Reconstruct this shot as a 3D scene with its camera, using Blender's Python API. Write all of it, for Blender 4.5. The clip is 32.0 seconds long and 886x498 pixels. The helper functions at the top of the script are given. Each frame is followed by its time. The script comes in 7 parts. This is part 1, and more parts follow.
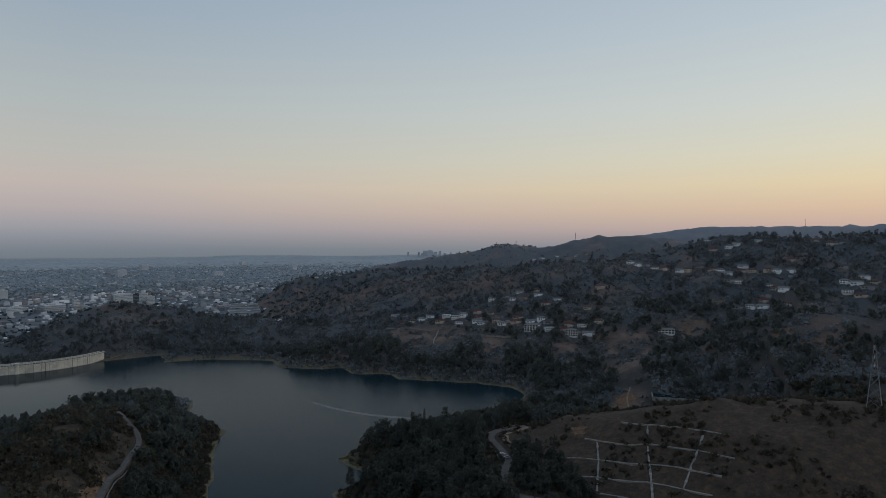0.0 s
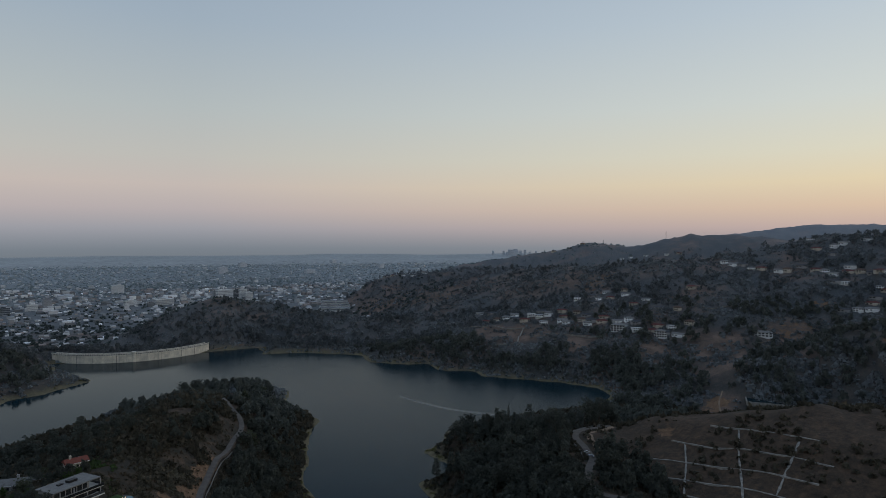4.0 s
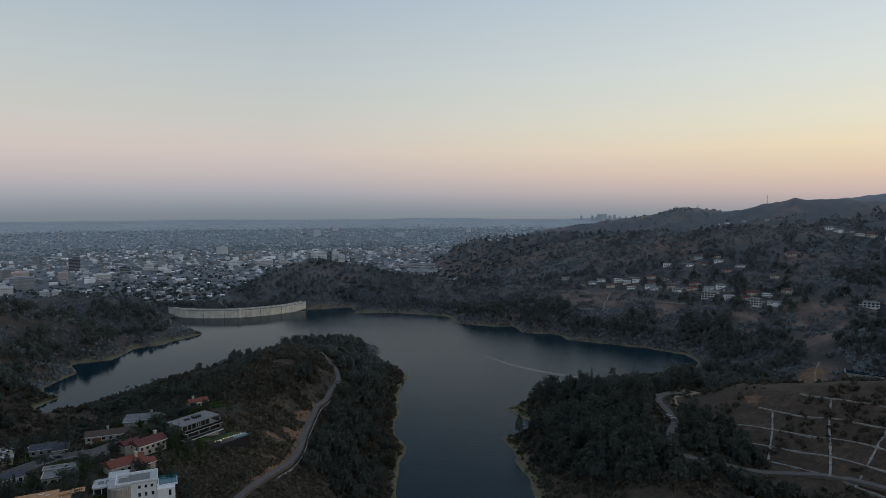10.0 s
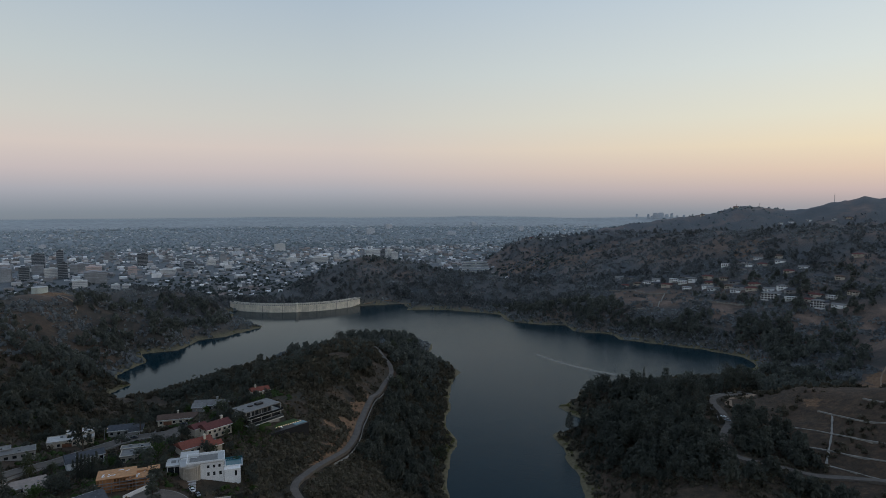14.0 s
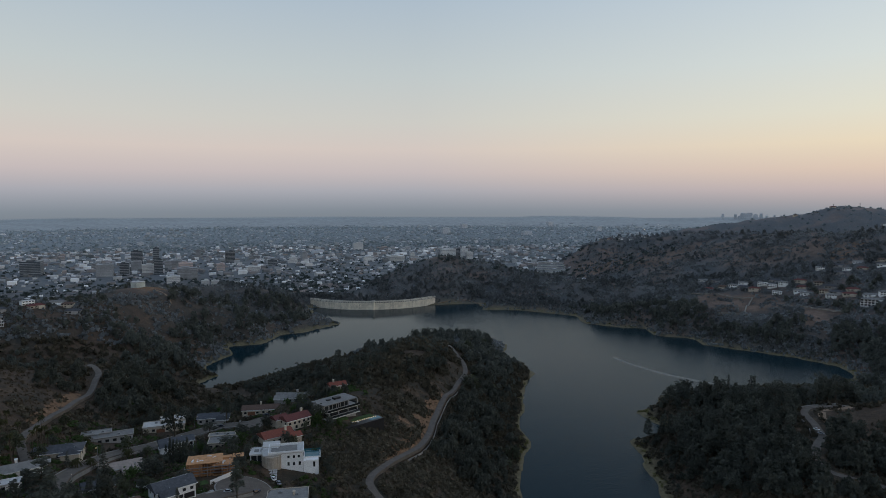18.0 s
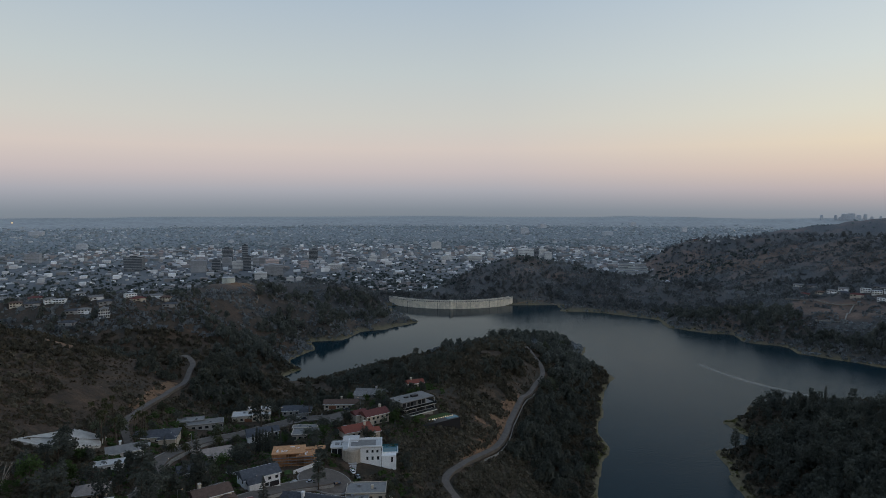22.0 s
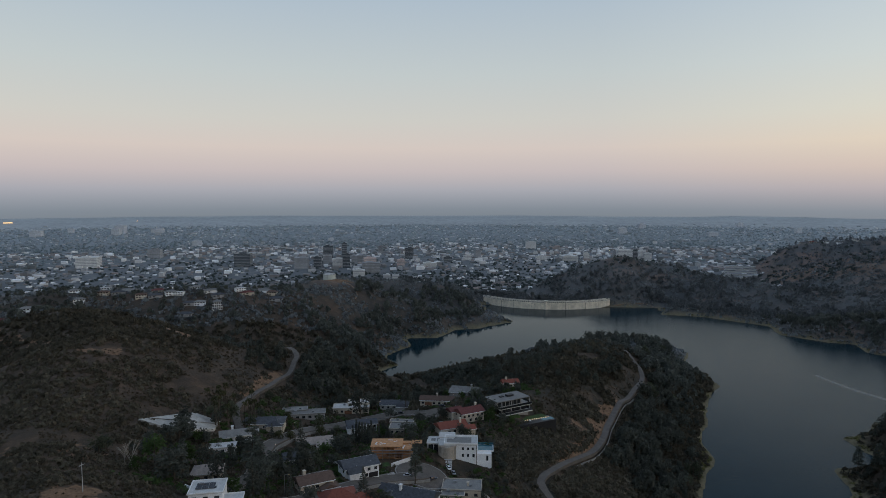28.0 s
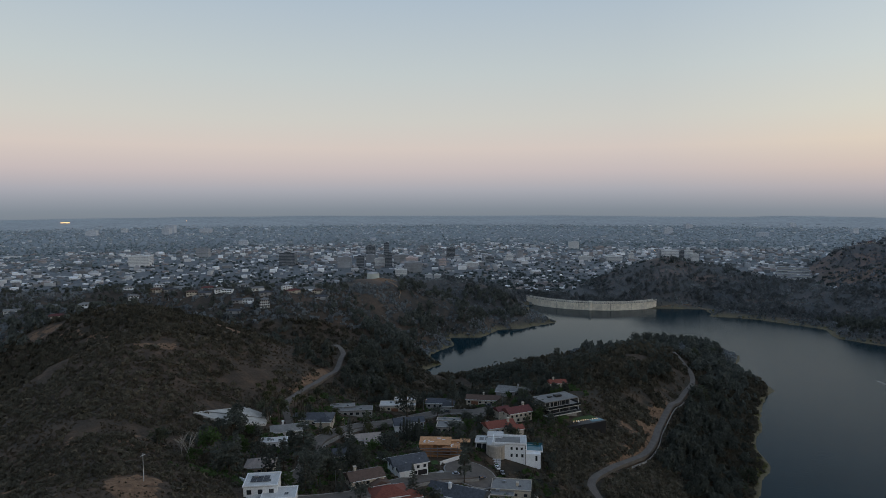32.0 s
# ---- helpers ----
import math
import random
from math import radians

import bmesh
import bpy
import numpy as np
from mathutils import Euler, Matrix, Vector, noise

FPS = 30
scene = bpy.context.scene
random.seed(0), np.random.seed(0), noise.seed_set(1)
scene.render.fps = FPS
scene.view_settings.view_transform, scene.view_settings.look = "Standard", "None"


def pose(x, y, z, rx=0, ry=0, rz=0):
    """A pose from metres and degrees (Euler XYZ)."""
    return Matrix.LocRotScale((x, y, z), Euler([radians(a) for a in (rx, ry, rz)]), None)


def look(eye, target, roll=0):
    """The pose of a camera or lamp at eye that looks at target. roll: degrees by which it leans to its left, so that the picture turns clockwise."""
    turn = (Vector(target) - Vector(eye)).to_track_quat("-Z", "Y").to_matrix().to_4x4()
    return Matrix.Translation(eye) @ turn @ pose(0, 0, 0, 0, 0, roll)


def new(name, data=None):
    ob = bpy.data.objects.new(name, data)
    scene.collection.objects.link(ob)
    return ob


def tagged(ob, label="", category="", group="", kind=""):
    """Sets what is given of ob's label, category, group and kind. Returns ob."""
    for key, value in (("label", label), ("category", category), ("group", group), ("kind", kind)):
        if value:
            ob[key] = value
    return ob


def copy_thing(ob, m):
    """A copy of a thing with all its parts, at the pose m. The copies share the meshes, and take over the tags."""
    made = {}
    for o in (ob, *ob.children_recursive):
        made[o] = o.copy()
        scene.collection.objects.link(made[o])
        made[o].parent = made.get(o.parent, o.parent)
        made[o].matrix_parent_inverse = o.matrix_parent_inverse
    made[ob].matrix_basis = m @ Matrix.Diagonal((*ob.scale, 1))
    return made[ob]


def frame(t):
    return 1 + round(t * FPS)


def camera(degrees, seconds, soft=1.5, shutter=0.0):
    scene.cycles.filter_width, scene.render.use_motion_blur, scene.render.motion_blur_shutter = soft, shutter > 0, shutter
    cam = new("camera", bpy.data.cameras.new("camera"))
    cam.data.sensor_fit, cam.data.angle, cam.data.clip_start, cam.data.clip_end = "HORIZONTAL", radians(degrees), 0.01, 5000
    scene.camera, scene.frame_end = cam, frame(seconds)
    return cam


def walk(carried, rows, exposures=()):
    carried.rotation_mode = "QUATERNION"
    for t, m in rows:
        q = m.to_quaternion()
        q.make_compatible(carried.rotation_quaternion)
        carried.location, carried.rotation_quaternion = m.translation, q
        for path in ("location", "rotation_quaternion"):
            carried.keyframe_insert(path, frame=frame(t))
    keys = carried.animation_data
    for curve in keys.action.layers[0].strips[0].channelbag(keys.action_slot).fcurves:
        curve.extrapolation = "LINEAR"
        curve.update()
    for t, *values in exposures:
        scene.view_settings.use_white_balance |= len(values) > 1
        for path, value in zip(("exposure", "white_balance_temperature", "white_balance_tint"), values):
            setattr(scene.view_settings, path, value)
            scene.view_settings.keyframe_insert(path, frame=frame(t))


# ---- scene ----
# camera and walk
cam = camera(69.69, 32.0, soft=0.85)
PATH = [
    (0, (14.87, 28.85, 204.11), (561.69, 865.99, 190.79), -0.02),
    (1, (12.40, 26.73, 205.43), (529.23, 882.68, 190.02), -0.08),
    (2, (12.35, 24.78, 204.92), (496.44, 899.66, 189.60), -0.10),
    (3, (11.46, 22.05, 204.85), (463.58, 913.86, 188.94), -0.08),
    (3.5, (10.40, 20.32, 204.18), (451.21, 917.79, 188.91), -0.05),
    (5.5, (7.73, 15.05, 204.05), (408.36, 931.07, 183.86), -0.02),
    (6, (7.42, 13.50, 204.07), (397.12, 934.10, 178.74), -0.02),
    (7, (6.45, 10.83, 204.44), (375.30, 939.54, 166.40), -0.05),
    (8, (5.68, 8.43, 204.33), (352.81, 944.88, 153.84), 0.03),
    (9, (4.87, 5.21, 204.22), (329.73, 948.91, 141.83), 0.05),
    (10, (3.61, 2.59, 204.47), (307.45, 952.68, 133.68), -0.01),
    (11, (2.81, -0.19, 204.50), (284.03, 956.74, 132.35), 0.01),
    (12, (1.97, -3.00, 204.71), (263.66, 959.44, 132.45), -0.00),
    (13, (1.58, -6.02, 204.76), (244.62, 961.27, 132.08), 0.01),
    (14, (0.89, -7.19, 204.60), (225.79, 964.41, 131.04), 0.05),
    (15, (1.17, -7.64, 205.01), (192.02, 971.17, 130.78), 0.07),
    (15.5, (1.07, -7.80, 204.85), (172.88, 974.52, 130.48), 0.04),
    (17.5, (0.90, -8.20, 205.05), (122.06, 981.66, 130.88), 0.04),
    (18, (1.24, -7.84, 204.69), (109.54, 983.52, 130.67), 0.01),
    (19, (1.00, -8.61, 205.25), (83.77, 985.20, 131.16), 0.08),
    (20, (0.74, -8.60, 205.55), (48.55, 987.45, 130.83), 0.08),
    (21, (0.88, -8.62, 205.26), (18.04, 988.45, 130.69), 0.07),
    (22, (0.99, -8.76, 205.46), (-12.40, 988.34, 130.60), 0.06),
    (23, (1.02, -8.91, 205.42), (-42.83, 987.31, 130.50), 0.04),
    (24, (0.98, -8.63, 205.13), (-72.20, 985.90, 130.53), 0.03),
    (25, (0.66, -9.28, 205.29), (-94.93, 983.31, 130.24), 0.04),
    (25.5, (0.51, -8.80, 205.13), (-105.71, 982.71, 130.11), -0.00),
    (27.5, (-1.11, -8.55, 204.87), (-149.43, 977.49, 129.28), 0.03),
    (28, (-1.01, -9.22, 205.22), (-160.56, 975.05, 129.37), -0.01),
    (29, (-2.18, -8.72, 204.50), (-182.93, 971.91, 129.02), -0.02),
    (30, (-2.73, -8.31, 204.12), (-201.25, 968.91, 129.02), -0.13),
    (31, (-4.37, -8.70, 204.23), (-214.49, 966.03, 128.32), -0.06),
    (32, (-5.82, -8.32, 203.73), (-227.66, 963.84, 128.26), -0.13),
]
EXPOSURES = [(0, -0.3), (3, -0.27), (6, -0.18), (9, -0.08), (13, 0.0), (32, 0.0)]
walk(cam, [(t, look(eye, target, roll)) for t, eye, target, roll in PATH], EXPOSURES)

# ---- small tools ----
def lin(r, g, b):
    """Linear colour from 0..255 display values."""
    out = []
    for v in (r, g, b):
        v = v / 255.0
        out.append(v / 12.92 if v <= 0.04045 else ((v + 0.055) / 1.055) ** 2.4)
    return (*out, 1.0)


def smooth(a, b, v):
    t = np.clip((v - a) / (b - a), 0.0, 1.0)
    return t * t * (3 - 2 * t)


def hash2(ix, iy, seed):
    h = np.sin(ix * 127.1 + iy * 311.7 + seed * 74.7) * 43758.5453
    return h - np.floor(h)


def vnoise(x, y, seed=0):
    """Value noise, 0..1, on arrays."""
    ix, iy = np.floor(x), np.floor(y)
    fx, fy = x - ix, y - iy
    fx, fy = fx * fx * (3 - 2 * fx), fy * fy * (3 - 2 * fy)
    a, b = hash2(ix, iy, seed), hash2(ix + 1, iy, seed)
    c, d = hash2(ix, iy + 1, seed), hash2(ix + 1, iy + 1, seed)
    return (a * (1 - fx) + b * fx) * (1 - fy) + (c * (1 - fx) + d * fx) * fy


def fbm(x, y, seed=0, octaves=4):
    out, amp, tot = 0.0, 1.0, 0.0
    for k in range(octaves):
        out = out + amp * vnoise(x * 2 ** k, y * 2 ** k, seed + 13 * k)
        tot += amp
        amp *= 0.5
    return out / tot


def part(name, bm, material, parent=None, label=""):
    """Links a bmesh (or a ready mesh) as one object under a thing or a part."""
    if isinstance(bm, bpy.types.Mesh):
        me = bm
    else:
        me = bpy.data.meshes.new(name)
        bm.to_mesh(me)
        bm.free()
    if material is not None and not me.materials:
        me.materials.append(material)
    ob = new(name, me)
    if parent is not None:
        ob.parent = parent
    if label:
        ob["label"] = label
    return ob


def mesh_from(name, verts, faces, flat=True):
    """A mesh from arrays: verts (n,3); faces (m,3) or (m,4)."""
    verts, faces = np.asarray(verts, np.float32), np.asarray(faces, np.int32)
    me = bpy.data.meshes.new(name)
    k = faces.shape[1]
    me.vertices.add(len(verts))
    me.vertices.foreach_set("co", verts.ravel())
    me.loops.add(faces.size)
    me.loops.foreach_set("vertex_index", faces.ravel())
    me.polygons.add(len(faces))
    me.polygons.foreach_set("loop_start", np.arange(0, faces.size, k, dtype=np.int32))
    me.update(calc_edges=True)
    me.validate()
    me.polygons.foreach_set("use_smooth", np.full(len(me.polygons), not flat))
    return me


BOX_V = np.array([(-.5, -.5, 0), (.5, -.5, 0), (.5, .5, 0), (-.5, .5, 0), (-.5, -.5, 1), (.5, -.5, 1), (.5, .5, 1), (-.5, .5, 1)], float)
BOX_F = np.array([(0, 1, 5, 4), (1, 2, 6, 5), (2, 3, 7, 6), (3, 0, 4, 7), (4, 5, 6, 7), (3, 2, 1, 0)])


def boxes(items):
    """One bmesh of boxes: (x, y, z of the base's middle, width, depth, height, turn in degrees)."""
    bm = bmesh.new()
    for x, y, z, w, d, h, *turn in items:
        m = pose(x, y, z, 0, 0, turn[0] if turn else 0) @ Matrix.Diagonal((w, d, h, 1))
        vs = [bm.verts.new(m @ Vector(v)) for v in BOX_V]
        for f in BOX_F:
            bm.faces.new([vs[i] for i in f])
    return bm


def bevelled(bm, width, segments=1):
    bmesh.ops.bevel(bm, geom=list(bm.edges), offset=width, segments=segments, affect="EDGES", clamp_overlap=True)
    return bm


def scatter(name, templates, places, turns, scales, material, label="", category="", smooth_faces=False):
    """Many small shapes in one mesh: templates [(verts, tri faces)], places (n,3), turns (n), scales (n,3)."""
    rng = np.random.RandomState(5)
    pick = rng.randint(0, len(templates), len(places))
    vs, fs, base = [], [], 0
    for k, (tv, tf) in enumerate(templates):
        sel = np.where(pick == k)[0]
        if not len(sel):
            continue
        c, s = np.cos(turns[sel])[:, None], np.sin(turns[sel])[:, None]

        def turned(q):
            return np.stack([q[..., 0] * c - q[..., 1] * s, q[..., 0] * s + q[..., 1] * c, q[..., 2]], -1)

        f = tf[None] + (np.arange(len(sel)) * len(tv))[:, None, None] + base
        vs.append((turned(tv[None] * scales[sel][:, None, :]) + places[sel][:, None, :]).reshape(-1, 3))
        fs.append(f.reshape(-1, tf.shape[1]))
        base += len(sel) * len(tv)
    ob = part(name, mesh_from(name, np.concatenate(vs), np.concatenate(fs), not smooth_faces), material)
    return tagged(ob, label, category, kind="stuff")


# ---- world ----
world = bpy.data.worlds.new("dusk")
scene.world = world
world.use_nodes = True
wt = world.node_tree
wt.nodes.clear()


def node(tree, kind, **values):
    n = tree.nodes.new(kind)
    for k, v in values.items():
        n.inputs[k.replace("_", " ")].default_value = v
    return n


def ramp(tree, stops, source):
    n = tree.nodes.new("ShaderNodeValToRGB")
    el = n.color_ramp.elements
    while len(el) < len(stops):
        el.new(0.5)
    for e, (at, col) in zip(el, stops):
        e.position, e.color = at, col
    tree.links.new(source, n.inputs[0])
    return n


def maths(tree, op, a, b=None):
    n = tree.nodes.new("ShaderNodeMath")
    n.operation = op
    for i, v in enumerate((a, b)):
        if v is None:
            continue
        if isinstance(v, (int, float)):
            n.inputs[i].default_value = v
        else:
            tree.links.new(v, n.inputs[i])
    return n.outputs[0]


def mixc(tree, fac, a, b, mode="MIX"):
    n = tree.nodes.new("ShaderNodeMix")
    n.data_type, n.blend_type = "RGBA", mode
    for i, v in ((0, fac), (6, a), (7, b)):
        if isinstance(v, (int, float)):
            n.inputs[i].default_value = v
        elif isinstance(v, tuple):
            n.inputs[i].default_value = v
        else:
            tree.links.new(v, n.inputs[i])
    return n.outputs[2]


SUN_AZ = 100.0   # degrees clockwise from +y: where the sun has just gone down
coord = wt.nodes.new("ShaderNodeTexCoord")
sep = wt.nodes.new("ShaderNodeSeparateXYZ")
wt.links.new(coord.outputs["Generated"], sep.inputs[0])
# height above the horizon, 0 at -6 degrees and 1 at 36 degrees
up = maths(wt, "MULTIPLY_ADD", maths(wt, "ARCSINE", sep.outputs[2]), 180 / math.pi / 42)
up.node.inputs[2].default_value = 6 / 42
side = maths(wt, "ADD", maths(wt, "MULTIPLY", sep.outputs[0], math.sin(radians(SUN_AZ))), maths(wt, "MULTIPLY", sep.outputs[1], math.cos(radians(SUN_AZ))))
side01 = maths(wt, "MULTIPLY_ADD", side, 0.5)
side01.node.inputs[2].default_value = 0.5


def el(d):
    return (d + 6) / 42


away = ramp(wt, [(el(-2), lin(112, 122, 131)), (el(-0.8), lin(124, 134, 144)), (el(1), lin(160, 163, 172)), (el(2.6), lin(186, 178, 181)),
                 (el(4.6), lin(201, 190, 186)), (el(7), lin(195, 194, 190)), (el(11), lin(184, 192, 194)), (el(18), lin(163, 179, 194)), (el(34), lin(132, 153, 182))], up)
glow = ramp(wt, [(el(-2), lin(126, 135, 144)), (el(-0.8), lin(142, 148, 157)), (el(1), lin(198, 177, 172)), (el(2.6), lin(220, 195, 172)),
                 (el(4.6), lin(231, 215, 181)), (el(7), lin(226, 222, 201)), (el(11), lin(215, 221, 217)), (el(18), lin(196, 209, 219)), (el(34), lin(155, 175, 201))], up)
westness = ramp(wt, [(0.45, (0, 0, 0, 1)), (0.95, (1, 1, 1, 1))], side01)
dusk = mixc(wt, westness.outputs[0], away.outputs[0], glow.outputs[0])
sky = wt.nodes.new("ShaderNodeTexSky")
sky.sky_type, sky.sun_disc = "NISHITA", False
sky.sun_elevation, sky.sun_rotation = radians(1.0), radians(SUN_AZ)
air = mixc(wt, 0.03, dusk, sky.outputs[0], "ADD")
back = node(wt, "ShaderNodeBackground", Strength=1.06)
wt.links.new(air, back.inputs[0])
wout = wt.nodes.new("ShaderNodeOutputWorld")
wt.links.new(back.outputs[0], wout.inputs[0])

# the last light from below the western horizon: weak, warm and very broad
sun = new("sun", bpy.data.lights.new("sun", "SUN"))
sun.data.energy, sun.data.angle, sun.data.color = 0.3, radians(40), (1.0, 0.82, 0.62)
sun.matrix_world = look((0, 0, 0), (-math.sin(radians(SUN_AZ)), -math.cos(radians(SUN_AZ)), -0.2))


# ---- materials ----
def material(name, rough=0.9, metal=0.0):
    m = bpy.data.materials.new(name)
    m.use_nodes = True
    b = m.node_tree.nodes["Principled BSDF"]
    b.inputs["Roughness"].default_value, b.inputs["Metallic"].default_value = rough, metal
    b.inputs["IOR"].default_value = 1.35
    return m, m.node_tree, b


def noise_tex(tree, scale, detail=4.0, rough=0.6, coords="Object"):
    c = tree.nodes.new("ShaderNodeTexCoord")
    n = node(tree, "ShaderNodeTexNoise", Scale=scale, Detail=detail, Roughness=rough)
    tree.links.new(c.outputs[coords], n.inputs["Vector"])
    return n.outputs["Fac"]


def bump(tree, b, source, strength, distance):
    n = node(tree, "ShaderNodeBump", Strength=strength, Distance=distance)
    tree.links.new(source, n.inputs["Height"])
    tree.links.new(n.outputs[0], b.inputs["Normal"])


def plain(name, col, rough=0.8, scale=1.5, vary=0.35, island=0.0, each=0.0, metal=0.0, relief=0.0, fine=0.0):
    """A painted or mineral surface: two scales of stain, and a change from piece to piece."""
    m, t, b = material(name, rough, metal)
    dark = tuple(c * (1 - vary) for c in col[:3]) + (1,)
    light = tuple(min(1, c * (1 + vary * 0.6)) for c in col[:3]) + (1,)
    r = ramp(t, [(0.3, dark), (0.7, light)], noise_tex(t, scale))
    out = r.outputs[0]
    n2 = noise_tex(t, scale * 9, 3.0)
    r2 = ramp(t, [(0.3, (0.78, 0.78, 0.78, 1)), (0.7, (1.12, 1.12, 1.12, 1))], n2)
    out = mixc(t, 1.0, out, r2.outputs[0], "MULTIPLY")
    if island:
        g = t.nodes.new("ShaderNodeNewGeometry")
        k = ramp(t, [(0, (1 - island,) * 3 + (1,)), (1, (1 + island,) * 3 + (1,))], g.outputs["Random Per Island"])
        out = mixc(t, 1.0, out, k.outputs[0], "MULTIPLY")
    if each:
        g = t.nodes.new("ShaderNodeObjectInfo")
        k = ramp(t, [(0, (1 - each,) * 3 + (1,)), (1, (1 + each,) * 3 + (1,))], g.outputs["Random"])
        out = mixc(t, 1.0, out, k.outputs[0], "MULTIPLY")
    t.links.new(out, b.inputs["Base Color"])
    if relief:
        bump(t, b, n2, 0.6, relief)
    return m


def leaf(name, a, b_, c=None, scale=0.35):
    """Foliage: two greens, changing from clump to clump and over each clump."""
    m, t, b = material(name, 0.75)
    g = t.nodes.new("ShaderNodeNewGeometry")
    stops = [(0.0, a), (0.6, b_)] + ([(1.0, c)] if c else [])
    r = ramp(t, stops, maths(t, "MULTIPLY_ADD", g.outputs["Random Per Island"], 0.5))
    tone = r.inputs[0].links[0].from_node
    tone.inputs[2].default_value = 0.25
    n = noise_tex(t, scale, 4.0, 0.7)
    k = ramp(t, [(0.3, (0.55, 0.55, 0.55, 1)), (0.7, (1.35, 1.35, 1.35, 1))], n)
    o = t.nodes.new("ShaderNodeObjectInfo")
    k2 = ramp(t, [(0, (0.75, 0.75, 0.75, 1)), (1, (1.25, 1.25, 1.25, 1))], o.outputs["Random"])
    tint = mixc(t, 1.0, mixc(t, 1.0, r.outputs[0], k.outputs[0], "MULTIPLY"), k2.outputs[0], "MULTIPLY")
    t.links.new(tint, b.inputs["Base Color"])
    b.inputs["Specular IOR Level"].default_value = 0.08
    thin = t.nodes.new("ShaderNodeBsdfTranslucent")
    t.links.new(tint, thin.inputs["Color"])
    both = node(t, "ShaderNodeMixShader", Fac=0.42)
    t.links.new(b.outputs[0], both.inputs[1])
    t.links.new(thin.outputs[0], both.inputs[2])
    out = [n for n in t.nodes if n.bl_idname == "ShaderNodeOutputMaterial"][0]
    t.links.new(both.outputs[0], out.inputs["Surface"])
    return m


def ground_material():
    """Soil and dry grass, dark scrub, wooded litter and bare dirt, by the plan's covers, with distance haze painted in.
    """
    m, t, b = material("hillside", 0.95)
    fine = noise_tex(t, 0.35, 5.0, 0.7)
    mid = noise_tex(t, 0.045, 5.0, 0.65)
    big = noise_tex(t, 0.008, 4.0)
    scrub = ramp(t, [(0.36, (0.026, 0.025, 0.018, 1)), (0.5, (0.046, 0.036, 0.025, 1)), (0.66, (0.105, 0.07, 0.045, 1))], noise_tex(t, 0.09, 6.0, 0.7))
    grass = ramp(t, [(0.34, (0.032, 0.024, 0.017, 1)), (0.5, (0.066, 0.044, 0.029, 1)), (0.62, (0.112, 0.07, 0.044, 1)), (0.75, (0.19, 0.12, 0.074, 1))], noise_tex(t, 0.16, 8.0, 0.78))
    dirt = ramp(t, [(0.3, (0.09, 0.053, 0.031, 1)), (0.7, (0.25, 0.148, 0.085, 1))], fine)
    mix1 = ramp(t, [(0.47, (0, 0, 0, 1)), (0.66, (1, 1, 1, 1))], big)
    out = mixc(t, mix1.outputs[0], scrub.outputs[0], grass.outputs[0])

    def cover(name):
        a = t.nodes.new("ShaderNodeAttribute")
        a.attribute_name = name
        return a.outputs["Fac"]

    dry = maths(t, "MULTIPLY", cover("dry"), ramp(t, [(0.35, (0.3, 0.3, 0.3, 1)), (0.6, (1, 1, 1, 1))], fine).outputs[0])
    out = mixc(t, dry, out, grass.outputs[0])
    edge = ramp(t, [(0.42, (0, 0, 0, 1)), (0.58, (1, 1, 1, 1))], maths(t, "ADD", maths(t, "MULTIPLY", cover("dirt"), 1.0), maths(t, "MULTIPLY", maths(t, "SUBTRACT", noise_tex(t, 0.11, 5.0, 0.7), 0.5), 2.6)))
    out = mixc(t, edge.outputs[0], out, dirt.outputs[0])
    # hill cover lightened and greyed with distance, haze put into the colour
    sage = ramp(t, [(0.42, (0.076, 0.084, 0.088, 1)), (0.53, (0.098, 0.096, 0.094, 1)), (0.6, (0.146, 0.113, 0.098, 1)), (0.72, (0.225, 0.158, 0.13, 1))], noise_tex(t, 0.008, 8.0, 0.68))
    out = mixc(t, cover("sage"), out, mixc(t, edge.outputs[0], sage.outputs[0], dirt.outputs[0]))
    shore = ramp(t, [(0.3, (0.075, 0.066, 0.034, 1)), (0.7, (0.21, 0.17, 0.1, 1))], fine)
    brown = ramp(t, [(0.36, (0.065, 0.055, 0.047, 1)), (0.5, (0.13, 0.093, 0.072, 1)), (0.64, (0.21, 0.142, 0.107, 1))], noise_tex(t, 0.022, 6.0, 0.75))
    out = mixc(t, cover("brown"), out, mixc(t, edge.outputs[0], brown.outputs[0], dirt.outputs[0]))
    out = mixc(t, cover("shore"), out, shore.outputs[0])
    # distance haze put into the base colour: far ground fades to pale blue-grey
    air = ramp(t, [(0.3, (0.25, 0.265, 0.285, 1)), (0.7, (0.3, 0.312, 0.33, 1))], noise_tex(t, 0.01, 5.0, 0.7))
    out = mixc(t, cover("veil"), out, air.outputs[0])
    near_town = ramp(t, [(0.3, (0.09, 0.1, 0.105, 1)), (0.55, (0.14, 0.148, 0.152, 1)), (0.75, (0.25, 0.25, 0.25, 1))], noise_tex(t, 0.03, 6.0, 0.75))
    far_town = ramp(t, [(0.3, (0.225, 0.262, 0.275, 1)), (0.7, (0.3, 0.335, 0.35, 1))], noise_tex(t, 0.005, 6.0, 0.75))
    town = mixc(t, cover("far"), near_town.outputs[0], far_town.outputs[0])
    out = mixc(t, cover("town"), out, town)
    t.links.new(out, b.inputs["Base Color"])
    bump(t, b, fine, 0.9, 1.2)
    return m


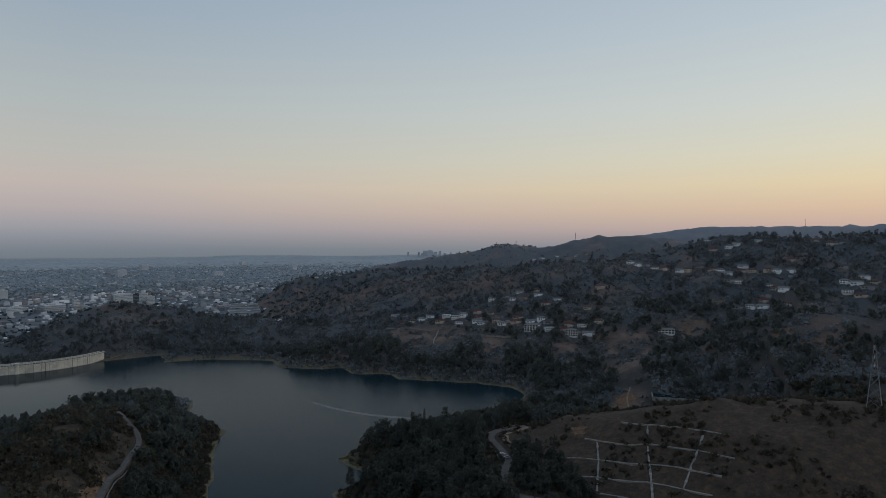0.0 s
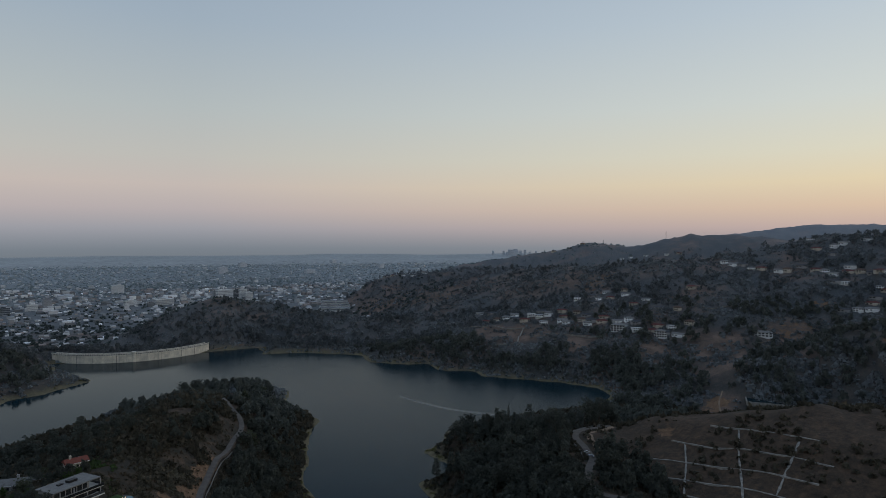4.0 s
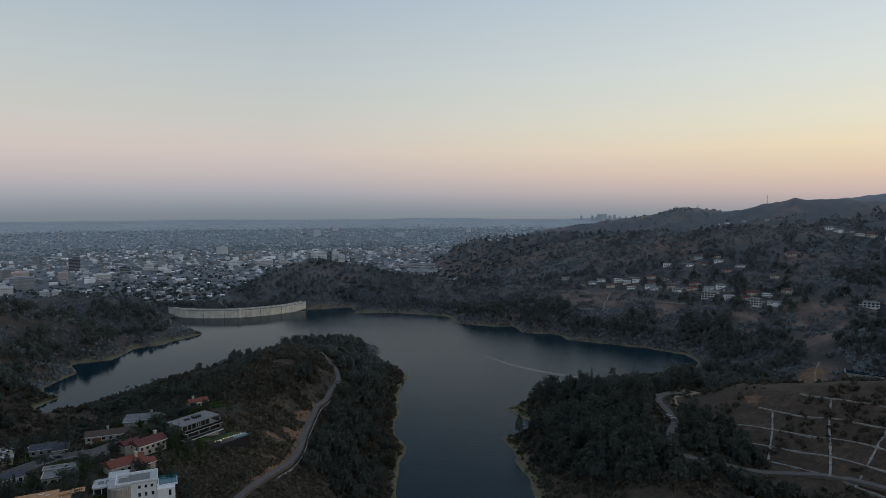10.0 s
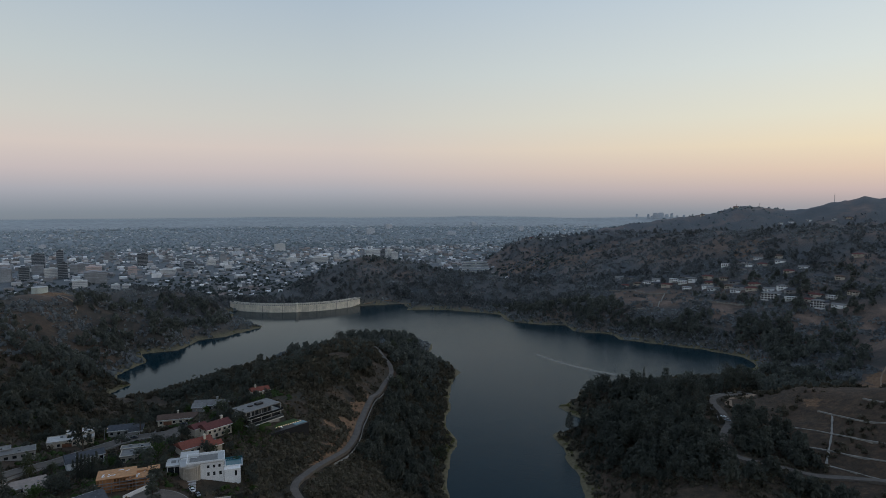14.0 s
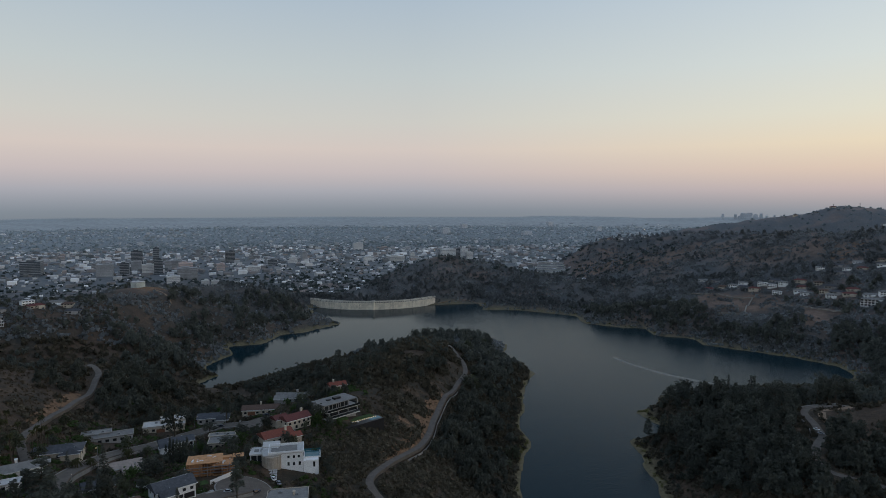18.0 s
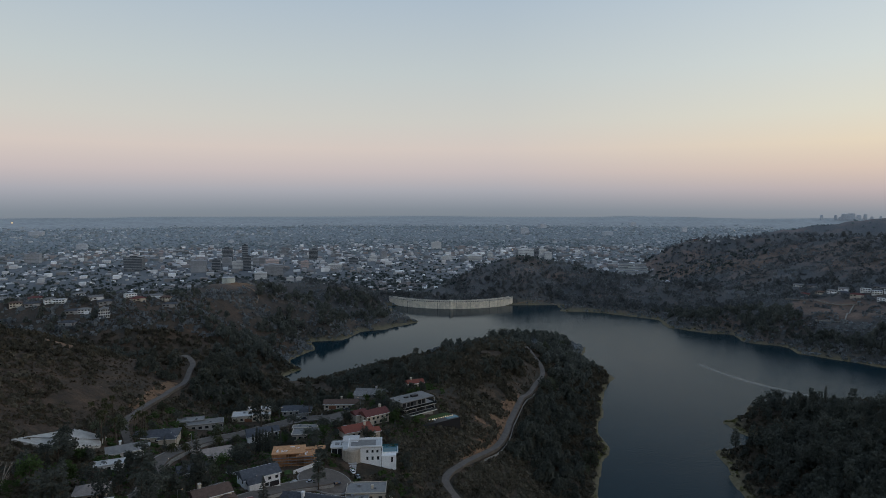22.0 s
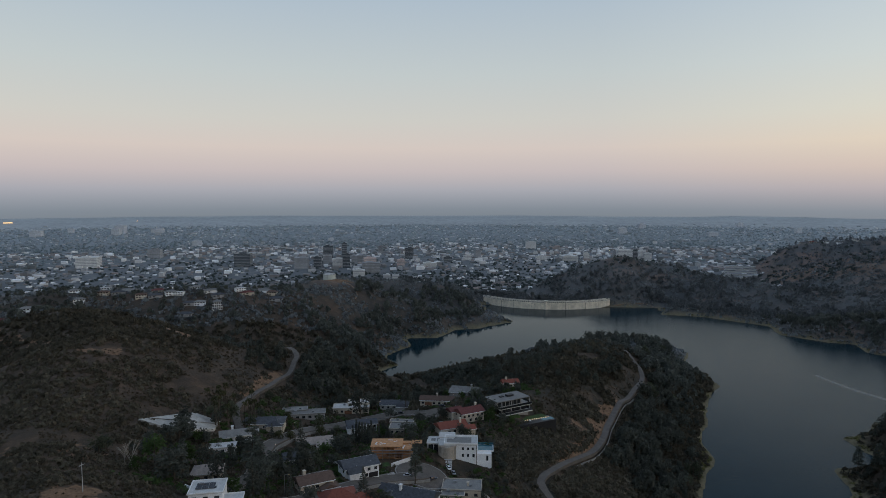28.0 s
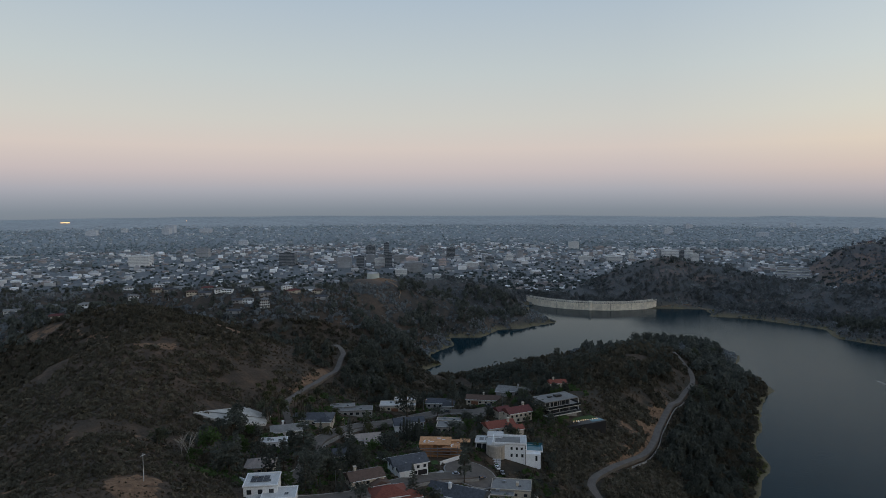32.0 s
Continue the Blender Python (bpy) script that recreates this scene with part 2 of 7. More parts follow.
def water_material():
    m, t, b = material("lake water", 0.06)
    b.inputs["IOR"].default_value = 1.33
    b.inputs["Specular IOR Level"].default_value = 0.085
    b.inputs["Specular Tint"].default_value = (0.42, 0.8, 1.0, 1)
    deep = ramp(t, [(0.35, (0.004, 0.0175, 0.024, 1)), (0.65, (0.0055, 0.0215, 0.029, 1))], noise_tex(t, 0.01))
    t.links.new(deep.outputs[0], b.inputs["Base Color"])
    calm = ramp(t, [(0.4, (0.06,) * 3 + (1,)), (0.62, (0.13,) * 3 + (1,))], noise_tex(t, 0.006, 3.0))
    t.links.new(calm.outputs[0], b.inputs["Roughness"])
    place = t.nodes.new("ShaderNodeSeparateXYZ")
    t.links.new(t.nodes.new("ShaderNodeTexCoord").outputs["Object"], place.inputs[0])
    breeze = ramp(t, [(0.0, (0.1,) * 3 + (1,)), (1.0, (1.0, 1.0, 1.0, 1))], maths(t, "MULTIPLY_ADD", place.outputs[0], 1 / 220))
    breeze.inputs[0].links[0].from_node.inputs[2].default_value = -0.1
    ripple = maths(t, "MULTIPLY", noise_tex(t, 0.5, 4.0, 0.6), breeze.outputs[0])
    bump(t, b, ripple, 1.0, 0.27)
    return m


M_GROUND, M_WATER = ground_material(), water_material()
M_CONCRETE = plain("old dam concrete", (0.78, 0.69, 0.56, 1), 0.9, 0.12, 0.26, relief=0.1)
M_ASPHALT = plain("worn asphalt", (0.125, 0.107, 0.092, 1), 0.9, 0.25, 0.25)
M_LEAF_DARK = leaf("dark tree leaves", (0.0702, 0.0783, 0.0688, 1), (0.105, 0.113, 0.0945, 1), (0.159, 0.151, 0.121, 1), 0.12)
M_LEAF_SCRUB = leaf("scrub leaves", (0.0607, 0.0594, 0.0459, 1), (0.113, 0.0999, 0.0729, 1), (0.203, 0.155, 0.108, 1), 0.09)
M_BARK = plain("bark", (0.10, 0.08, 0.06, 1), 0.95, 2.0, 0.4)


def city_material(name, stops):
    """Walls and roofs of a town: mostly dull, a few pale, by the house."""
    m, t, b = material(name, 0.85)
    g = t.nodes.new("ShaderNodeNewGeometry")
    r = ramp(t, stops, g.outputs["Random Per Island"])
    k = ramp(t, [(0.3, (0.75, 0.75, 0.75, 1)), (0.7, (1.15, 1.15, 1.15, 1))], noise_tex(t, 0.03, 3.0))
    t.links.new(mixc(t, 1.0, r.outputs[0], k.outputs[0], "MULTIPLY"), b.inputs["Base Color"])
    return m


M_CITY = city_material("town walls", [(0.0, (0.13, 0.145, 0.15, 1)), (0.3, (0.24, 0.235, 0.235, 1)), (0.45, (0.34, 0.285, 0.26, 1)), (0.55, (0.34, 0.355, 0.365, 1)), (0.8, (0.6, 0.59, 0.59, 1)), (0.93, (0.85, 0.85, 0.85, 1))])
# far leaves paler and greyer than near ones: haze mixed into their colour
M_LEAF_HAZED = leaf("grey-green far foliage", (0.146, 0.164, 0.174, 1), (0.185, 0.199, 0.203, 1), (0.252, 0.231, 0.213, 1), 0.02)
M_LEAF_BANK = leaf("dark bank foliage", (0.074, 0.083, 0.077, 1), (0.104, 0.112, 0.098, 1), (0.15, 0.143, 0.118, 1), 0.06)
# ridge leaves bluer still, again haze put into the colour
M_LEAF_RIDGE_HAZED = leaf("blue-grey ridge foliage", (0.15, 0.165, 0.181, 1), (0.179, 0.194, 0.207, 1), (0.211, 0.215, 0.217, 1), 0.05)
# far walls with less contrast and a pale blue-grey cast, haze in their colour
M_CITY_HAZED = city_material("far town walls", [(0.0, (0.25, 0.28, 0.29, 1)), (0.5, (0.33, 0.355, 0.37, 1)), (0.85, (0.47, 0.485, 0.495, 1)), (0.97, (0.66, 0.67, 0.68, 1))])
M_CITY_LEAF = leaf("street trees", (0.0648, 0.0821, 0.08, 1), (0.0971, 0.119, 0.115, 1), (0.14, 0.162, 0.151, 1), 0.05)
# two farther tiers of tree colour, each paled and blued to imitate haze
M_CITY_LEAF_HAZED = leaf("street trees farther off", (0.168, 0.211, 0.225, 1), (0.214, 0.259, 0.27, 1), (0.282, 0.326, 0.333, 1), 0.05)
M_CITY_LEAF_HAZIEST = leaf("blue-grey farthest trees", (0.312, 0.369, 0.393, 1), (0.369, 0.427, 0.45, 1), (0.444, 0.501, 0.525, 1), 0.05)

# ---- the plan: lake, ridges, ground ----
CAM_Z = 204.5
LAKE = [(122, 1243), (213, 1248), (205, 1175), (257, 1163), (284, 1155), (360, 1090), (357, 1018), (405, 977), (437, 968), (427, 916),
        (475, 888), (472, 846), (516, 798), (548, 765), (575, 712), (560, 668), (500, 628), (420, 634), (350, 630), (304, 621), (284, 597),
        (255, 577), (259, 543), (265, 521), (273, 509), (246, 513), (221, 509), (215, 495), (214, 464), (203, 425), (195, 395), (178, 345),
        (150, 322), (112, 345), (98, 385), (105, 424)]
LAKE += [(119, 471), (132, 513), (130, 541), (144, 586), (166, 670), (193, 726), (171, 810), (192, 878), (150, 915), (90, 935), (40, 905), (-20, 850),
         (-70, 795), (-120, 740), (-165, 690), (-203, 660), (-205, 690), (-184, 757), (-208, 798), (-186, 862), (-203, 908), (-160, 920),
         (-140, 982), (-109, 996), (-53, 1061), (-72, 1105), (-108, 1160), (-124, 1240), (-70, 1215), (0, 1196), (70, 1213)]
RIDGES = {
    # name: (fall, roundness, crest points)
    "house_ridge": (0.42, 30, [(-130, 130, 96), (-120, 215, 82), (-85, 300, 69), (-50, 375, 66), (-22, 430, 66), (8, 530, 62), (40, 640, 53), (68, 760, 36), (110, 860, 12)]),
    "street_terrace": (0.5, 35, [(-172, 268, 74), (-166, 330, 62), (-150, 385, 56), (-125, 425, 54), (-85, 438, 53), (-45, 455, 54)]),
    "near_hill": (0.5, 25, [(-130, 60, 120), (-160, 150, 112), (-215, 215, 104), (-262, 300, 106), (-300, 380, 110), (-360, 470, 104), (-440, 545, 96), (-560, 600, 84), (-700, 650, 66)]),
    "road_bench": (0.6, 10, [(-213, 501, 60.8), (-216, 514, 62.3), (-226, 530, 64.3), (-238, 546, 66.3), (-240, 558, 67.3), (-236, 569, 68.3), (-234, 594, 62)]),
    "near_spur": (0.5, 20, [(-300, 380, 110), (-268, 450, 90), (-238, 520, 64), (-225, 620, 34)]),
    "back_hill": (0.4, 40, [(-900, 650, 72), (-620, 760, 80), (-420, 800, 84), (-350, 840, 76), (-352, 985, 76), (-400, 1150, 57), (-300, 1195, 50), (-200, 1200, 40), (-128, 1225, 20)]),
    "dam_hill": (0.45, 40, [(122, 1255, 15), (150, 1370, 50), (172, 1480, 76), (265, 1450, 60), (420, 1330, 38), (520, 1190, 35), (560, 1060, 34)]),
    "bench": (0.4, 60, [(470, 980, 30), (545, 930, 38), (630, 860, 45), (720, 800, 46), (850, 730, 55), (960, 640, 62), (1150, 560, 80)]),
    "mid_hill": (0.33, 60, [(560, 1800, 0), (737, 1600, 78), (864, 1420, 122), (936, 1200, 142), (1056, 950, 164), (1170, 880, 188), (1263, 830, 208), (1400, 620, 214), (1600, 300, 226)]),
    "nose": (0.4, 40, [(560, 1930, 5), (640, 1900, 62), (690, 1877, 86), (850, 1850, 98), (1050, 1750, 110)]),
    "far_ridge": (0.35, 60, [(1000, 2420, 50), (1095, 2358, 76), (1292, 2256, 122), (1517, 2111, 157), (1611, 2040, 190), (1740, 1932, 175), (1889, 1786, 222), (1990, 1660, 216), (2090, 1547, 204), (2300, 1200, 190)]),
    "last_ridge": (0.3, 90, [(2500, 2250, 215), (2900, 2000, 272), (3100, 1750, 270), (3300, 1400, 276), (3500, 900, 300)]),
    "right_hill": (0.45, 40, [(745, 540, 60), (807, 500, 90), (838, 448, 108), (881, 356, 117), (1000, 220, 135)]),
    "grid_hill": (0.42, 35, [(384, 468, 28), (399, 450, 40), (408, 436, 46), (421, 414, 52), (433, 394, 58), (448, 368, 66), (460, 343, 72), (476, 319, 77), (496, 285, 80), (560, 225, 84), (660, 130, 88)]),
    "right_point": (0.25, 40, [(255, 330, 34), (300, 380, 34), (340, 450, 34), (300, 510, 22), (296, 585, 8)]),
}


def to_segments(px, py, pts, closed=False):
    """Distance to a polyline, and for 3D points the height at the nearest place."""
    best = np.full(px.shape, 1e9)
    high = np.zeros(px.shape)
    pairs = list(zip(pts, pts[1:] + pts[:1])) if closed else list(zip(pts, pts[1:]))
    for a, b in pairs:
        dx, dy = b[0] - a[0], b[1] - a[1]
        t = np.clip(((px - a[0]) * dx + (py - a[1]) * dy) / (dx * dx + dy * dy), 0, 1)
        d = np.hypot(px - a[0] - t * dx, py - a[1] - t * dy)
        near = d < best
        best = np.where(near, d, best)
        if len(a) > 2:
            high = np.where(near, a[2] + t * (b[2] - a[2]), high)
    return best, high


def inside(px, py, pts):
    odd = np.zeros(px.shape, bool)
    for a, b in zip(pts, pts[1:] + pts[:1]):
        if a[1] == b[1]:
            continue
        cross = ((a[1] > py) != (b[1] > py)) & (px < (b[0] - a[0]) * (py - a[1]) / (b[1] - a[1]) + a[0])
        odd ^= cross
    return odd


def lake_distance(px, py):
    """Metres from the shore, negative in the lake."""
    wx = px + 9 * (fbm(px / 30, py / 30, 3, 3) - 0.5)
    wy = py + 9 * (fbm(px / 30, py / 30, 9, 3) - 0.5)
    d, _ = to_segments(wx, wy, LAKE, True)
    return np.where(inside(wx, wy, LAKE), -d, d)


def plain_z(r):
    """The far plain rises slowly to the horizon, as its distances are drawn in."""
    return CAM_Z - 265.8 * (1 - r / 9450)


def ground_z(px, py):
    px, py = np.asarray(px, float), np.asarray(py, float)
    r = np.hypot(px, py)
    floor = np.where(r < 1150, 8.0, 8.0 + (plain_z(r) - 8.0) * smooth(1150, 1800, r))
    k = 7.0
    acc = np.exp(np.clip((floor - 100) / k, -60, 60))
    for fall, rnd, pts in RIDGES.values():
        d, z = to_segments(px, py, pts)
        c = z - fall * (np.sqrt(d * d + rnd * rnd) - rnd)
        acc = acc + np.exp(np.clip((c - 100) / k, -60, 60))
    h = 100 + k * np.log(acc)
    d = lake_distance(px, py)
    wild = smooth(10, 70, d) * (1 - smooth(1500, 2200, r) * (1 - smooth(40, 90, h - plain_z(r))))
    tame, _ = to_segments(px, py, [(-15, 420), (-45, 380), (-80, 310), (-95, 245), (-165, 280), (-150, 380), (-100, 430), (-15, 420)])
    wild = wild * smooth(35, 90, tame)
    gully = 1 - np.abs(2 * fbm(px / 95, py / 95, 21, 4) - 1)
    h = h + wild * (1 + 0.9 * smooth(950, 1300, r) * smooth(400, 600, px)) * (9 * (gully - 0.75) + 5 * (fbm(px / 28, py / 28, 5, 3) - 0.5))
    bank = np.where(d > 0, 0.4 + 0.16 * np.minimum(d, 8) + 0.62 * np.maximum(d - 8, 0), 0.3 * d - 0.2)
    m = 2.0
    return -m * np.log(np.exp(-np.clip(h, -80, 400) / m) + np.exp(-np.clip(bank, -30, 400) / m)) + 0.0


def gz(x, y):
    return float(ground_z(np.array([x]), np.array([y]))[0])


def build_ground():
    fine = np.radians(np.arange(-53, 73.01, 0.22))
    rest = np.radians(np.arange(77, 305, 4.0))
    ang = np.concatenate([fine, rest])
    rad = np.concatenate([[0.05, 8, 20, 34, 47], 60 * 1.0125 ** np.arange(0, 355)])
    rad = np.append(rad[rad < 4880], 4900)
    A, R = np.meshgrid(ang, rad, indexing="ij")
    X, Y = R * np.sin(A), R * np.cos(A)
    Z = ground_z(X, Y)
    n, k = len(ang), len(rad)
    i, j = np.meshgrid(np.arange(n), np.arange(k - 1), indexing="ij")
    i2 = (i + 1) % n
    F = np.stack([i * k + j, i2 * k + j, i2 * k + j + 1, i * k + j + 1], -1).reshape(-1, 4)[:, ::-1]
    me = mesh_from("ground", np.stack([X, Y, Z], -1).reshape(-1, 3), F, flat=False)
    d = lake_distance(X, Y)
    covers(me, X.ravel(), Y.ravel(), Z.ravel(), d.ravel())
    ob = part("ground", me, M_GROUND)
    return tagged(ob, "dry brown hillsides with dark scrub, falling to a haze-painted town plain", "ground", kind="structure")


DIRT = [  # bare places: x, y, radius, strength
    (-285, 348, 9, 0.62), (-278, 358, 8, 0.7), (-314, 425, 7, 0.65), (-320, 501, 11, 0.68), (-308, 508, 9, 0.6), (-371, 418, 14, 0.6), (-467, 487, 16, 0.6), (-550, 530, 22, 0.62), (-500, 505, 18, 0.55), (-419, 456, 14, 0.55), (-227, 482, 6, 1.0),
    (-153, 172, 10, 0.7), (-198, 176, 14, 0.5), (-220, 204, 16, 0.5), (-190, 217, 14, 0.5), (22, 432, 7, 0.9), (34, 452, 6, 0.9), (50, 484, 6, 0.8), (60, 520, 5, 0.7)]
DIRT += [(870, 640, 30, 0.5), (905, 640, 24, 0.45),
         (986, 666, 24, 0.5), (610, 542, 16, 0.9), (590, 535, 14, 0.7), (395, 405, 9, 0.7), (835, 1040, 40, 0.4), (665, 1390, 60, 0.35), (870, 1060, 50, 0.35)]
DIRT += [(-352, 985, 30, 1.1), (-330, 1000, 16, 1.0), (-229, 486, 5, 0.9)]
BROWN = [  # dry grass slopes across the lake: x, y, radius, strength
    (560, 1704, 90, 0.9), (625, 1607, 110, 1.0), (659, 1480, 80, 0.9), (719, 1455, 60, 0.9), (766, 1171, 80, 0.7), (836, 1092, 70, 0.8), (792, 1306, 70, 0.6), (601, 1273, 50, 0.6), (180, 1480, 60, 0.7), (760, 682, 60, 0.8),
    (696, 604, 50, 0.9), (685, 726, 40, 0.9), (607, 544, 30, 0.9), (590, 960, 70, 1.0), (-352, 985, 50, 0.8), (930, 1000, 60, 0.5), (1150, 1000, 90, 0.5), (870, 640, 60, 0.9)]


BARE = [  # cut slopes of bare earth among the houses across the lake
    [(551, 1033), (593, 1055), (655, 982), (647, 891), (598, 879), (558, 883), (532, 913)],
    [(643, 880), (669, 821), (636, 802), (591, 796), (604, 816)],
    [(685, 749), (722, 737), (695, 710), (661, 724)],
    [(710, 671), (757, 704), (830, 682), (796, 665), (727, 657)],
    [(650, 603), (702, 621), (782, 651), (778, 632), (660, 578)],
    [(562, 536), (626, 549), (630, 527), (595, 511)],
    [(725, 550), (761, 538), (747, 520), (728, 525)],
]


BALD = [(388, 478), (440, 420), (470, 370), (420, 350), (382, 385), (345, 388), (338, 410), (352, 450), (372, 470)]  # dry grass inside the road bend


def bare(x, y):
    b = np.zeros(np.shape(x), bool)
    for q in BARE:
        b |= inside(x, y, q)
    return b


def covers(me, x, y, z, d):
    r = np.hypot(x, y)
    dirt = np.zeros(len(x))
    for cx, cy, rad, s in DIRT:
        dirt = np.maximum(dirt, s * (1 - smooth(0.4, 1.3, np.hypot(x - cx, y - cy) / rad)))
    for cut, wide, s in (([(8, 368), (18, 390), (27, 412), (34, 438), (40, 465), (49, 494), (58, 518)], 6.5, 0.85), ([(-202, 385), (-204, 410), (-207, 440), (-213, 470)], 5.0, 0.75), ([(-640, 582), (-605, 573), (-577, 567)], 13.0, 0.8), ([(-492, 507), (-431, 467), (-368, 420)], 7.0, 0.62),
                         ([(-324, 500), (-308, 508)], 9.0, 0.75), ([(-286, 345), (-275, 354)], 7.0, 0.95), ([(-318, 430), (-310, 427)], 6.0, 0.9), ([(780, 447), (772, 420), (760, 383)], 14.0, 0.75),
                         ([(-146, 163), (-158, 170)], 7.0, 1.1)):
        away_, _ = to_segments(x, y, cut)
        dirt = np.maximum(dirt, s * (1 - smooth(0.5, 1.2, away_ / wide)))
    shore = (1 - smooth(4, 9 + 9 * fbm(x / 40, y / 40, 44, 2), d)) * (d > -40)
    town = smooth(1500, 1900, r) * (1 - smooth(8, 26, z - plain_z(r)))
    grid, _ = to_segments(x, y, [(395, 330), (420, 290), (470, 260)])
    dry = np.maximum(1 - smooth(60, 110, grid), 0.8 * (1 - smooth(60, 160, np.hypot(x - 700, y - 1560))))
    dry = np.maximum(dry, 1.0 * inside(x, y, BALD))
    near, _ = to_segments(x, y, [(-200, 200), (-290, 350), (-360, 470)])
    dry = np.maximum(dry, 0.55 * (1 - smooth(60, 120, near)))
    brown = np.zeros(len(x))
    for cx, cy, rad, s in BROWN:
        brown = np.maximum(brown, s * (1 - smooth(0.5, 1.2, np.hypot(x - cx, y - cy) / rad)))
    brown = np.maximum(brown, 1.0 * bare(x, y))
    # the distance masks below pale the far ground, painting haze into its colour
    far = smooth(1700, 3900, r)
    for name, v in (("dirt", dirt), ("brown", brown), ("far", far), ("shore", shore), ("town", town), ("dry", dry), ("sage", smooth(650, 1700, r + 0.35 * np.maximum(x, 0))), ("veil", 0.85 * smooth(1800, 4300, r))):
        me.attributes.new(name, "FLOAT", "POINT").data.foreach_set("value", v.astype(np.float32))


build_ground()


def build_water():
    bm = bmesh.new()
    vs = [bm.verts.new((x, y, 0.0)) for x, y in [(-420, 560), (-60, 560), (60, 280), (330, 280), (330, 560), (760, 560), (760, 1230), (300, 1300), (135, 1275),
                                                  (126, 1246), (72, 1214.5), (0, 1197.5), (-72, 1216.5), (-128, 1243), (-420, 1243)]]
    bm.faces.new(vs)
    ob = part("lake_water", bm, M_WATER)
    return tagged(ob, "calm dark blue-grey lake water reflecting the dusk sky", "water", kind="structure")


build_water()

# ---- more materials ----
M_PARAPET = plain("dam parapet", (0.7, 0.65, 0.56, 1), 0.9, 0.3, 0.25)
M_STAIN = plain("damp streaked concrete", (0.22, 0.205, 0.18, 1), 0.9, 0.4, 0.4)
M_GUTTER = plain("pale concrete gutter", (0.27, 0.25, 0.22, 1), 0.9, 0.35, 0.45)
M_KERB = plain("kerb concrete", (0.26, 0.25, 0.235, 1), 0.9, 0.5, 0.2)
M_DIRTROAD = plain("sandy shoulder", (0.27, 0.19, 0.13, 1), 0.95, 0.3, 0.35)
M_WHITE = plain("white render", (0.74, 0.74, 0.74, 1), 0.8, 0.3, 0.08, each=0.08)
M_CREAM = plain("cream render", (0.5, 0.44, 0.36, 1), 0.8, 0.3, 0.12, each=0.1)
M_GREYWALL = plain("grey render", (0.32, 0.31, 0.3, 1), 0.8, 0.3, 0.12, each=0.1)
M_DARKROOF = plain("charcoal shingles", (0.07, 0.075, 0.085, 1), 0.85, 0.8, 0.35, each=0.15)
M_GREYROOF = plain("weathered grey roofing", (0.2, 0.195, 0.185, 1), 0.85, 0.5, 0.22, each=0.12)
M_BROWNROOF = plain("brown shingles", (0.12, 0.078, 0.06, 1), 0.85, 0.8, 0.3, each=0.12)
M_REDROOF = plain("red clay tiles", (0.2, 0.062, 0.042, 1), 0.8, 1.2, 0.3, each=0.1)
M_MAROONROOF = plain("maroon clay tiles", (0.13, 0.045, 0.04, 1), 0.8, 1.2, 0.3, each=0.1)
M_BEIGEROOF = plain("beige roofing", (0.34, 0.28, 0.24, 1), 0.85, 0.7, 0.2)
M_FLATROOF = plain("white flat roofing", (0.5, 0.49, 0.47, 1), 0.8, 0.3, 0.2, each=0.1)
M_WOOD = plain("raw framing timber", (0.5, 0.26, 0.125, 1), 0.85, 0.6, 0.3)
M_BROWNWOOD = plain("brown garage timber", (0.22, 0.10, 0.06, 1), 0.7, 1.0, 0.2)
M_STONE = plain("ribbed travertine", (0.42, 0.37, 0.31, 1), 0.8, 0.6, 0.2)
M_BLACK = plain("black metal", (0.02, 0.02, 0.022, 1), 0.5, 0.5, 0.2)
M_STEEL = plain("galvanised steel", (0.3, 0.31, 0.32, 1), 0.5, 0.7, 0.2, metal=0.6)
M_LAWN = plain("lawn", (0.05, 0.085, 0.025, 1), 0.95, 0.5, 0.35, relief=0.05)
M_POOL = plain("pool water", (0.04, 0.13, 0.16, 1), 0.08, 0.3, 0.1)
M_PAVING = plain("light paving", (0.42, 0.41, 0.4, 1), 0.85, 0.5, 0.15)
M_TANK = plain("pale green tank paint", (0.5, 0.54, 0.5, 1), 0.7, 0.15, 0.12)
M_CARPAINT = plain("silver car paint", (0.35, 0.38, 0.42, 1), 0.3, 0.5, 0.1, metal=0.4)
M_DARKCAR = plain("dark car paint", (0.04, 0.05, 0.07, 1), 0.3, 0.5, 0.1, metal=0.3)
M_RUBBER = plain("rubber", (0.02, 0.02, 0.02, 1), 0.9)
M_TOWER_DARK = plain("dark curtain wall", (0.07, 0.085, 0.1, 1), 0.35, 0.05, 0.2, each=0.25)
M_TOWER_BLUE = plain("grey office concrete", (0.3, 0.31, 0.325, 1), 0.7, 0.05, 0.2, each=0.25)
M_TOWER_PALE = plain("pale office render", (0.6, 0.6, 0.59, 1), 0.8, 0.05, 0.15, each=0.15)
M_TOWER_PINK = plain("pink office render", (0.52, 0.42, 0.39, 1), 0.8, 0.05, 0.15, each=0.1)
# pale bluish tower colour with the distance haze already in it
M_TOWER_HAZED = plain("distant towers", (0.5, 0.525, 0.56, 1), 0.9, 0.02, 0.1, each=0.1)


def glass_material():
    m, t, b = material("window glass", 0.06)
    b.inputs["IOR"].default_value = 1.5
    o = t.nodes.new("ShaderNodeObjectInfo")
    r = ramp(t, [(0, (0.012, 0.014, 0.016, 1)), (1, (0.04, 0.045, 0.05, 1))], o.outputs["Random"])
    t.links.new(r.outputs[0], b.inputs["Base Color"])
    return m


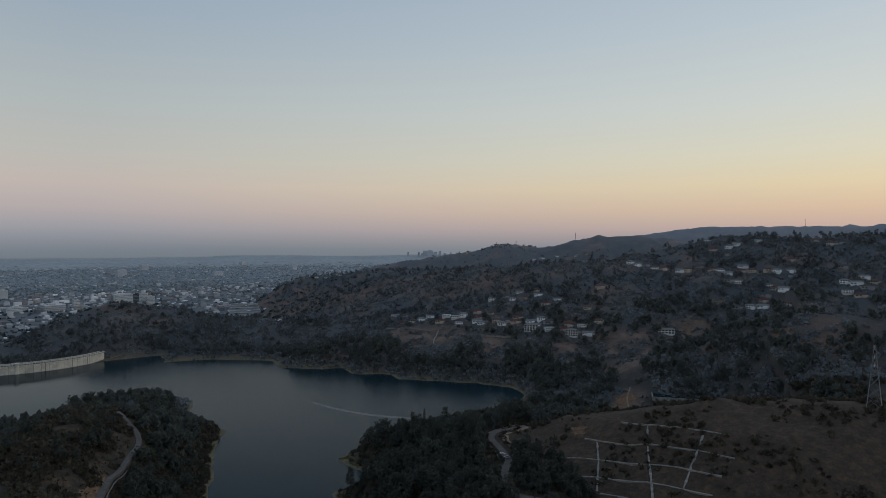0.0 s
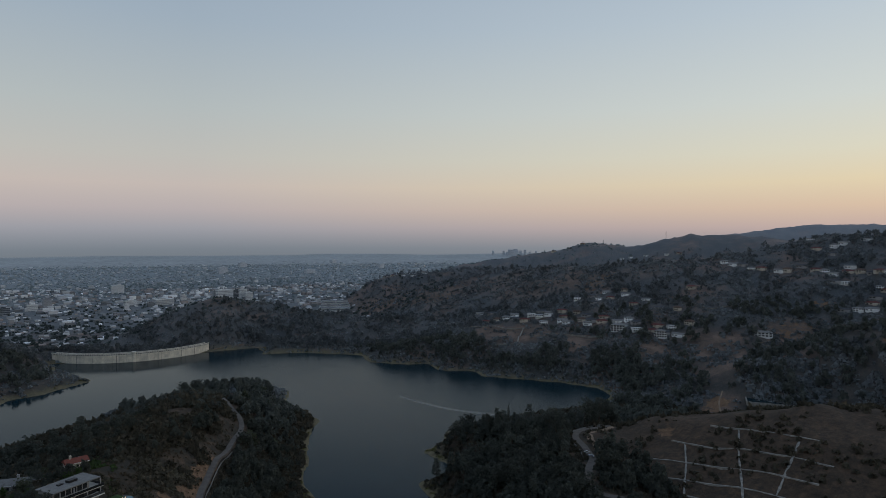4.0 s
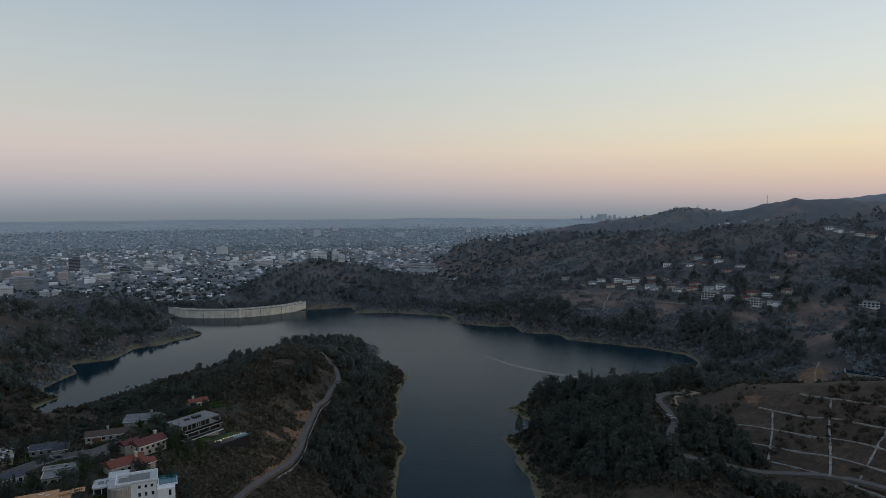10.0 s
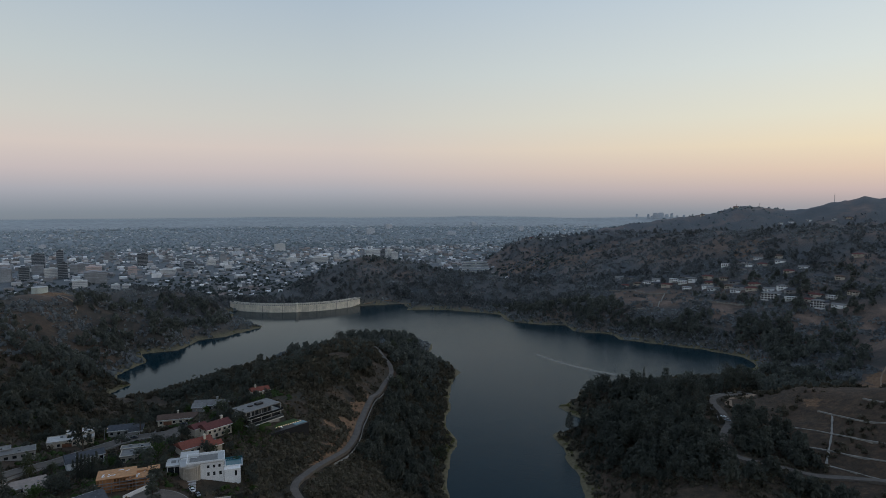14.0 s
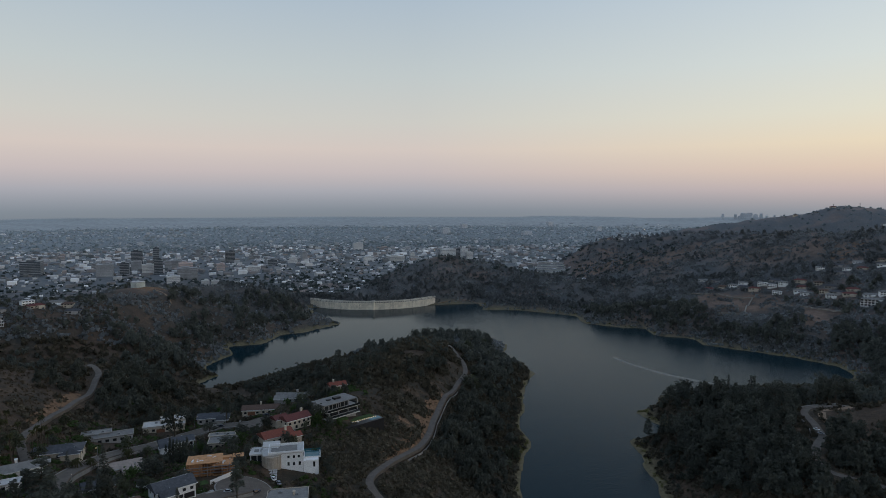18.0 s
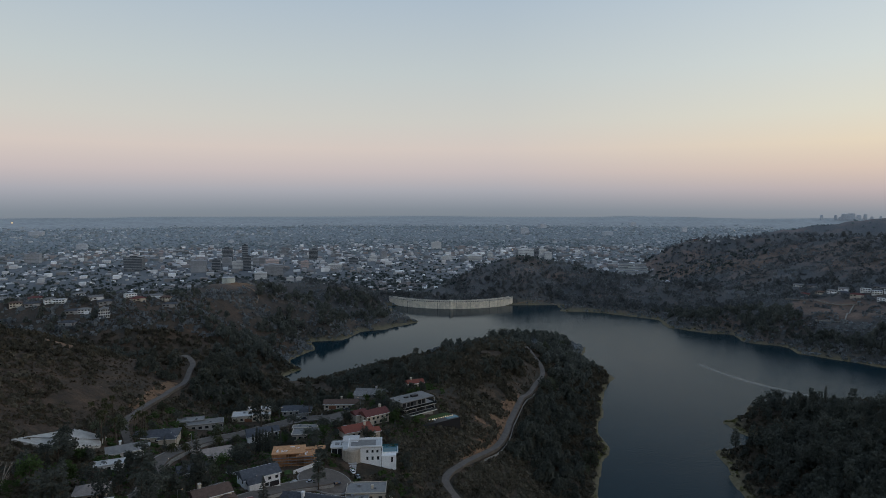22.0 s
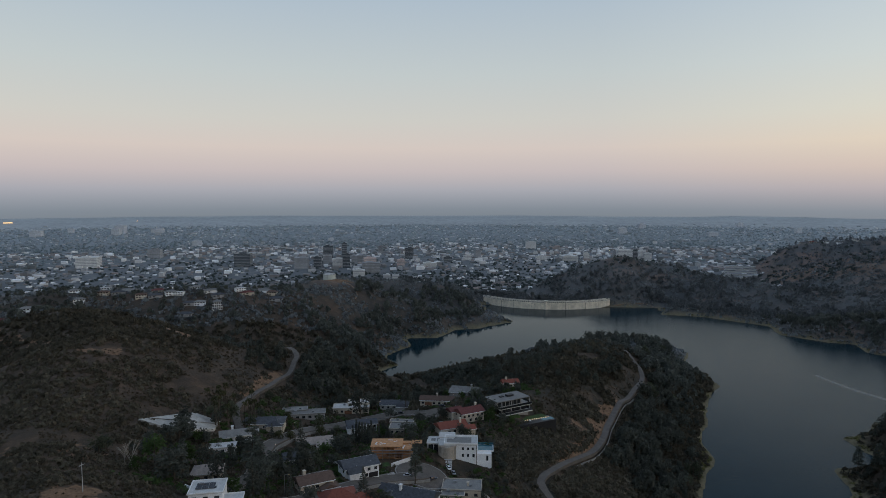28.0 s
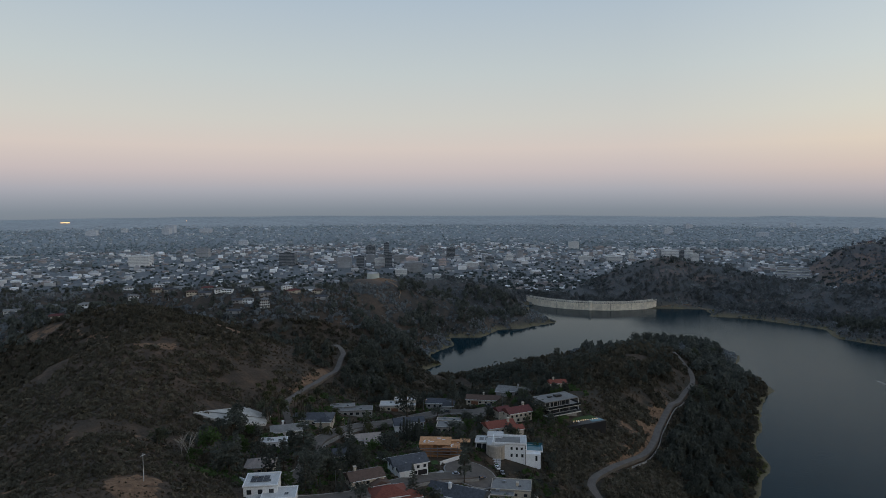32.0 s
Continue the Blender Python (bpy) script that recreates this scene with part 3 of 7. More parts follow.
def lamp_material(name, col, power):
    m, t, b = material(name, 0.5)
    b.inputs["Base Color"].default_value = col
    b.inputs["Emission Color"].default_value = col
    b.inputs["Emission Strength"].default_value = power
    return m


M_GLASS = glass_material()
M_LAMP = lamp_material("warm lamp", (1.0, 0.72, 0.4, 1), 0.8)
M_LAMP_FAR = lamp_material("far floodlight", (1.0, 0.62, 0.25, 1), 1.5)


def thing(name, x, y, z, turn=0.0, label="", category="", group=""):
    e = new(name)
    e.matrix_world = pose(x, y, z, 0, 0, turn)
    return tagged(e, label, category, group)


# ---- the dam ----
def arc_block(r0, r1, a0, a1, z0, z1, steps=4):
    """A block of a ring about the dam's centre; angles in degrees from its axis."""
    bm = bmesh.new()
    rows = []
    for k in range(steps + 1):
        a = radians(a0 + (a1 - a0) * k / steps)
        rows.append([bm.verts.new((r * math.sin(a), -r * math.cos(a), z)) for r, z in ((r0, z0), (r1, z0), (r1, z1), (r0, z1))])
    for p, q in zip(rows, rows[1:]):
        for i in range(4):
            j = (i + 1) % 4
            bm.faces.new((p[i], p[j], q[j], q[i]))
    bm.faces.new(rows[0])
    bm.faces.new(rows[-1][::-1])
    bmesh.ops.recalc_face_normals(bm, faces=bm.faces)
    return bm


def build_dam():
    R, half, crest = 164.5, 48.5, 15.2
    dam = thing("arch_dam", 0, 1360.5, 0, 0, "pale weathered concrete arch dam with arcaded parapet and central bastion", "dam")
    part("core_wall", arc_block(R - 9, R - 0.7, -half, half, -12, crest - 1.6, 40), M_STAIN, dam)
    n = 26
    for k in range(n):
        a0, a1 = -half + 2 * half * k / n, -half + 2 * half * (k + 1) / n
        p = part("wall_bay", arc_block(R - 0.9, R + 0.02 * (k % 3), a0 + 0.06, a1 - 0.06, -6, crest - 2.6, 3), M_CONCRETE, dam)
    part("string_course", arc_block(R - 0.9, R + 0.5, -half, half, crest - 2.58, crest - 2.1, 48), M_PARAPET, dam)
    part("roadway", arc_block(R - 8.4, R - 0.1, -half, half, crest - 1.6, crest - 0.6, 48), M_ASPHALT, dam)
    part("downstream_parapet", arc_block(R - 9, R - 8.45, -half, half, crest - 1.6, crest + 0.6, 48), M_PARAPET, dam)
    part("upstream_parapet", arc_block(R + 0.1, R + 0.7, -half, half, crest - 0.9, crest + 0.5, 48), M_PARAPET, dam)
    pier = mesh_of(arc_block(R - 0.6, R + 0.75, -0.16, 0.16, crest - 2.1, crest - 0.9, 1), "arcade_pier")
    cap = mesh_of(arc_block(R + 0.0, R + 0.85, -0.2, 0.2, crest + 0.5, crest + 1.25, 1), "parapet_post")
    for k in range(76):
        a = -half + 2 * half * (k + 0.5) / 76
        for me, mat in ((pier, M_PARAPET), (cap, M_PARAPET)):
            o = part(me.name.split(".")[0], me, mat, dam)
            o.rotation_euler = (0, 0, radians(a))
    # bastion in the middle
    bm = bmesh.new()
    bmesh.ops.create_cone(bm, segments=20, radius1=3.1, radius2=3.0, depth=22, cap_ends=True, matrix=pose(0, -R, 5.5))
    part("bastion", bm, M_CONCRETE, dam)
    bm = bmesh.new()
    bmesh.ops.create_cone(bm, segments=20, radius1=3.2, radius2=3.9, depth=1.6, cap_ends=True, matrix=pose(0, -R, 15.2))
    bmesh.ops.create_cone(bm, segments=20, radius1=3.9, radius2=3.9, depth=1.2, cap_ends=True, matrix=pose(0, -R, 16.6))
    part("bastion_cap", bm, M_PARAPET, dam)
    for k, a in enumerate((-31, -22, -9, 13, 27, 36)):
        part("drain_stain", arc_block(R + 0.05, R + 0.09, a - 0.13, a + 0.13, 0.4, crest - 3, 1), M_STAIN, dam, "dark vertical water stain")
    return dam


def mesh_of(bm, name):
    me = bpy.data.meshes.new(name)
    bm.to_mesh(me)
    bm.free()
    return me


build_dam()

# ---- roads ----
def spline(pts, step=3.0):
    """A smooth line through the points, at even steps."""
    p = np.array(pts, float)
    p = np.vstack([2 * p[0] - p[1], p, 2 * p[-1] - p[-2]])
    out = []
    for i in range(1, len(p) - 2):
        n = max(2, int(np.linalg.norm(p[i + 1] - p[i]) / step))
        for t in np.linspace(0, 1, n, endpoint=False):
            a, b, c, d = p[i - 1], p[i], p[i + 1], p[i + 2]
            out.append(0.5 * (2 * b + (c - a) * t + (2 * a - 5 * b + 4 * c - d) * t * t + (3 * b - a - 3 * c + d) * t ** 3))
    out.append(p[-2])
    return np.array(out)


def ribbon(name, pts, width, mat, lift=0.45, parent=None, thick=0.5, shift=0.0, ragged=0.0, straight=False):
    """A strip that lies on the ground along a line, level across, with side faces."""
    line = np.array(pts, float) if straight else spline(pts)
    d = np.gradient(line, axis=0)
    d /= np.linalg.norm(d, axis=1)[:, None]
    side_v = np.stack([d[:, 1], -d[:, 0]], 1)
    rng = np.random.RandomState(len(line))
    w = width / 2 * (1 + ragged * (rng.rand(len(line)) - 0.5))
    L, Rr = line + side_v * (shift - w)[:, None], line + side_v * (shift + w)[:, None]
    zc = np.maximum(np.maximum(ground_z(L[:, 0], L[:, 1]), ground_z(Rr[:, 0], Rr[:, 1])), ground_z(line[:, 0], line[:, 1])) + lift
    if not straight and len(zc) > 6:
        zc = np.convolve(np.pad(zc, 3, mode="edge"), np.ones(7) / 7, "valid")
    v = []
    for k in range(len(line)):
        v += [(*L[k], zc[k]), (*Rr[k], zc[k]), (*L[k], zc[k] - thick - 1.5), (*Rr[k], zc[k] - thick - 1.5)]
    f = []
    for k in range(len(line) - 1):
        a, b = 4 * k, 4 * k + 4
        f += [(a, a + 1, b + 1, b), (a + 2, a, b, b + 2), (a + 1, a + 3, b + 3, b + 1)]
    return part(name, mesh_from(name, v, np.array(f)[:, ::-1]), mat, parent)


ROADS = {
    "peninsula": [(88, 725), (88, 703), (90, 670), (93, 644), (93, 622), (87, 599), (74, 558), (61, 517), (53, 490), (46, 463), (41, 439), (35, 417), (28, 398), (16, 373), (6, 352), (0, 341), (-2, 331), (4, 320), (16, 312)],
    "left_bank": [(-172, 322), (-190, 352), (-195, 378), (-198, 404), (-200, 431), (-206, 470), (-213, 501), (-216, 514), (-226, 530), (-238, 546), (-240, 558), (-236, 569)],
    "lake_curve": [(440, 500), (410, 486), (387, 476), (362, 474), (342, 455), (336, 434), (324, 410), (309, 395), (290, 372), (285, 352), (300, 338), (318, 326), (338, 312), (352, 288), (372, 250)],
    "lower_street": [(-60, 298), (-76, 283), (-90, 260), (-100, 236), (-118, 205)],
    "upper_street": [(-75, 413), (-97, 418), (-112, 412), (-131, 388), (-148, 358), (-151, 318), (-143, 285), (-133, 258), (-130, 225)],
}
WIDTHS = {"peninsula": 4.4, "left_bank": 4.4, "lake_curve": 5.6, "lower_street": 9.0, "upper_street": 8.5}
for key, pts in ROADS.items():
    o = ribbon("road", pts, WIDTHS[key], M_ASPHALT)
    tagged(o, "worn grey asphalt road winding along the hillside", "road", kind="structure")
    if key in ("lower_street", "upper_street"):
        for s in (-1, 1):
            k = ribbon("pavement", pts, 0.5, M_KERB, 0.6, shift=s * (WIDTHS[key] / 2 + 0.2))
            tagged(k, "pale concrete kerb beside the street", "kerb", kind="structure")
o = ribbon("road_shoulder", [(392, 466), (368, 464), (352, 448), (346, 432), (334, 412), (322, 398)], 5.0, M_DIRTROAD, 0.3, ragged=0.5)
tagged(o, "pale sandy dirt shoulder inside the road bend", "road", kind="structure")
o = ribbon("guard_rail", [(392, 482), (364, 480.5), (336, 458), (329, 434), (318, 414)], 0.35, M_KERB, 1.3)
tagged(o, "low pale concrete guard wall along the road bend", "wall", kind="structure")
o = ribbon("guard_rail", [(76.5, 556), (64, 515.5), (56, 489), (49, 462), (44, 438), (38, 416), (31, 396.5), (19, 371.5)], 0.3, M_KERB, 1.1)
tagged(o, "low pale roadside guard rail", "wall", kind="structure")
for nm, pts in (("trail", [(-318, 498), (-352, 505), (-400, 520), (-470, 545)]), ("trail", [(-330, 1010), (-352, 1000), (-300, 960), (-290, 930)]),
                ("trail", [(130, 1250), (190, 1262), (240, 1215), (300, 1185), (370, 1120)]), ("trail", [(640, 560), (610, 540), (590, 520)]), ("trail", [(835, 640), (800, 640), (780, 612)])):
    o = ribbon(nm, pts, 1.7, M_DIRTROAD, 0.12, ragged=0.9)
    tagged(o, "narrow pale dirt trail worn into the hillside", "trail", kind="structure")


def disc(name, x, y, rx, ry, mat, turn=0, lift=0.55, label="", category="road"):
    """A round sheet laid over the ground, with a rim."""
    v, f, n = [(x, y, gz(x, y) + lift)], [], 36
    rings = (0.35, 0.7, 1.0, 1.0)
    for k, q in enumerate(rings):
        for i in range(n):
            a = 6.2832 * i / n
            px, py = x + rx * q * math.cos(a), y + ry * q * math.sin(a)
            v.append((px, py, gz(px, py) + (lift if k < 3 else -1.5)))
    for i in range(n):
        j = (i + 1) % n
        f.append((0, 1 + i, 1 + j, 1 + j))
    me_f = [(1 + k * n + i, 1 + (k + 1) * n + i, 1 + (k + 1) * n + (i + 1) % n, 1 + k * n + (i + 1) % n) for k in range(3) for i in range(n)]
    bm = bmesh.new()
    vs = [bm.verts.new(p) for p in v]
    for q in f:
        bm.faces.new([vs[i] for i in q[:3]])
    for q in me_f:
        bm.faces.new([vs[i] for i in q])
    bmesh.ops.recalc_face_normals(bm, faces=bm.faces)
    return tagged(part(name, bm, mat), label, category, kind="structure")


disc("road", -73, 411, 14, 12, M_ASPHALT, 0, 0.7, label="round asphalt turning circle at the street's end")
disc("road", -62, 299, 13, 11, M_ASPHALT, 0, 0.7, label="round asphalt turning circle between the houses")
disc("pavement", -73, 411, 14.7, 12.7, M_KERB, 0, 0.5, "pale kerb round the turning circle", "kerb")
disc("pavement", -62, 299, 13.7, 11.7, M_KERB, 0, 0.5, "pale kerb round the turning circle", "kerb")

# ---- concrete gutters on the dry slope ----
gutters = thing("slope_gutters", 390, 330, 50, 0, "pale concrete drainage gutters in a grid on a dry slope", "drain")
gutters.matrix_world = Matrix.Identity(4)
for pts in ([(389, 380), (378, 369), (365, 356), (350, 343), (339, 333)], [(417, 354), (402, 342), (389, 331), (375, 318), (362, 306), (348, 294)], [(427, 311), (408, 303), (388, 295), (362, 284), (350, 279)],
            [(413, 377), (416, 354), (420, 329), (426, 311), (429, 296)], [(388, 392), (388, 377), (395, 336), (400, 314), (407, 301), (412, 278)], [(358, 384), (368, 360), (378, 323), (385, 302), (388, 287), (393, 275)],
            [(334, 382), (340, 365), (352, 345), (363, 310), (368, 290), (377, 271)], [(339, 333), (345, 318), (349, 296), (352, 280), (358, 266)]):
    ribbon("gutter", pts, 1.3, M_GUTTER, 0.25, gutters, ragged=0.9)

# ---- the far town ----
TURN = radians(-16.5)
rng = np.random.RandomState(11)


def draw_in(u, v):
    """True distances of the plain to the drawn-in ones, and their scale."""
    x = u * math.cos(TURN) + v * math.sin(TURN)
    y = -u * math.sin(TURN) + v * math.cos(TURN)
    r = np.hypot(x, y)
    s = 1 / (1 + r / 9450)
    return x * s, y * s, s


def town():
    us, vs, ws, ds, hs = [], [], [], [], []
    trees = []
    for v0 in np.arange(1500, 10400, 95.0):
        for u0 in np.arange(-9000, 9000, 170.0):
            x, y, s = draw_in(np.array([u0]), np.array([v0]))
            az, r = math.degrees(math.atan2(x[0], y[0])), math.hypot(x[0], y[0])
            if not (-52 < az < 42 and 1430 < r < 4300):
                continue
            noise_ = fbm(np.array([u0 / 700.0]), np.array([v0 / 330.0]), 31, 3)[0]
            # gardens near the hills, then a band of shops and offices, a leafy belt, and endless low streets
            trade = float(smooth(1780, 1980, r) * (1 - smooth(2450, 2750, r)))
            belt = float(smooth(2450, 2650, r) * (1 - smooth(3250, 3600, r)))
            trade = min(1.0, max(0.0, trade * (0.35 + 1.5 * smooth(0.36, 0.6, noise_)) + 0.7 * float(smooth(0.6, 0.7, noise_)) * (r > 1780)))
            n = int(5 + 10 * trade - 2 * belt * (noise_ < 0.55)) if r < 3500 else 4
            leafy = int((13 - 10 * trade + 3 * belt) if r > 1850 else 26) if r < 2900 else 7
            grow = 1.0 if r < 3500 else 1.2
            for k in range(n):
                us.append(u0 + rng.uniform(-74, 74))
                vs.append(v0 + rng.choice((-1, 1)) * rng.uniform(4, 38))
                big = rng.rand() < 0.04 + 0.24 * trade
                ws.append(rng.uniform(7, 15) * grow * (rng.uniform(1.4, 2.3) if big else 1))
                ds.append(rng.uniform(7, 13) * grow * (1.7 if big else 1))
                hs.append(rng.uniform(5, 14) if big else rng.uniform(3, 5.5))
            for k in range(leafy):
                trees.append((u0 + rng.uniform(-84, 84), v0 + rng.uniform(-47, 47), rng.uniform(4.5, 10)))
    x, y, s = draw_in(np.array(us), np.array(vs))
    z = ground_z(x, y)
    low = z - plain_z(np.hypot(x, y)) < 22
    x, y, s, z = x[low], y[low], s[low], z[low]
    w, d, h = (np.array(q)[low] * s for q in (ws, ds, hs))
    quads = [(BOX_V[:, :], BOX_F[:5])]
    gab = np.array([(-.5, -.5, 0), (.5, -.5, 0), (.5, .5, 0), (-.5, .5, 0), (-.5, -.5, .7), (.5, -.5, .7), (.5, .5, .7), (-.5, .5, .7), (-.5, 0, 1), (.5, 0, 1)], float)
    gaf = np.array([(0, 1, 5, 4), (2, 3, 7, 6), (4, 5, 9, 8), (6, 7, 8, 9), (1, 2, 6, 5), (3, 0, 4, 7), (5, 6, 9, 9), (7, 4, 8, 8)])[:6]
    rr = np.hypot(x, y)
    for name, sel, mat, lab in (("town_houses", rr < 2750, M_CITY, "countless small pale buildings of the town below"), ("far_town_houses", rr >= 2750, M_CITY_HAZED, "countless far roofs of the town painted pale for haze")):
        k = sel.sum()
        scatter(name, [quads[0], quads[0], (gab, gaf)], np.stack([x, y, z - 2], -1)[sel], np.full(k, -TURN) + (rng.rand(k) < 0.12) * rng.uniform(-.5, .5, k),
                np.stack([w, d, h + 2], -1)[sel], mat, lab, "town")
    t = np.array(trees)
    x, y, s = draw_in(t[:, 0], t[:, 1])
    z = ground_z(x, y)
    size = t[:, 2] * s
    blob = tufts(4, 9, 0.75, 3)
    rr = np.hypot(x, y)
    # tree colour steps paler with distance in place of haze
    for name, sel, mat in (("town_trees", rr < 2250, M_CITY_LEAF), ("middle_town_trees", (rr >= 2250) & (rr < 3050), M_CITY_LEAF_HAZED), ("far_town_trees", rr >= 3050, M_CITY_LEAF_HAZIEST)):
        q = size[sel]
        scatter(name, blob, np.stack([x, y, z + size * 0.2], -1)[sel], rng.rand(len(q)) * 6.28, np.stack([q * 1.2, q * 1.2, q], -1), mat, "dark street trees between the far buildings, painted hazier with distance", "trees")


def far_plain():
    """The plain's far end, an added sheet just over the ground out to the horizon, painted dim and even like evening
    haze.
    """
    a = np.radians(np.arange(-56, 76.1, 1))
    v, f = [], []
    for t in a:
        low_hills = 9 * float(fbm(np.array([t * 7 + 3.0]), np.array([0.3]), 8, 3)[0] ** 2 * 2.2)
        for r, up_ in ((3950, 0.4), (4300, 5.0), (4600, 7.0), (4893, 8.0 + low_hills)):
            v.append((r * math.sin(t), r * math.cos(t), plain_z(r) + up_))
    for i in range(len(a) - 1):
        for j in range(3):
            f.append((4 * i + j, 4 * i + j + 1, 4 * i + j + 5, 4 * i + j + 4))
    tagged(part("backdrop", mesh_from("backdrop", v, np.array(f)[:, ::-1]), M_HAZED_PLAIN), "added far plain sheet painted an even haze grey", "plain", kind="structure")


def tufts(count, leaves, size, seed=3, low=-0.35):
    """Loose rounded tufts of leaf sprays: (verts, tris), one metre across."""
    out = []
    r = np.random.RandomState(seed)
    for k in range(count):
        d = r.normal(size=(leaves * 4, 3))
        d /= np.linalg.norm(d, axis=1)[:, None]
        d = d[d[:, 2] > low][:leaves]
        c = d * 0.5 * r.uniform(0.5, 1.0, (len(d), 1))
        n = d + 0.55 * r.normal(size=d.shape)
        a = np.cross(n, r.normal(size=d.shape))
        a /= np.linalg.norm(a, axis=1)[:, None]
        b = np.cross(n, a)
        b /= np.linalg.norm(b, axis=1)[:, None]
        w = size * r.uniform(0.6, 1.35, (len(d), 1))
        v = np.stack([c - 0.5 * w * a - 0.3 * w * b, c + 0.5 * w * a - 0.3 * w * b, c + 0.62 * w * b], 1)
        v = v.reshape(-1, 3)
        out.append((v, np.arange(len(v)).reshape(-1, 3)))
    return out


# pale grey of the backdrop sheet imitates haze near the horizon
M_HAZED_PLAIN = plain("far plain", (0.375, 0.395, 0.395, 1), 1.0, 0.004, 0.1)
town()
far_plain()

TOWERS = [(-764, 2152, 34, 41, "g"), (-682, 2082, 18, 59, "g"), (-478, 2183, 30, 37, "g"), (-540, 1897, 38, 34, "p"), (-647, 1911, 36, 27, "w"), (-750, 1865, 42, 33, "b"), (-703, 1880, 24, 35, "g"),
          (-616, 2316, 18, 29, "b"), (-967, 2765, 26, 22, "b"), (-613, 2055, 32, 22, "b"), (-328, 2110, 29, 17, "g"), (-460, 1974, 24, 21, "p"), (-367, 1982, 42, 12, "w"), (-530, 1746, 33, 16, "w"),
          (-433, 1688, 19, 13, "w"), (-404, 1671, 19, 15, "w"), (-707, 1981, 28, 28, "b"), (-269, 2172, 26, 16, "w")]
TOWERS += [(-626, 2014, 19, 25, "b"), (-239, 2230, 20, 27, "b"), (-62, 2585, 40, 27, "w"), (266, 2266, 51, 31, "w"), (239, 2277, 20, 27, "b"), (312, 2319, 21, 25, "g"), (324, 2249, 23, 33, "w"),
           (341, 2233, 23, 23, "w"), (-211, 2448, 44, 18, "b"), (76, 2206, 53, 16, "w"), (-17, 2202, 36, 14, "w"), (136, 2219, 17, 24, "w"), (-2125, 2905, 48, 64, "b"), (-950, 1878, 50, 40, "g"),
           (-619, 1906, 23, 43, "g"), (-511, 1807, 51, 30, "b")]
TOWERS += [(-1435, 2439, 35, 30, "b"), (-2090, 2825, 38, 47, "b"), (-2349, 2616, 50, 44, "b"), (-2357, 2846, 26, 33, "b"), (-1971, 2985, 57, 32, "b"), (-1388, 1740, 60, 30, "w"), (-1340, 2004, 43, 30, "b"),
           (385, 3369, 42, 48, "b"), (541, 3783, 40, 40, "b"), (1111, 3929, 36, 36, "b"), (1251, 3434, 32, 39, "b"), (795, 3245, 47, 29, "b")]
LOOKS = {"g": (M_TOWER_DARK, "dark glass office tower rising from the town"), "b": (M_TOWER_BLUE, "grey concrete office block in the hazy town"),
         "w": (M_TOWER_PALE, "pale rendered block above the town roofs"), "p": (M_TOWER_PINK, "pinkish rendered block above the town roofs")}
for n, (x, y, w, h, look_) in enumerate(TOWERS):
    mat, lab = LOOKS[look_]
    # farther blocks swap their own wall colour for the haze-paled one, and stand lower
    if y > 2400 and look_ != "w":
        mat, h = M_TOWER_HAZED, h * 0.62
    z = gz(x, y)
    tw = thing("office_tower", x, y, z, -math.degrees(TURN) + (n % 5 - 2) * 2, lab, "tower", "towers of the town")
    dpt = w * (0.55 + 0.1 * (n % 4))
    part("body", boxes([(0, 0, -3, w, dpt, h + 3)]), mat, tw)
    floors = max(3, min(9, int(h / 4.5)))
    for k in range(floors):
        zz = h * (k + 0.6) / (floors + 0.4)
        part("window_band", boxes([(0, 0, zz, w + 0.5, dpt + 0.5, h / floors * 0.26)]), M_TOWER_HAZED if y > 2400 else M_TOWER_BLUE, tw)
    part("roof_parapet", boxes([(0, 0, h, w * 1.02, dpt * 1.02, 1.2)]), mat, tw)
    part("plant_room", boxes([(w * 0.1 * (n % 3 - 1), 0, h + 1.2, w * 0.4, dpt * 0.5, 3.0)]), mat, tw)
for k, (x, y, z, w, h) in enumerate([(2388, 4135, 83, 21, 51), (2456, 4096, 83, 21, 51), (2496, 4072, 84, 42, 64), (2528, 4051, 84, 51, 68), (2561, 4031, 84, 34, 51), (2590, 4013, 85, 25, 59), (2619, 3994, 85, 21, 38),
                                     (2656, 3969, 85, 17, 42), (2476, 4084, 83, 21, 34)]):
    tw = thing("far_tower", x, y, gz(x, y), -31, "slender tower of a far skyline, painted pale for haze", "tower", "far skyline")
    low_z = z - gz(x, y)
    h *= 0.62
    part("body", boxes([(0, 0, -2, w * 0.8, w * 0.7, h + low_z + 2)]), M_TOWER_HAZED, tw)
    part("crown", boxes([(0, 0, h + low_z, w * 0.7, w * 0.5, 5)]), M_TOWER_HAZED, tw)
for x, y, w, h in ((-3060, 3205, 46, 4.5), (-2549, 3650, 5, 4), (1468, 3313, 3, 2), (233, 2420, 2.5, 2)):
    lm = thing("flood_light", x, y, gz(x, y) + 12, 40 if x < 0 else -20, "bright warm floodlight far off in the town", "lamp", "town lights")
    part("post", boxes([(0, 0.3, -12, 1.2, 0.6, 12)]), M_STEEL, lm)
    part("lamp_panel", boxes([(0, 0, 0, w, 1, h)]), M_LAMP_FAR, lm)

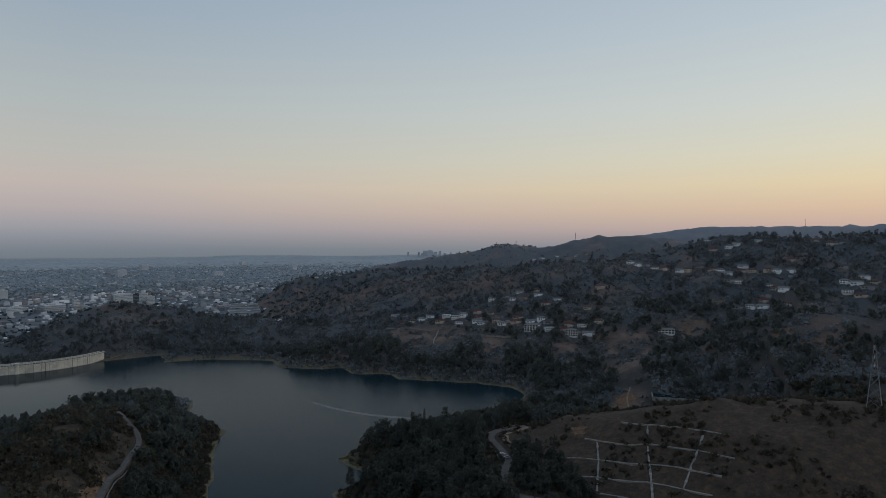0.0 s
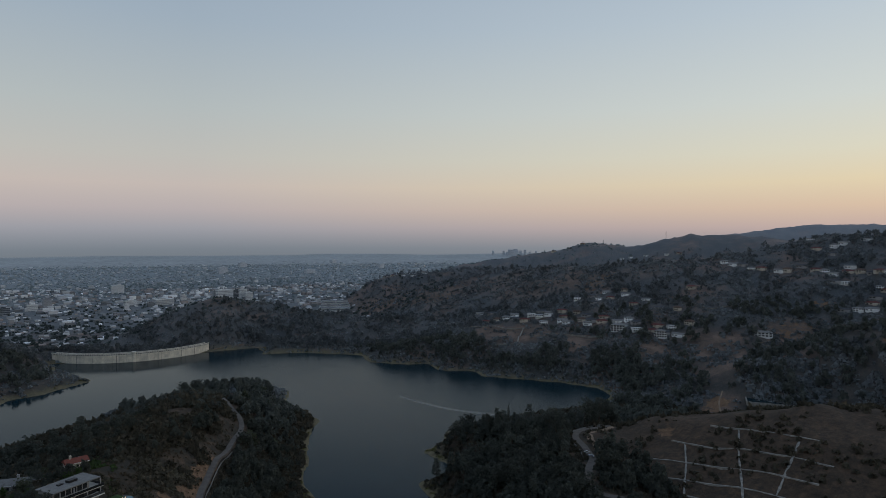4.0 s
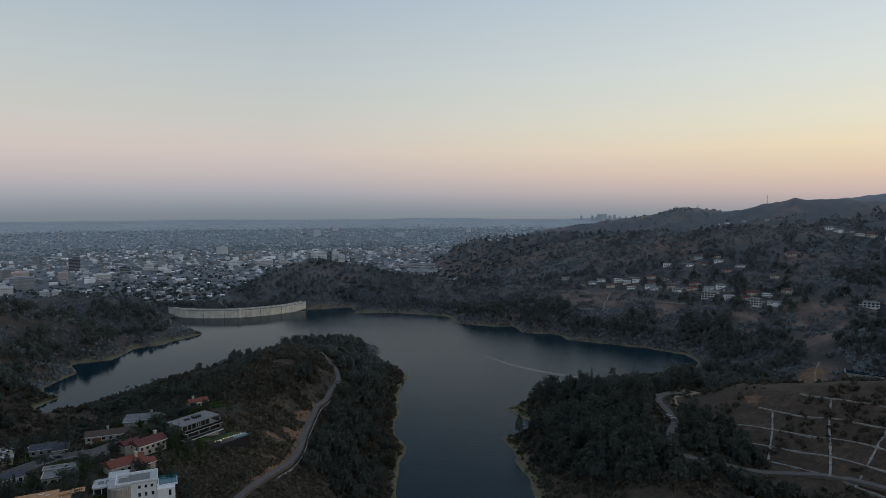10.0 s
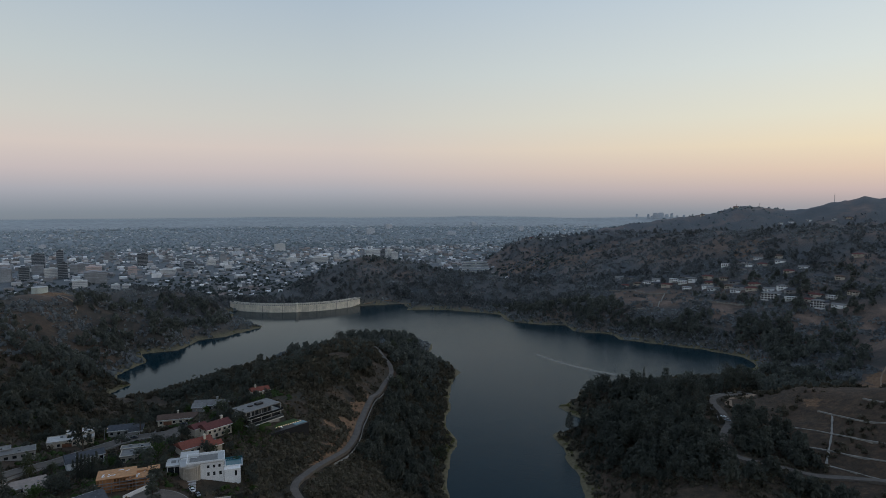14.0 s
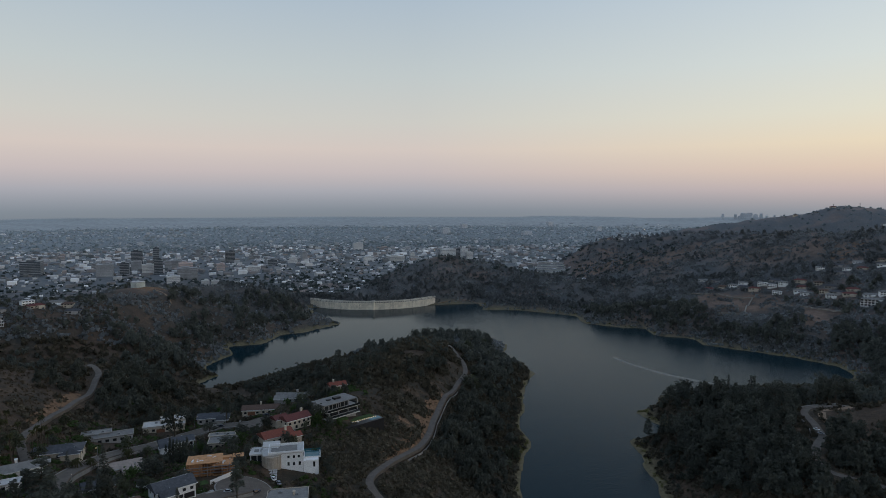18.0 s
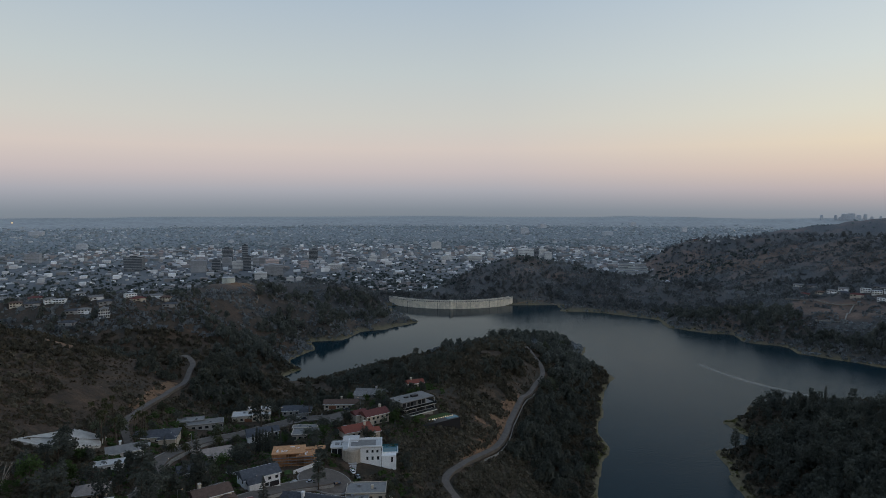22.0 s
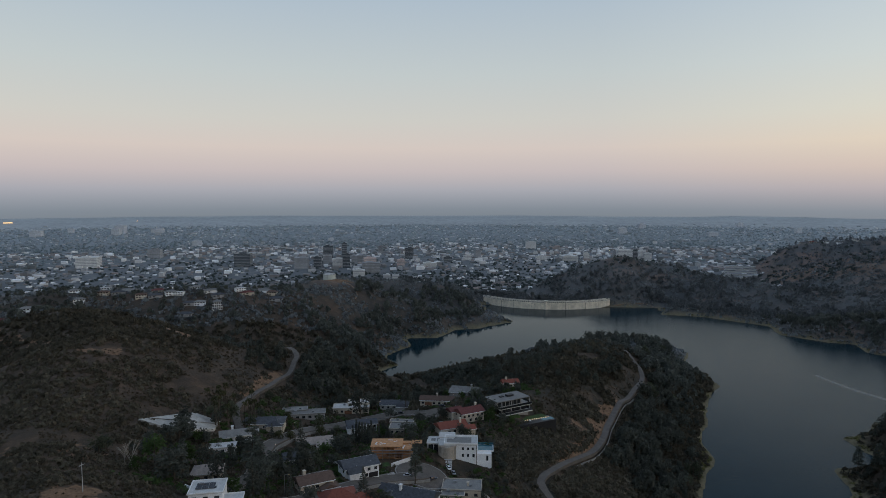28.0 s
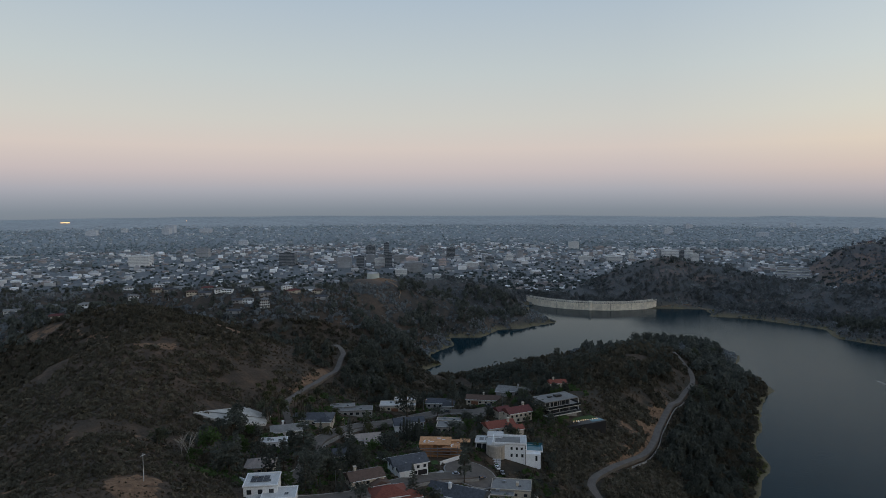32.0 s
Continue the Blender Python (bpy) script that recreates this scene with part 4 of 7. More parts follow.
# ---- where things stand: x, y, clear radius ----
HOUSE_SPOTS = [(-48, 329, 15), (-80, 314, 13), (-90, 282, 13), (-101, 251, 11), (-41, 299, 12), (-63, 273, 12), (-88, 246, 10), (-56, 361, 11), (-48, 384, 11), (-89, 374, 11), (-119, 381, 11), (-136, 416, 12), (-108, 431, 11),
               (-78, 438, 12), (-57, 455, 13), (-20, 408, 15), (-27, 469, 8), (-160, 387, 14), (-170, 346, 14), (-167, 309, 11), (-129, 300, 10), (-134, 339, 12), (-124, 203, 11), (-147, 243, 9), (-162, 284, 8), (-193, 300, 17), (-352, 988, 34), (-348, 945, 24), (-330, 1000, 18)]


BENCH = [(627, 1136), (625, 1067), (647, 1039), (667, 1015), (650, 1010), (688, 990), (668, 976), (710, 978), (686, 929), (698, 905), (719, 918), (715, 873), (695, 886), (733, 854), (738, 814), (716, 791), (753, 784), (750, 737), (792, 755)]
UPPER = [(815, 979), (832, 952), (784, 985), (793, 943), (780, 961), (812, 924), (764, 957), (758, 996), (788, 876), (815, 875), (814, 802), (798, 825), (889, 843)]
HILL = [(1037, 900), (1038, 880), (1041, 861), (1036, 838), (1045, 825), (1057, 796), (1060, 783), (1084, 772), (1082, 744), (1082, 729), (1079, 714), (1052, 691), (1058, 680), (1104, 702), (1121, 710), (1109, 685),
        (1112, 666), (1104, 649), (1106, 638), (1127, 624), (1111, 618), (1075, 630), (1066, 616), (1042, 589), (1025, 571), (1040, 619), (1023, 614), (991, 616), (1002, 602), (978, 630)]
HILL2 = [(1197, 786), (1210, 776), (1158, 767), (1242, 865), (1181, 811), (1235, 750), (1294, 639), (1299, 625), (1302, 674), (1107, 528), (1107, 511), (1103, 494), (1076, 510), (1079, 492), (1150, 520), (1146, 502), (1169, 556), (1162, 643),
         (1584, 1816), (1624, 1814), (1656, 1728), (1680, 1695), (1702, 1660), (1656, 1772)]
LEFT = [(-527, 748), (-509, 752), (-519, 774), (-492, 760), (-448, 782), (-430, 771), (-411, 795), (-398, 789), (-387, 818), (-371, 809), (-357, 790), (-577, 575), (-562, 600), (-708, 641), (-675, 650)]
foot_rng = np.random.RandomState(5)
LEFT += [(float(-430 - 460 * a), float(690 + 60 * a + 260 * b)) for a, b in foot_rng.rand(44, 2)]
NOSE = [(720, 1868), (752, 1864), (816, 1842), (700, 1880), (780, 1850)]
BENCH += [(636, 1110), (612, 1090), (637, 1055), (655, 1050), (690, 1015), (675, 1000), (702, 960), (690, 950), (722, 950), (706, 890), (730, 885), (740, 835), (722, 830), (742, 760), (765, 765), (735, 775)]
HILL += [(1250, 1560), (1275, 1530), (1300, 1490), (1480, 2090), (1540, 2060), (1575, 2030)]
LEFT += [(float(-560 - 620 * a), float(860 + 420 * b)) for a, b in foot_rng.rand(60, 2)]
FAR_SPOTS = BENCH + UPPER + HILL + HILL2 + LEFT + NOSE + [(702, 818), (728, 752), (832, 655), (824, 645), (-412, 735)]


def far_house_gap(x, y):
    best = np.full(np.shape(x), 1e9)
    for cx, cy in FAR_SPOTS:
        best = np.minimum(best, np.hypot(x - cx, y - cy))
    return best


def road_gap(x, y):
    """Metres to the nearest road's edge."""
    best = np.full(np.shape(x), 1e9)
    for key, pts in ROADS.items():
        d, _ = to_segments(x, y, pts)
        best = np.minimum(best, d - WIDTHS[key] / 2)
    for cx, cy, r in ((-73, 411, 14), (-62, 299, 13)):
        best = np.minimum(best, np.hypot(x - cx, y - cy) - r)
    return best


def bank_road_gap(x, y):
    """Room in front of the road on the far bank of the canyon."""
    best = np.full(np.shape(x), 1e9)
    for s in (1.0, 1.025, 1.05):
        d, _ = to_segments(x * s, y * s, ROADS["left_bank"][2:])
        best = np.minimum(best, d - WIDTHS["left_bank"] / 2 * (1.2 if s > 1 else 1.5))
    return best


def bend_gap(x, y):
    """Room in front of the road's bend on the right point."""
    best = np.full(np.shape(x), 1e9)
    for s in (1.0, 1.03, 1.06, 1.09):
        d, _ = to_segments(np.asarray(x) * s, np.asarray(y) * s, ROADS["lake_curve"][1:6])
        best = np.minimum(best, d)
    return best


def taken(x, y, grow=1.0):
    t = road_gap(x, y) < 2.0
    for cx, cy, r in HOUSE_SPOTS:
        t |= np.hypot(x - cx, y - cy) < r * grow
    return t


def dirt_at(x, y):
    d = np.zeros(np.shape(x))
    for cx, cy, rad, s in DIRT:
        d = np.maximum(d, s * (np.hypot(x - cx, y - cy) < rad * 1.0))
    return d


# ---- scrub ----
rng = np.random.RandomState(21)


def sector(n, r0, r1, a0=-52, a1=71):
    r = np.exp(rng.uniform(math.log(r0), math.log(r1), n))
    a = np.radians(rng.uniform(a0, a1, n))
    return r * np.sin(a), r * np.cos(a), r


def build_scrub():
    x, y, r = sector(90000, 185, 1750)
    x2, y2, r2 = sector(26000, 760, 2350, 8, 71)
    x3, y3, r3 = sector(16000, 330, 900, -14, 18)
    x, y, r = np.concatenate([x, x2, x3]), np.concatenate([y, y2, y3]), np.concatenate([r, r2, r3])
    d = lake_distance(x, y)
    z = ground_z(x, y)
    patch = fbm(x / 38, y / 38, 77, 4)
    grid, _ = to_segments(x, y, [(400, 345), (420, 290), (470, 260)])
    thr = 0.35 + 0.13 * (1 - smooth(40, 90, grid))
    keep = (d > 4) & (patch > thr) & ~taken(x, y, 1.0) & (dirt_at(x, y) < 0.6) & ~(bare(x, y) & (fbm(x / 9, y / 9, 3, 2) < 0.6)) & (far_house_gap(x, y) > 10) & ((r < 1350) | (z > plain_z(r) + 26))
    keep &= rng.rand(len(x)) < np.where(grid < 60, 0.35, np.where(inside(x, y, BALD), 0.25, 1.0))
    x, y, r, z = x[keep], y[keep], r[keep], z[keep]
    size = np.clip(r * 0.0066, 1.5, 4.8) * rng.uniform(0.5, 1.6, len(x))
    sc = np.stack([size * rng.uniform(0.8, 1.3, len(x)), size, size * rng.uniform(0.95, 1.5, len(x))], -1)
    far = r > 480
    # from 800 m on the bushes take the leaf colours paled for haze
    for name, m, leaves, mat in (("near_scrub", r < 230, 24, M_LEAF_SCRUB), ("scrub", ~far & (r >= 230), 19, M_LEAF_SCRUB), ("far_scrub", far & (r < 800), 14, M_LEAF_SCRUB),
                                 ("hill_scrub", far & (r >= 800) & (r < 1600), 11, M_LEAF_HAZED), ("ridge_scrub", r >= 1600, 10, M_LEAF_RIDGE_HAZED)):
        scatter(name, tufts(9, leaves, 0.42 if r[m].max() < 500 else 0.55, 40), np.stack([x, y, z - 0.1], -1)[m], rng.rand(m.sum()) * 6.28, sc[m], mat, "dense dark chaparral bushes on the dry hillsides, painted hazier with distance", "scrub")


build_scrub()


def low_brush():
    """Small dry bushes that fill the gaps on the near slopes."""
    x, y, r = sector(60000, 185, 760, -52, 14)
    d = lake_distance(x, y)
    keep = (d > 4) & ~taken(x, y, 1.0) & (dirt_at(x, y) < 0.95) & (fbm(x / 17, y / 17, 35, 3) > 0.42)
    keep &= rng.rand(len(x)) < np.where(dirt_at(x, y) > 0.5, 0.12, 0.8)
    x, y, r = x[keep], y[keep], r[keep]
    z = ground_z(x, y)
    s = np.clip(r * 0.0032, 0.6, 1.6) * rng.uniform(0.45, 1.4, len(x))
    scatter("low_brush", tufts(7, 11, 0.55, 80), np.stack([x, y, z], -1), rng.rand(len(x)) * 6.28, np.stack([s, s, s * rng.uniform(0.7, 1.2, len(x))], -1), M_LEAF_DRY,
            "low dry brown brush on the near slopes", "scrub")


M_LEAF_DRY = leaf("dry brown brush", (0.0675, 0.058, 0.0419, 1), (0.115, 0.0918, 0.0635, 1), (0.189, 0.138, 0.0918, 1), 0.1)
low_brush()


# ---- woods, tree by tree too many to count ----
def crown_shapes(count, clumps, level, spread, tall, seed):
    """Tree crowns made of uneven clumps round a stem."""
    out = []
    r = np.random.RandomState(seed)
    for k in range(count):
        vs, fs, base = [], [], 0
        for c, (v, f) in enumerate(tufts(clumps, level, 0.44, seed + 7 * k)):
            a, h = r.rand() * 6.28, (c + 0.5) / clumps
            rad = spread * (1 - 0.55 * h) * r.uniform(0.35, 1.0)
            size = r.uniform(0.5, 0.85) * (1.05 - 0.45 * h) * min(1, math.sqrt(10 / clumps))
            vs.append(v * size + (rad * math.cos(a), rad * math.sin(a), tall * (0.3 + 0.62 * h)))
            fs.append(f + base)
            base += len(v)
        out.append((np.concatenate(vs), np.concatenate(fs)))
    return out


def build_woods():
    x, y, r = sector(125000, 230, 2400)
    d = lake_distance(x, y)
    z = ground_z(x, y)
    n = fbm(x / 45, y / 45, 55, 3)
    far_bank = smooth(8, 18, d) * (1 - smooth(60, 105, d)) * 1.5 * (((x > 205) & (y > 640)) | (y > 1150))
    point = (1 - smooth(70, 110, np.hypot((x - 300) * 1.0, (y - 450) * 0.62))) * smooth(7, 13, d) * (np.hypot(x - 415, y - 330) > 78)
    inlet = (1 - smooth(70, 120, np.hypot(x - 470, (y - 575) * 1.3))) * (d > 4)
    canyon, _ = to_segments(x, y, [(-200, 470), (-205, 560), (-225, 660), (-235, 780), (-240, 900), (-180, 1010), (-130, 1120)])
    canyon = 0.75 * (1 - smooth(16, 46, canyon)) * (d > 4) * (n > 0.4)
    east, _ = to_segments(x, y, [(70, 420), (100, 500), (118, 590), (140, 680), (150, 780), (130, 860)])
    east = (1 - smooth(18, 42, east)) * smooth(4, 10, d) * 0.7
    tip = (1 - smooth(25, 60, np.hypot(x - 95, y - 855))) * (d > 3)
    west, _ = to_segments(x, y, [(-70, 560), (-40, 640), (10, 740), (50, 830)])
    west = (1 - smooth(12, 40, west)) * (d > 3) * 0.7
    bowl = 0.28 * (1 - smooth(80, 200, np.hypot(x - 640, y - 760))) * (n > 0.5) + 0.4 * (1 - smooth(60, 160, np.hypot(x - 760, y - 560)))
    crest, _ = to_segments(x, y, [(1240, 2290), (1517, 2111), (1611, 2040), (1740, 1932), (1889, 1786), (2090, 1547)])
    crest2, _ = to_segments(x, y, [(640, 1900), (690, 1877), (850, 1850)])
    nose, _ = to_segments(x, y, [(640, 1900), (690, 1877), (850, 1850), (1050, 1750)])
    dark_side = (1 - smooth(120, 260, nose)) * (n > 0.36)
    brown = np.zeros(len(x))
    for cx, cy, rad, s in BROWN:
        brown = np.maximum(brown, s * (1 - smooth(0.6, 1.1, np.hypot(x - cx, y - cy) / rad)))
    big = fbm(x / 160, y / 160, 71, 3)
    slope = np.maximum.reduce([0.55 * (n > 0.58) * (r > 700), 0.8 * (1 - smooth(15, 60, np.minimum(crest, crest2))) * (n > 0.42), 0.9 * dark_side, 0.8 * (big > 0.54) * (n > 0.42) * (r > 1000)]) * (1 - 0.85 * brown)
    foot = 0.6 * (x < -400 - 0.15 * (y - 700)) * (y > 620) * (r < 1500) * (d > 60) * (n > 0.4)
    tank, _ = to_segments(x, y, [(-305, 860), (-330, 930), (-352, 985)])
    homes = far_house_gap(x, y)
    homes = 0.75 * (homes > 11) * (1 - smooth(22, 50, homes))
    pen, _ = to_segments(x, y, [(-60, 470), (-20, 520), (15, 600), (50, 700), (70, 790)])
    pen = 0.42 * (1 - smooth(25, 60, pen)) * (d > 4)
    want = np.maximum.reduce([far_bank, point, inlet, canyon, east, tip, west, bowl, slope, homes, pen, foot])
    # keep the visible ground between trees: fewer where the woods are far and small
    keep = (rng.rand(len(x)) < want * np.where(r < 640, 0.27, 0.6)) & ((r < 850) | (d > 9)) & ~taken(x, y, 1.1) & (far_house_gap(x, y) > 10) & (far_house_gap(x * 1.012, y * 1.012) > 9) & (far_house_gap(x * 1.024, y * 1.024) > 8) & (far_house_gap(x * 1.04, y * 1.04) > 7) & (road_gap(x, y) > 4) & (road_gap(x * 1.022, y * 1.022) > 1.5) & (dirt_at(x, y) < 0.5) & ~bare(x, y) & ~bare(x * 1.025, y * 1.025) & ~bare(x * 1.05, y * 1.05) & ~taken(x * 1.035, y * 1.035, 0.9) & (bank_road_gap(x, y) > 1) & (bend_gap(x, y) > 8) & (tank > 38) & (d > 7) & ((r < 1350) | (z > plain_z(r) + 25)) & ~inside(x, y, BALD)
    x0, y0 = x, y
    x, y, z, r, d = x[keep], y[keep], z[keep], r[keep], d[keep]
    h = np.where(r > 1180, 9.5, np.where(r > 640, 9.5, 10.5)) * rng.uniform(0.5, 1.55, len(x))
    h = h * (0.4 + 0.6 * smooth(8, 34, d)) * np.where((x < -300) & (y > 600), 0.62, 1.0) * np.where((pen > 0.2) | (west > 0.3) | ((x0 > 300) & (x0 < 520) & (y0 > 560) & (y0 < 680)), 0.55, 1.0)[keep]
    sc = np.stack([h * 0.75, h * 0.75, h], -1)
    p = np.stack([x, y, z - 0.3], -1)
    near = r < 640
    scatter("near_woods", crown_shapes(8, 28, 12, 0.45, 0.95, 5), p[near], rng.rand(near.sum()) * 6.28, sc[near], M_LEAF_DARK, "dense dark oaks and pines along the lake shore", "woods")
    # from 1180 m on the crowns take the leaf colours paled for haze
    for name, m, mat, clumps, lab in (("bank_woods", ~near & (r < 1180), M_LEAF_BANK, 11, "dark woods along the far bank"), ("hill_woods", (r >= 1180) & (r < 1650), M_LEAF_HAZED, 5, "far hillside trees painted grey-green for haze"),
                                      ("ridge_woods", r >= 1650, M_LEAF_RIDGE_HAZED, 4, "trees along the farthest ridges painted blue-grey for haze")):
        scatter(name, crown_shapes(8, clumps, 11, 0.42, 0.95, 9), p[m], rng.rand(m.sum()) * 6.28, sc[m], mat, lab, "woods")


build_woods()


def shore_brush():
    x, y, r = sector(160000, 300, 1250)
    d = lake_distance(x, y)
    keep = (d > np.where(r > 850, 5.0, 2.0)) & (d < 10) & (fbm(x / 14, y / 14, 91, 3) > 0.5)
    x, y, r = x[keep], y[keep], r[keep]
    z = ground_z(x, y)
    s = np.clip(r * 0.003, 1.0, 2.6) * rng.uniform(0.5, 1.3, len(x))
    scatter("shore_brush", tufts(6, 12, 0.6, 60), np.stack([x, y, z - 0.05], -1), rng.rand(len(x)) * 6.28, np.stack([s * 1.5, s * 1.5, s * 0.8], -1), M_REED,
            "yellow-green reeds and low brush at the water's edge", "reeds")


M_REED = leaf("shore reeds", (0.0975, 0.101, 0.0364, 1), (0.169, 0.163, 0.065, 1), (0.247, 0.208, 0.104, 1))
M_LEAF_GREEN = leaf("fresh green leaves", (0.0458, 0.0707, 0.027, 1), (0.0749, 0.112, 0.0416, 1), (0.104, 0.138, 0.0582, 1))
M_LEAF_PALE = leaf("grey-green leaves", (0.0585, 0.0702, 0.0488, 1), (0.107, 0.117, 0.078, 1), (0.146, 0.146, 0.0975, 1))
M_FROND = leaf("palm fronds", (0.036, 0.042, 0.0216, 1), (0.072, 0.0744, 0.036, 1), (0.108, 0.096, 0.054, 1))
M_DEADWOOD = plain("bleached dead wood", (0.3, 0.27, 0.23, 1), 0.9, 2.0, 0.3)
shore_brush()


# ---- single trees ----
def limb(bm, a, b, r0, r1, sides=6):
    a, b = Vector(a), Vector(b)
    q = (b - a).to_track_quat("Z", "Y").to_matrix().to_4x4()
    m = Matrix.Translation((a + b) / 2) @ q
    bmesh.ops.create_cone(bm, segments=sides, radius1=r0, radius2=r1, depth=(b - a).length, cap_ends=True, matrix=m)


def trunk_mesh(name, height, lean, limbs, seed, thick=0.022):
    r = random.Random(seed)
    bm = bmesh.new()
    top = Vector((lean * r.uniform(-1, 1), lean * r.uniform(-1, 1), height * 0.86))
    limb(bm, (0, 0, -1.0), top * 0.5, height * thick, height * thick * 0.7, 7)
    limb(bm, top * 0.5, top, height * thick * 0.7, height * thick * 0.2, 6)
    ends = []
    for k in range(limbs):
        t = r.uniform(0.35, 0.8)
        a = r.uniform(0, 6.28)
        p = top * t
        q = p + Vector((math.cos(a), math.sin(a), r.uniform(0.35, 0.8))) * height * r.uniform(0.16, 0.3)
        limb(bm, p, q, height * thick * 0.45, height * thick * 0.12, 5)
        ends.append(q)
    return mesh_of(bm, name), ends, top


def crown_mesh(name, clumps, level=1):
    """clumps: centre, size (3). Each an uneven clump of leaves."""
    vs, fs, base = [], [], 0
    shapes = tufts(9, 11 * level, 0.5, 17, -0.6)
    for k, (c, s) in enumerate(clumps):
        v, f = shapes[k % 9]
        a = k * 2.4
        rot = np.array([[math.cos(a), -math.sin(a), 0], [math.sin(a), math.cos(a), 0], [0, 0, 1]])
        vs.append((v @ rot.T) * np.array(s) + np.array(c))
        fs.append(f + base)
        base += len(v)
    return mesh_from(name, np.concatenate(vs), np.concatenate(fs))


def tree_kind(kind, seed):
    """Meshes of a tree ten metres high: trunk, crown."""
    r = random.Random(seed)
    H = 10.0
    cl = []
    if kind == "oak":
        trunk, ends, top = trunk_mesh("trunk", H, 0.8, 6, seed, 0.03)
        for e in ends + [top]:
            for k in range(24):
                p = e + Vector((r.gauss(0, 1.0), r.gauss(0, 1.0), r.gauss(-0.1, 1.15)))
                s = r.uniform(0.55, 1.35)
                cl.append((tuple(p), (s, s, s * 1.0)))
    elif kind == "pine":
        trunk, ends, top = trunk_mesh("trunk", H, 0.5, 7, seed, 0.02)
        for k in range(120):
            h = r.uniform(0.3, 1.0)
            rad = 2.3 * (1.05 - 0.75 * h) * math.sqrt(r.random()) + 0.2
            a = r.uniform(0, 6.28)
            s = r.uniform(0.45, 1.05)
            cl.append(((rad * math.cos(a), rad * math.sin(a), H * h * 0.97), (s * 1.2, s * 1.2, s * 0.8)))
    elif kind == "cone":
        trunk, ends, top = trunk_mesh("trunk", H, 0.1, 3, seed, 0.02)
        for k in range(80):
            h = (k + 0.5) / 80
            rad = 2.0 * (1 - h) * r.uniform(0.55, 1.0) + 0.05
            a = k * 2.399
            s = 0.45 + 0.75 * (1 - h)
            cl.append(((rad * math.cos(a), rad * math.sin(a), 0.6 + H * 0.96 * h), (s, s, s * 0.8)))
    elif kind == "cypress":
        trunk, ends, top = trunk_mesh("trunk", H, 0.05, 2, seed, 0.015)
        for k in range(44):
            h = (k + 0.5) / 44
            rad = 0.62 * math.sin(math.pi * min(1, 0.12 + 0.86 * h)) ** 0.6 * r.uniform(0.4, 1.0)
            a = k * 2.399
            cl.append(((rad * math.cos(a), rad * math.sin(a), 0.4 + H * 0.95 * h), (0.75, 0.75, 1.1)))
    return trunk, crown_mesh("crown", cl)


def palm_meshes(height, fronds, seed, reach=2.2):
    r = random.Random(seed)
    bm = bmesh.new()
    segs = 6
    for k in range(segs):
        limb(bm, (0.05 * k, 0, height * k / segs - (0.8 if k == 0 else 0)), (0.05 * (k + 1), 0, height * (k + 1) / segs), 0.26 - 0.015 * k, 0.25 - 0.015 * k, 7)
    trunk = mesh_of(bm, "trunk")
    bm = bmesh.new()
    for k in range(fronds):
        a = k * 2.399
        rise = r.uniform(-0.5, 0.9)
        prev = None
        for s in range(5):
            t = s / 4
            rad = reach * t
            z = height + rise * rad - 0.32 * rad * rad
            w = 0.45 * (1 - t * 0.75)
            c = Vector((0.3 + rad * math.cos(a), rad * math.sin(a), z))
            n = Vector((-math.sin(a), math.cos(a), 0)) * w
            cur = (bm.verts.new(c - n + Vector((0, 0, -0.12))), bm.verts.new(c + Vector((0, 0, 0.1))), bm.verts.new(c + n + Vector((0, 0, -0.12))))
            if prev:
                bm.faces.new((prev[0], prev[1], cur[1], cur[0]))
                bm.faces.new((prev[1], prev[2], cur[2], cur[1]))
            prev = cur
    return trunk, mesh_of(bm, "fronds")


KINDS = {k: [tree_kind(k, s) for s in seeds] for k, seeds in (("oak", (1, 2, 3, 4)), ("pine", (5, 6, 7)), ("cone", (8, 9)), ("cypress", (10,)))}
PALM = palm_meshes(12.0, 26, 3, 1.7)
DATE = palm_meshes(5.0, 34, 4, 3.4)
WORDS = {"oak": ("broadleaf_tree", "dark rounded evergreen oak with a dense crown", M_LEAF_DARK), "pine": ("pine_tree", "tall dark pine with an uneven layered crown", M_LEAF_DARK),
         "cone": ("conifer", "pointed dark conifer with a narrow crown", M_LEAF_DARK), "cypress": ("cypress", "slim dark column-shaped cypress by the houses", M_LEAF_DARK),
         "green": ("broadleaf_tree", "fresh green garden tree with a round crown", M_LEAF_GREEN), "pale": ("broadleaf_tree", "grey-green eucalyptus with a loose crown", M_LEAF_PALE)}
tree_count = [0]


def plant(kind, x, y, h, wide=1.0, where=""):
    n = tree_count[0] = tree_count[0] + 1
    base = kind if kind in KINDS else "oak"
    name, lab, leafmat = WORDS[kind]
    trunk, crown = KINDS[base][n % len(KINDS[base])]
    t = thing(name, x, y, gz(x, y), (n * 67) % 360, lab + where, "tree", "trees by the lake and houses")
    t.scale = (h / 10 * wide, h / 10 * wide, h / 10)
    part("trunk", trunk, M_BARK, t)
    key = "crown" + kind + str(n % len(KINDS[base]))
    if key not in CROWNS:
        CROWNS[key] = crown.copy()
    part("crown", CROWNS[key], leafmat, t)
    return t


CROWNS = {}
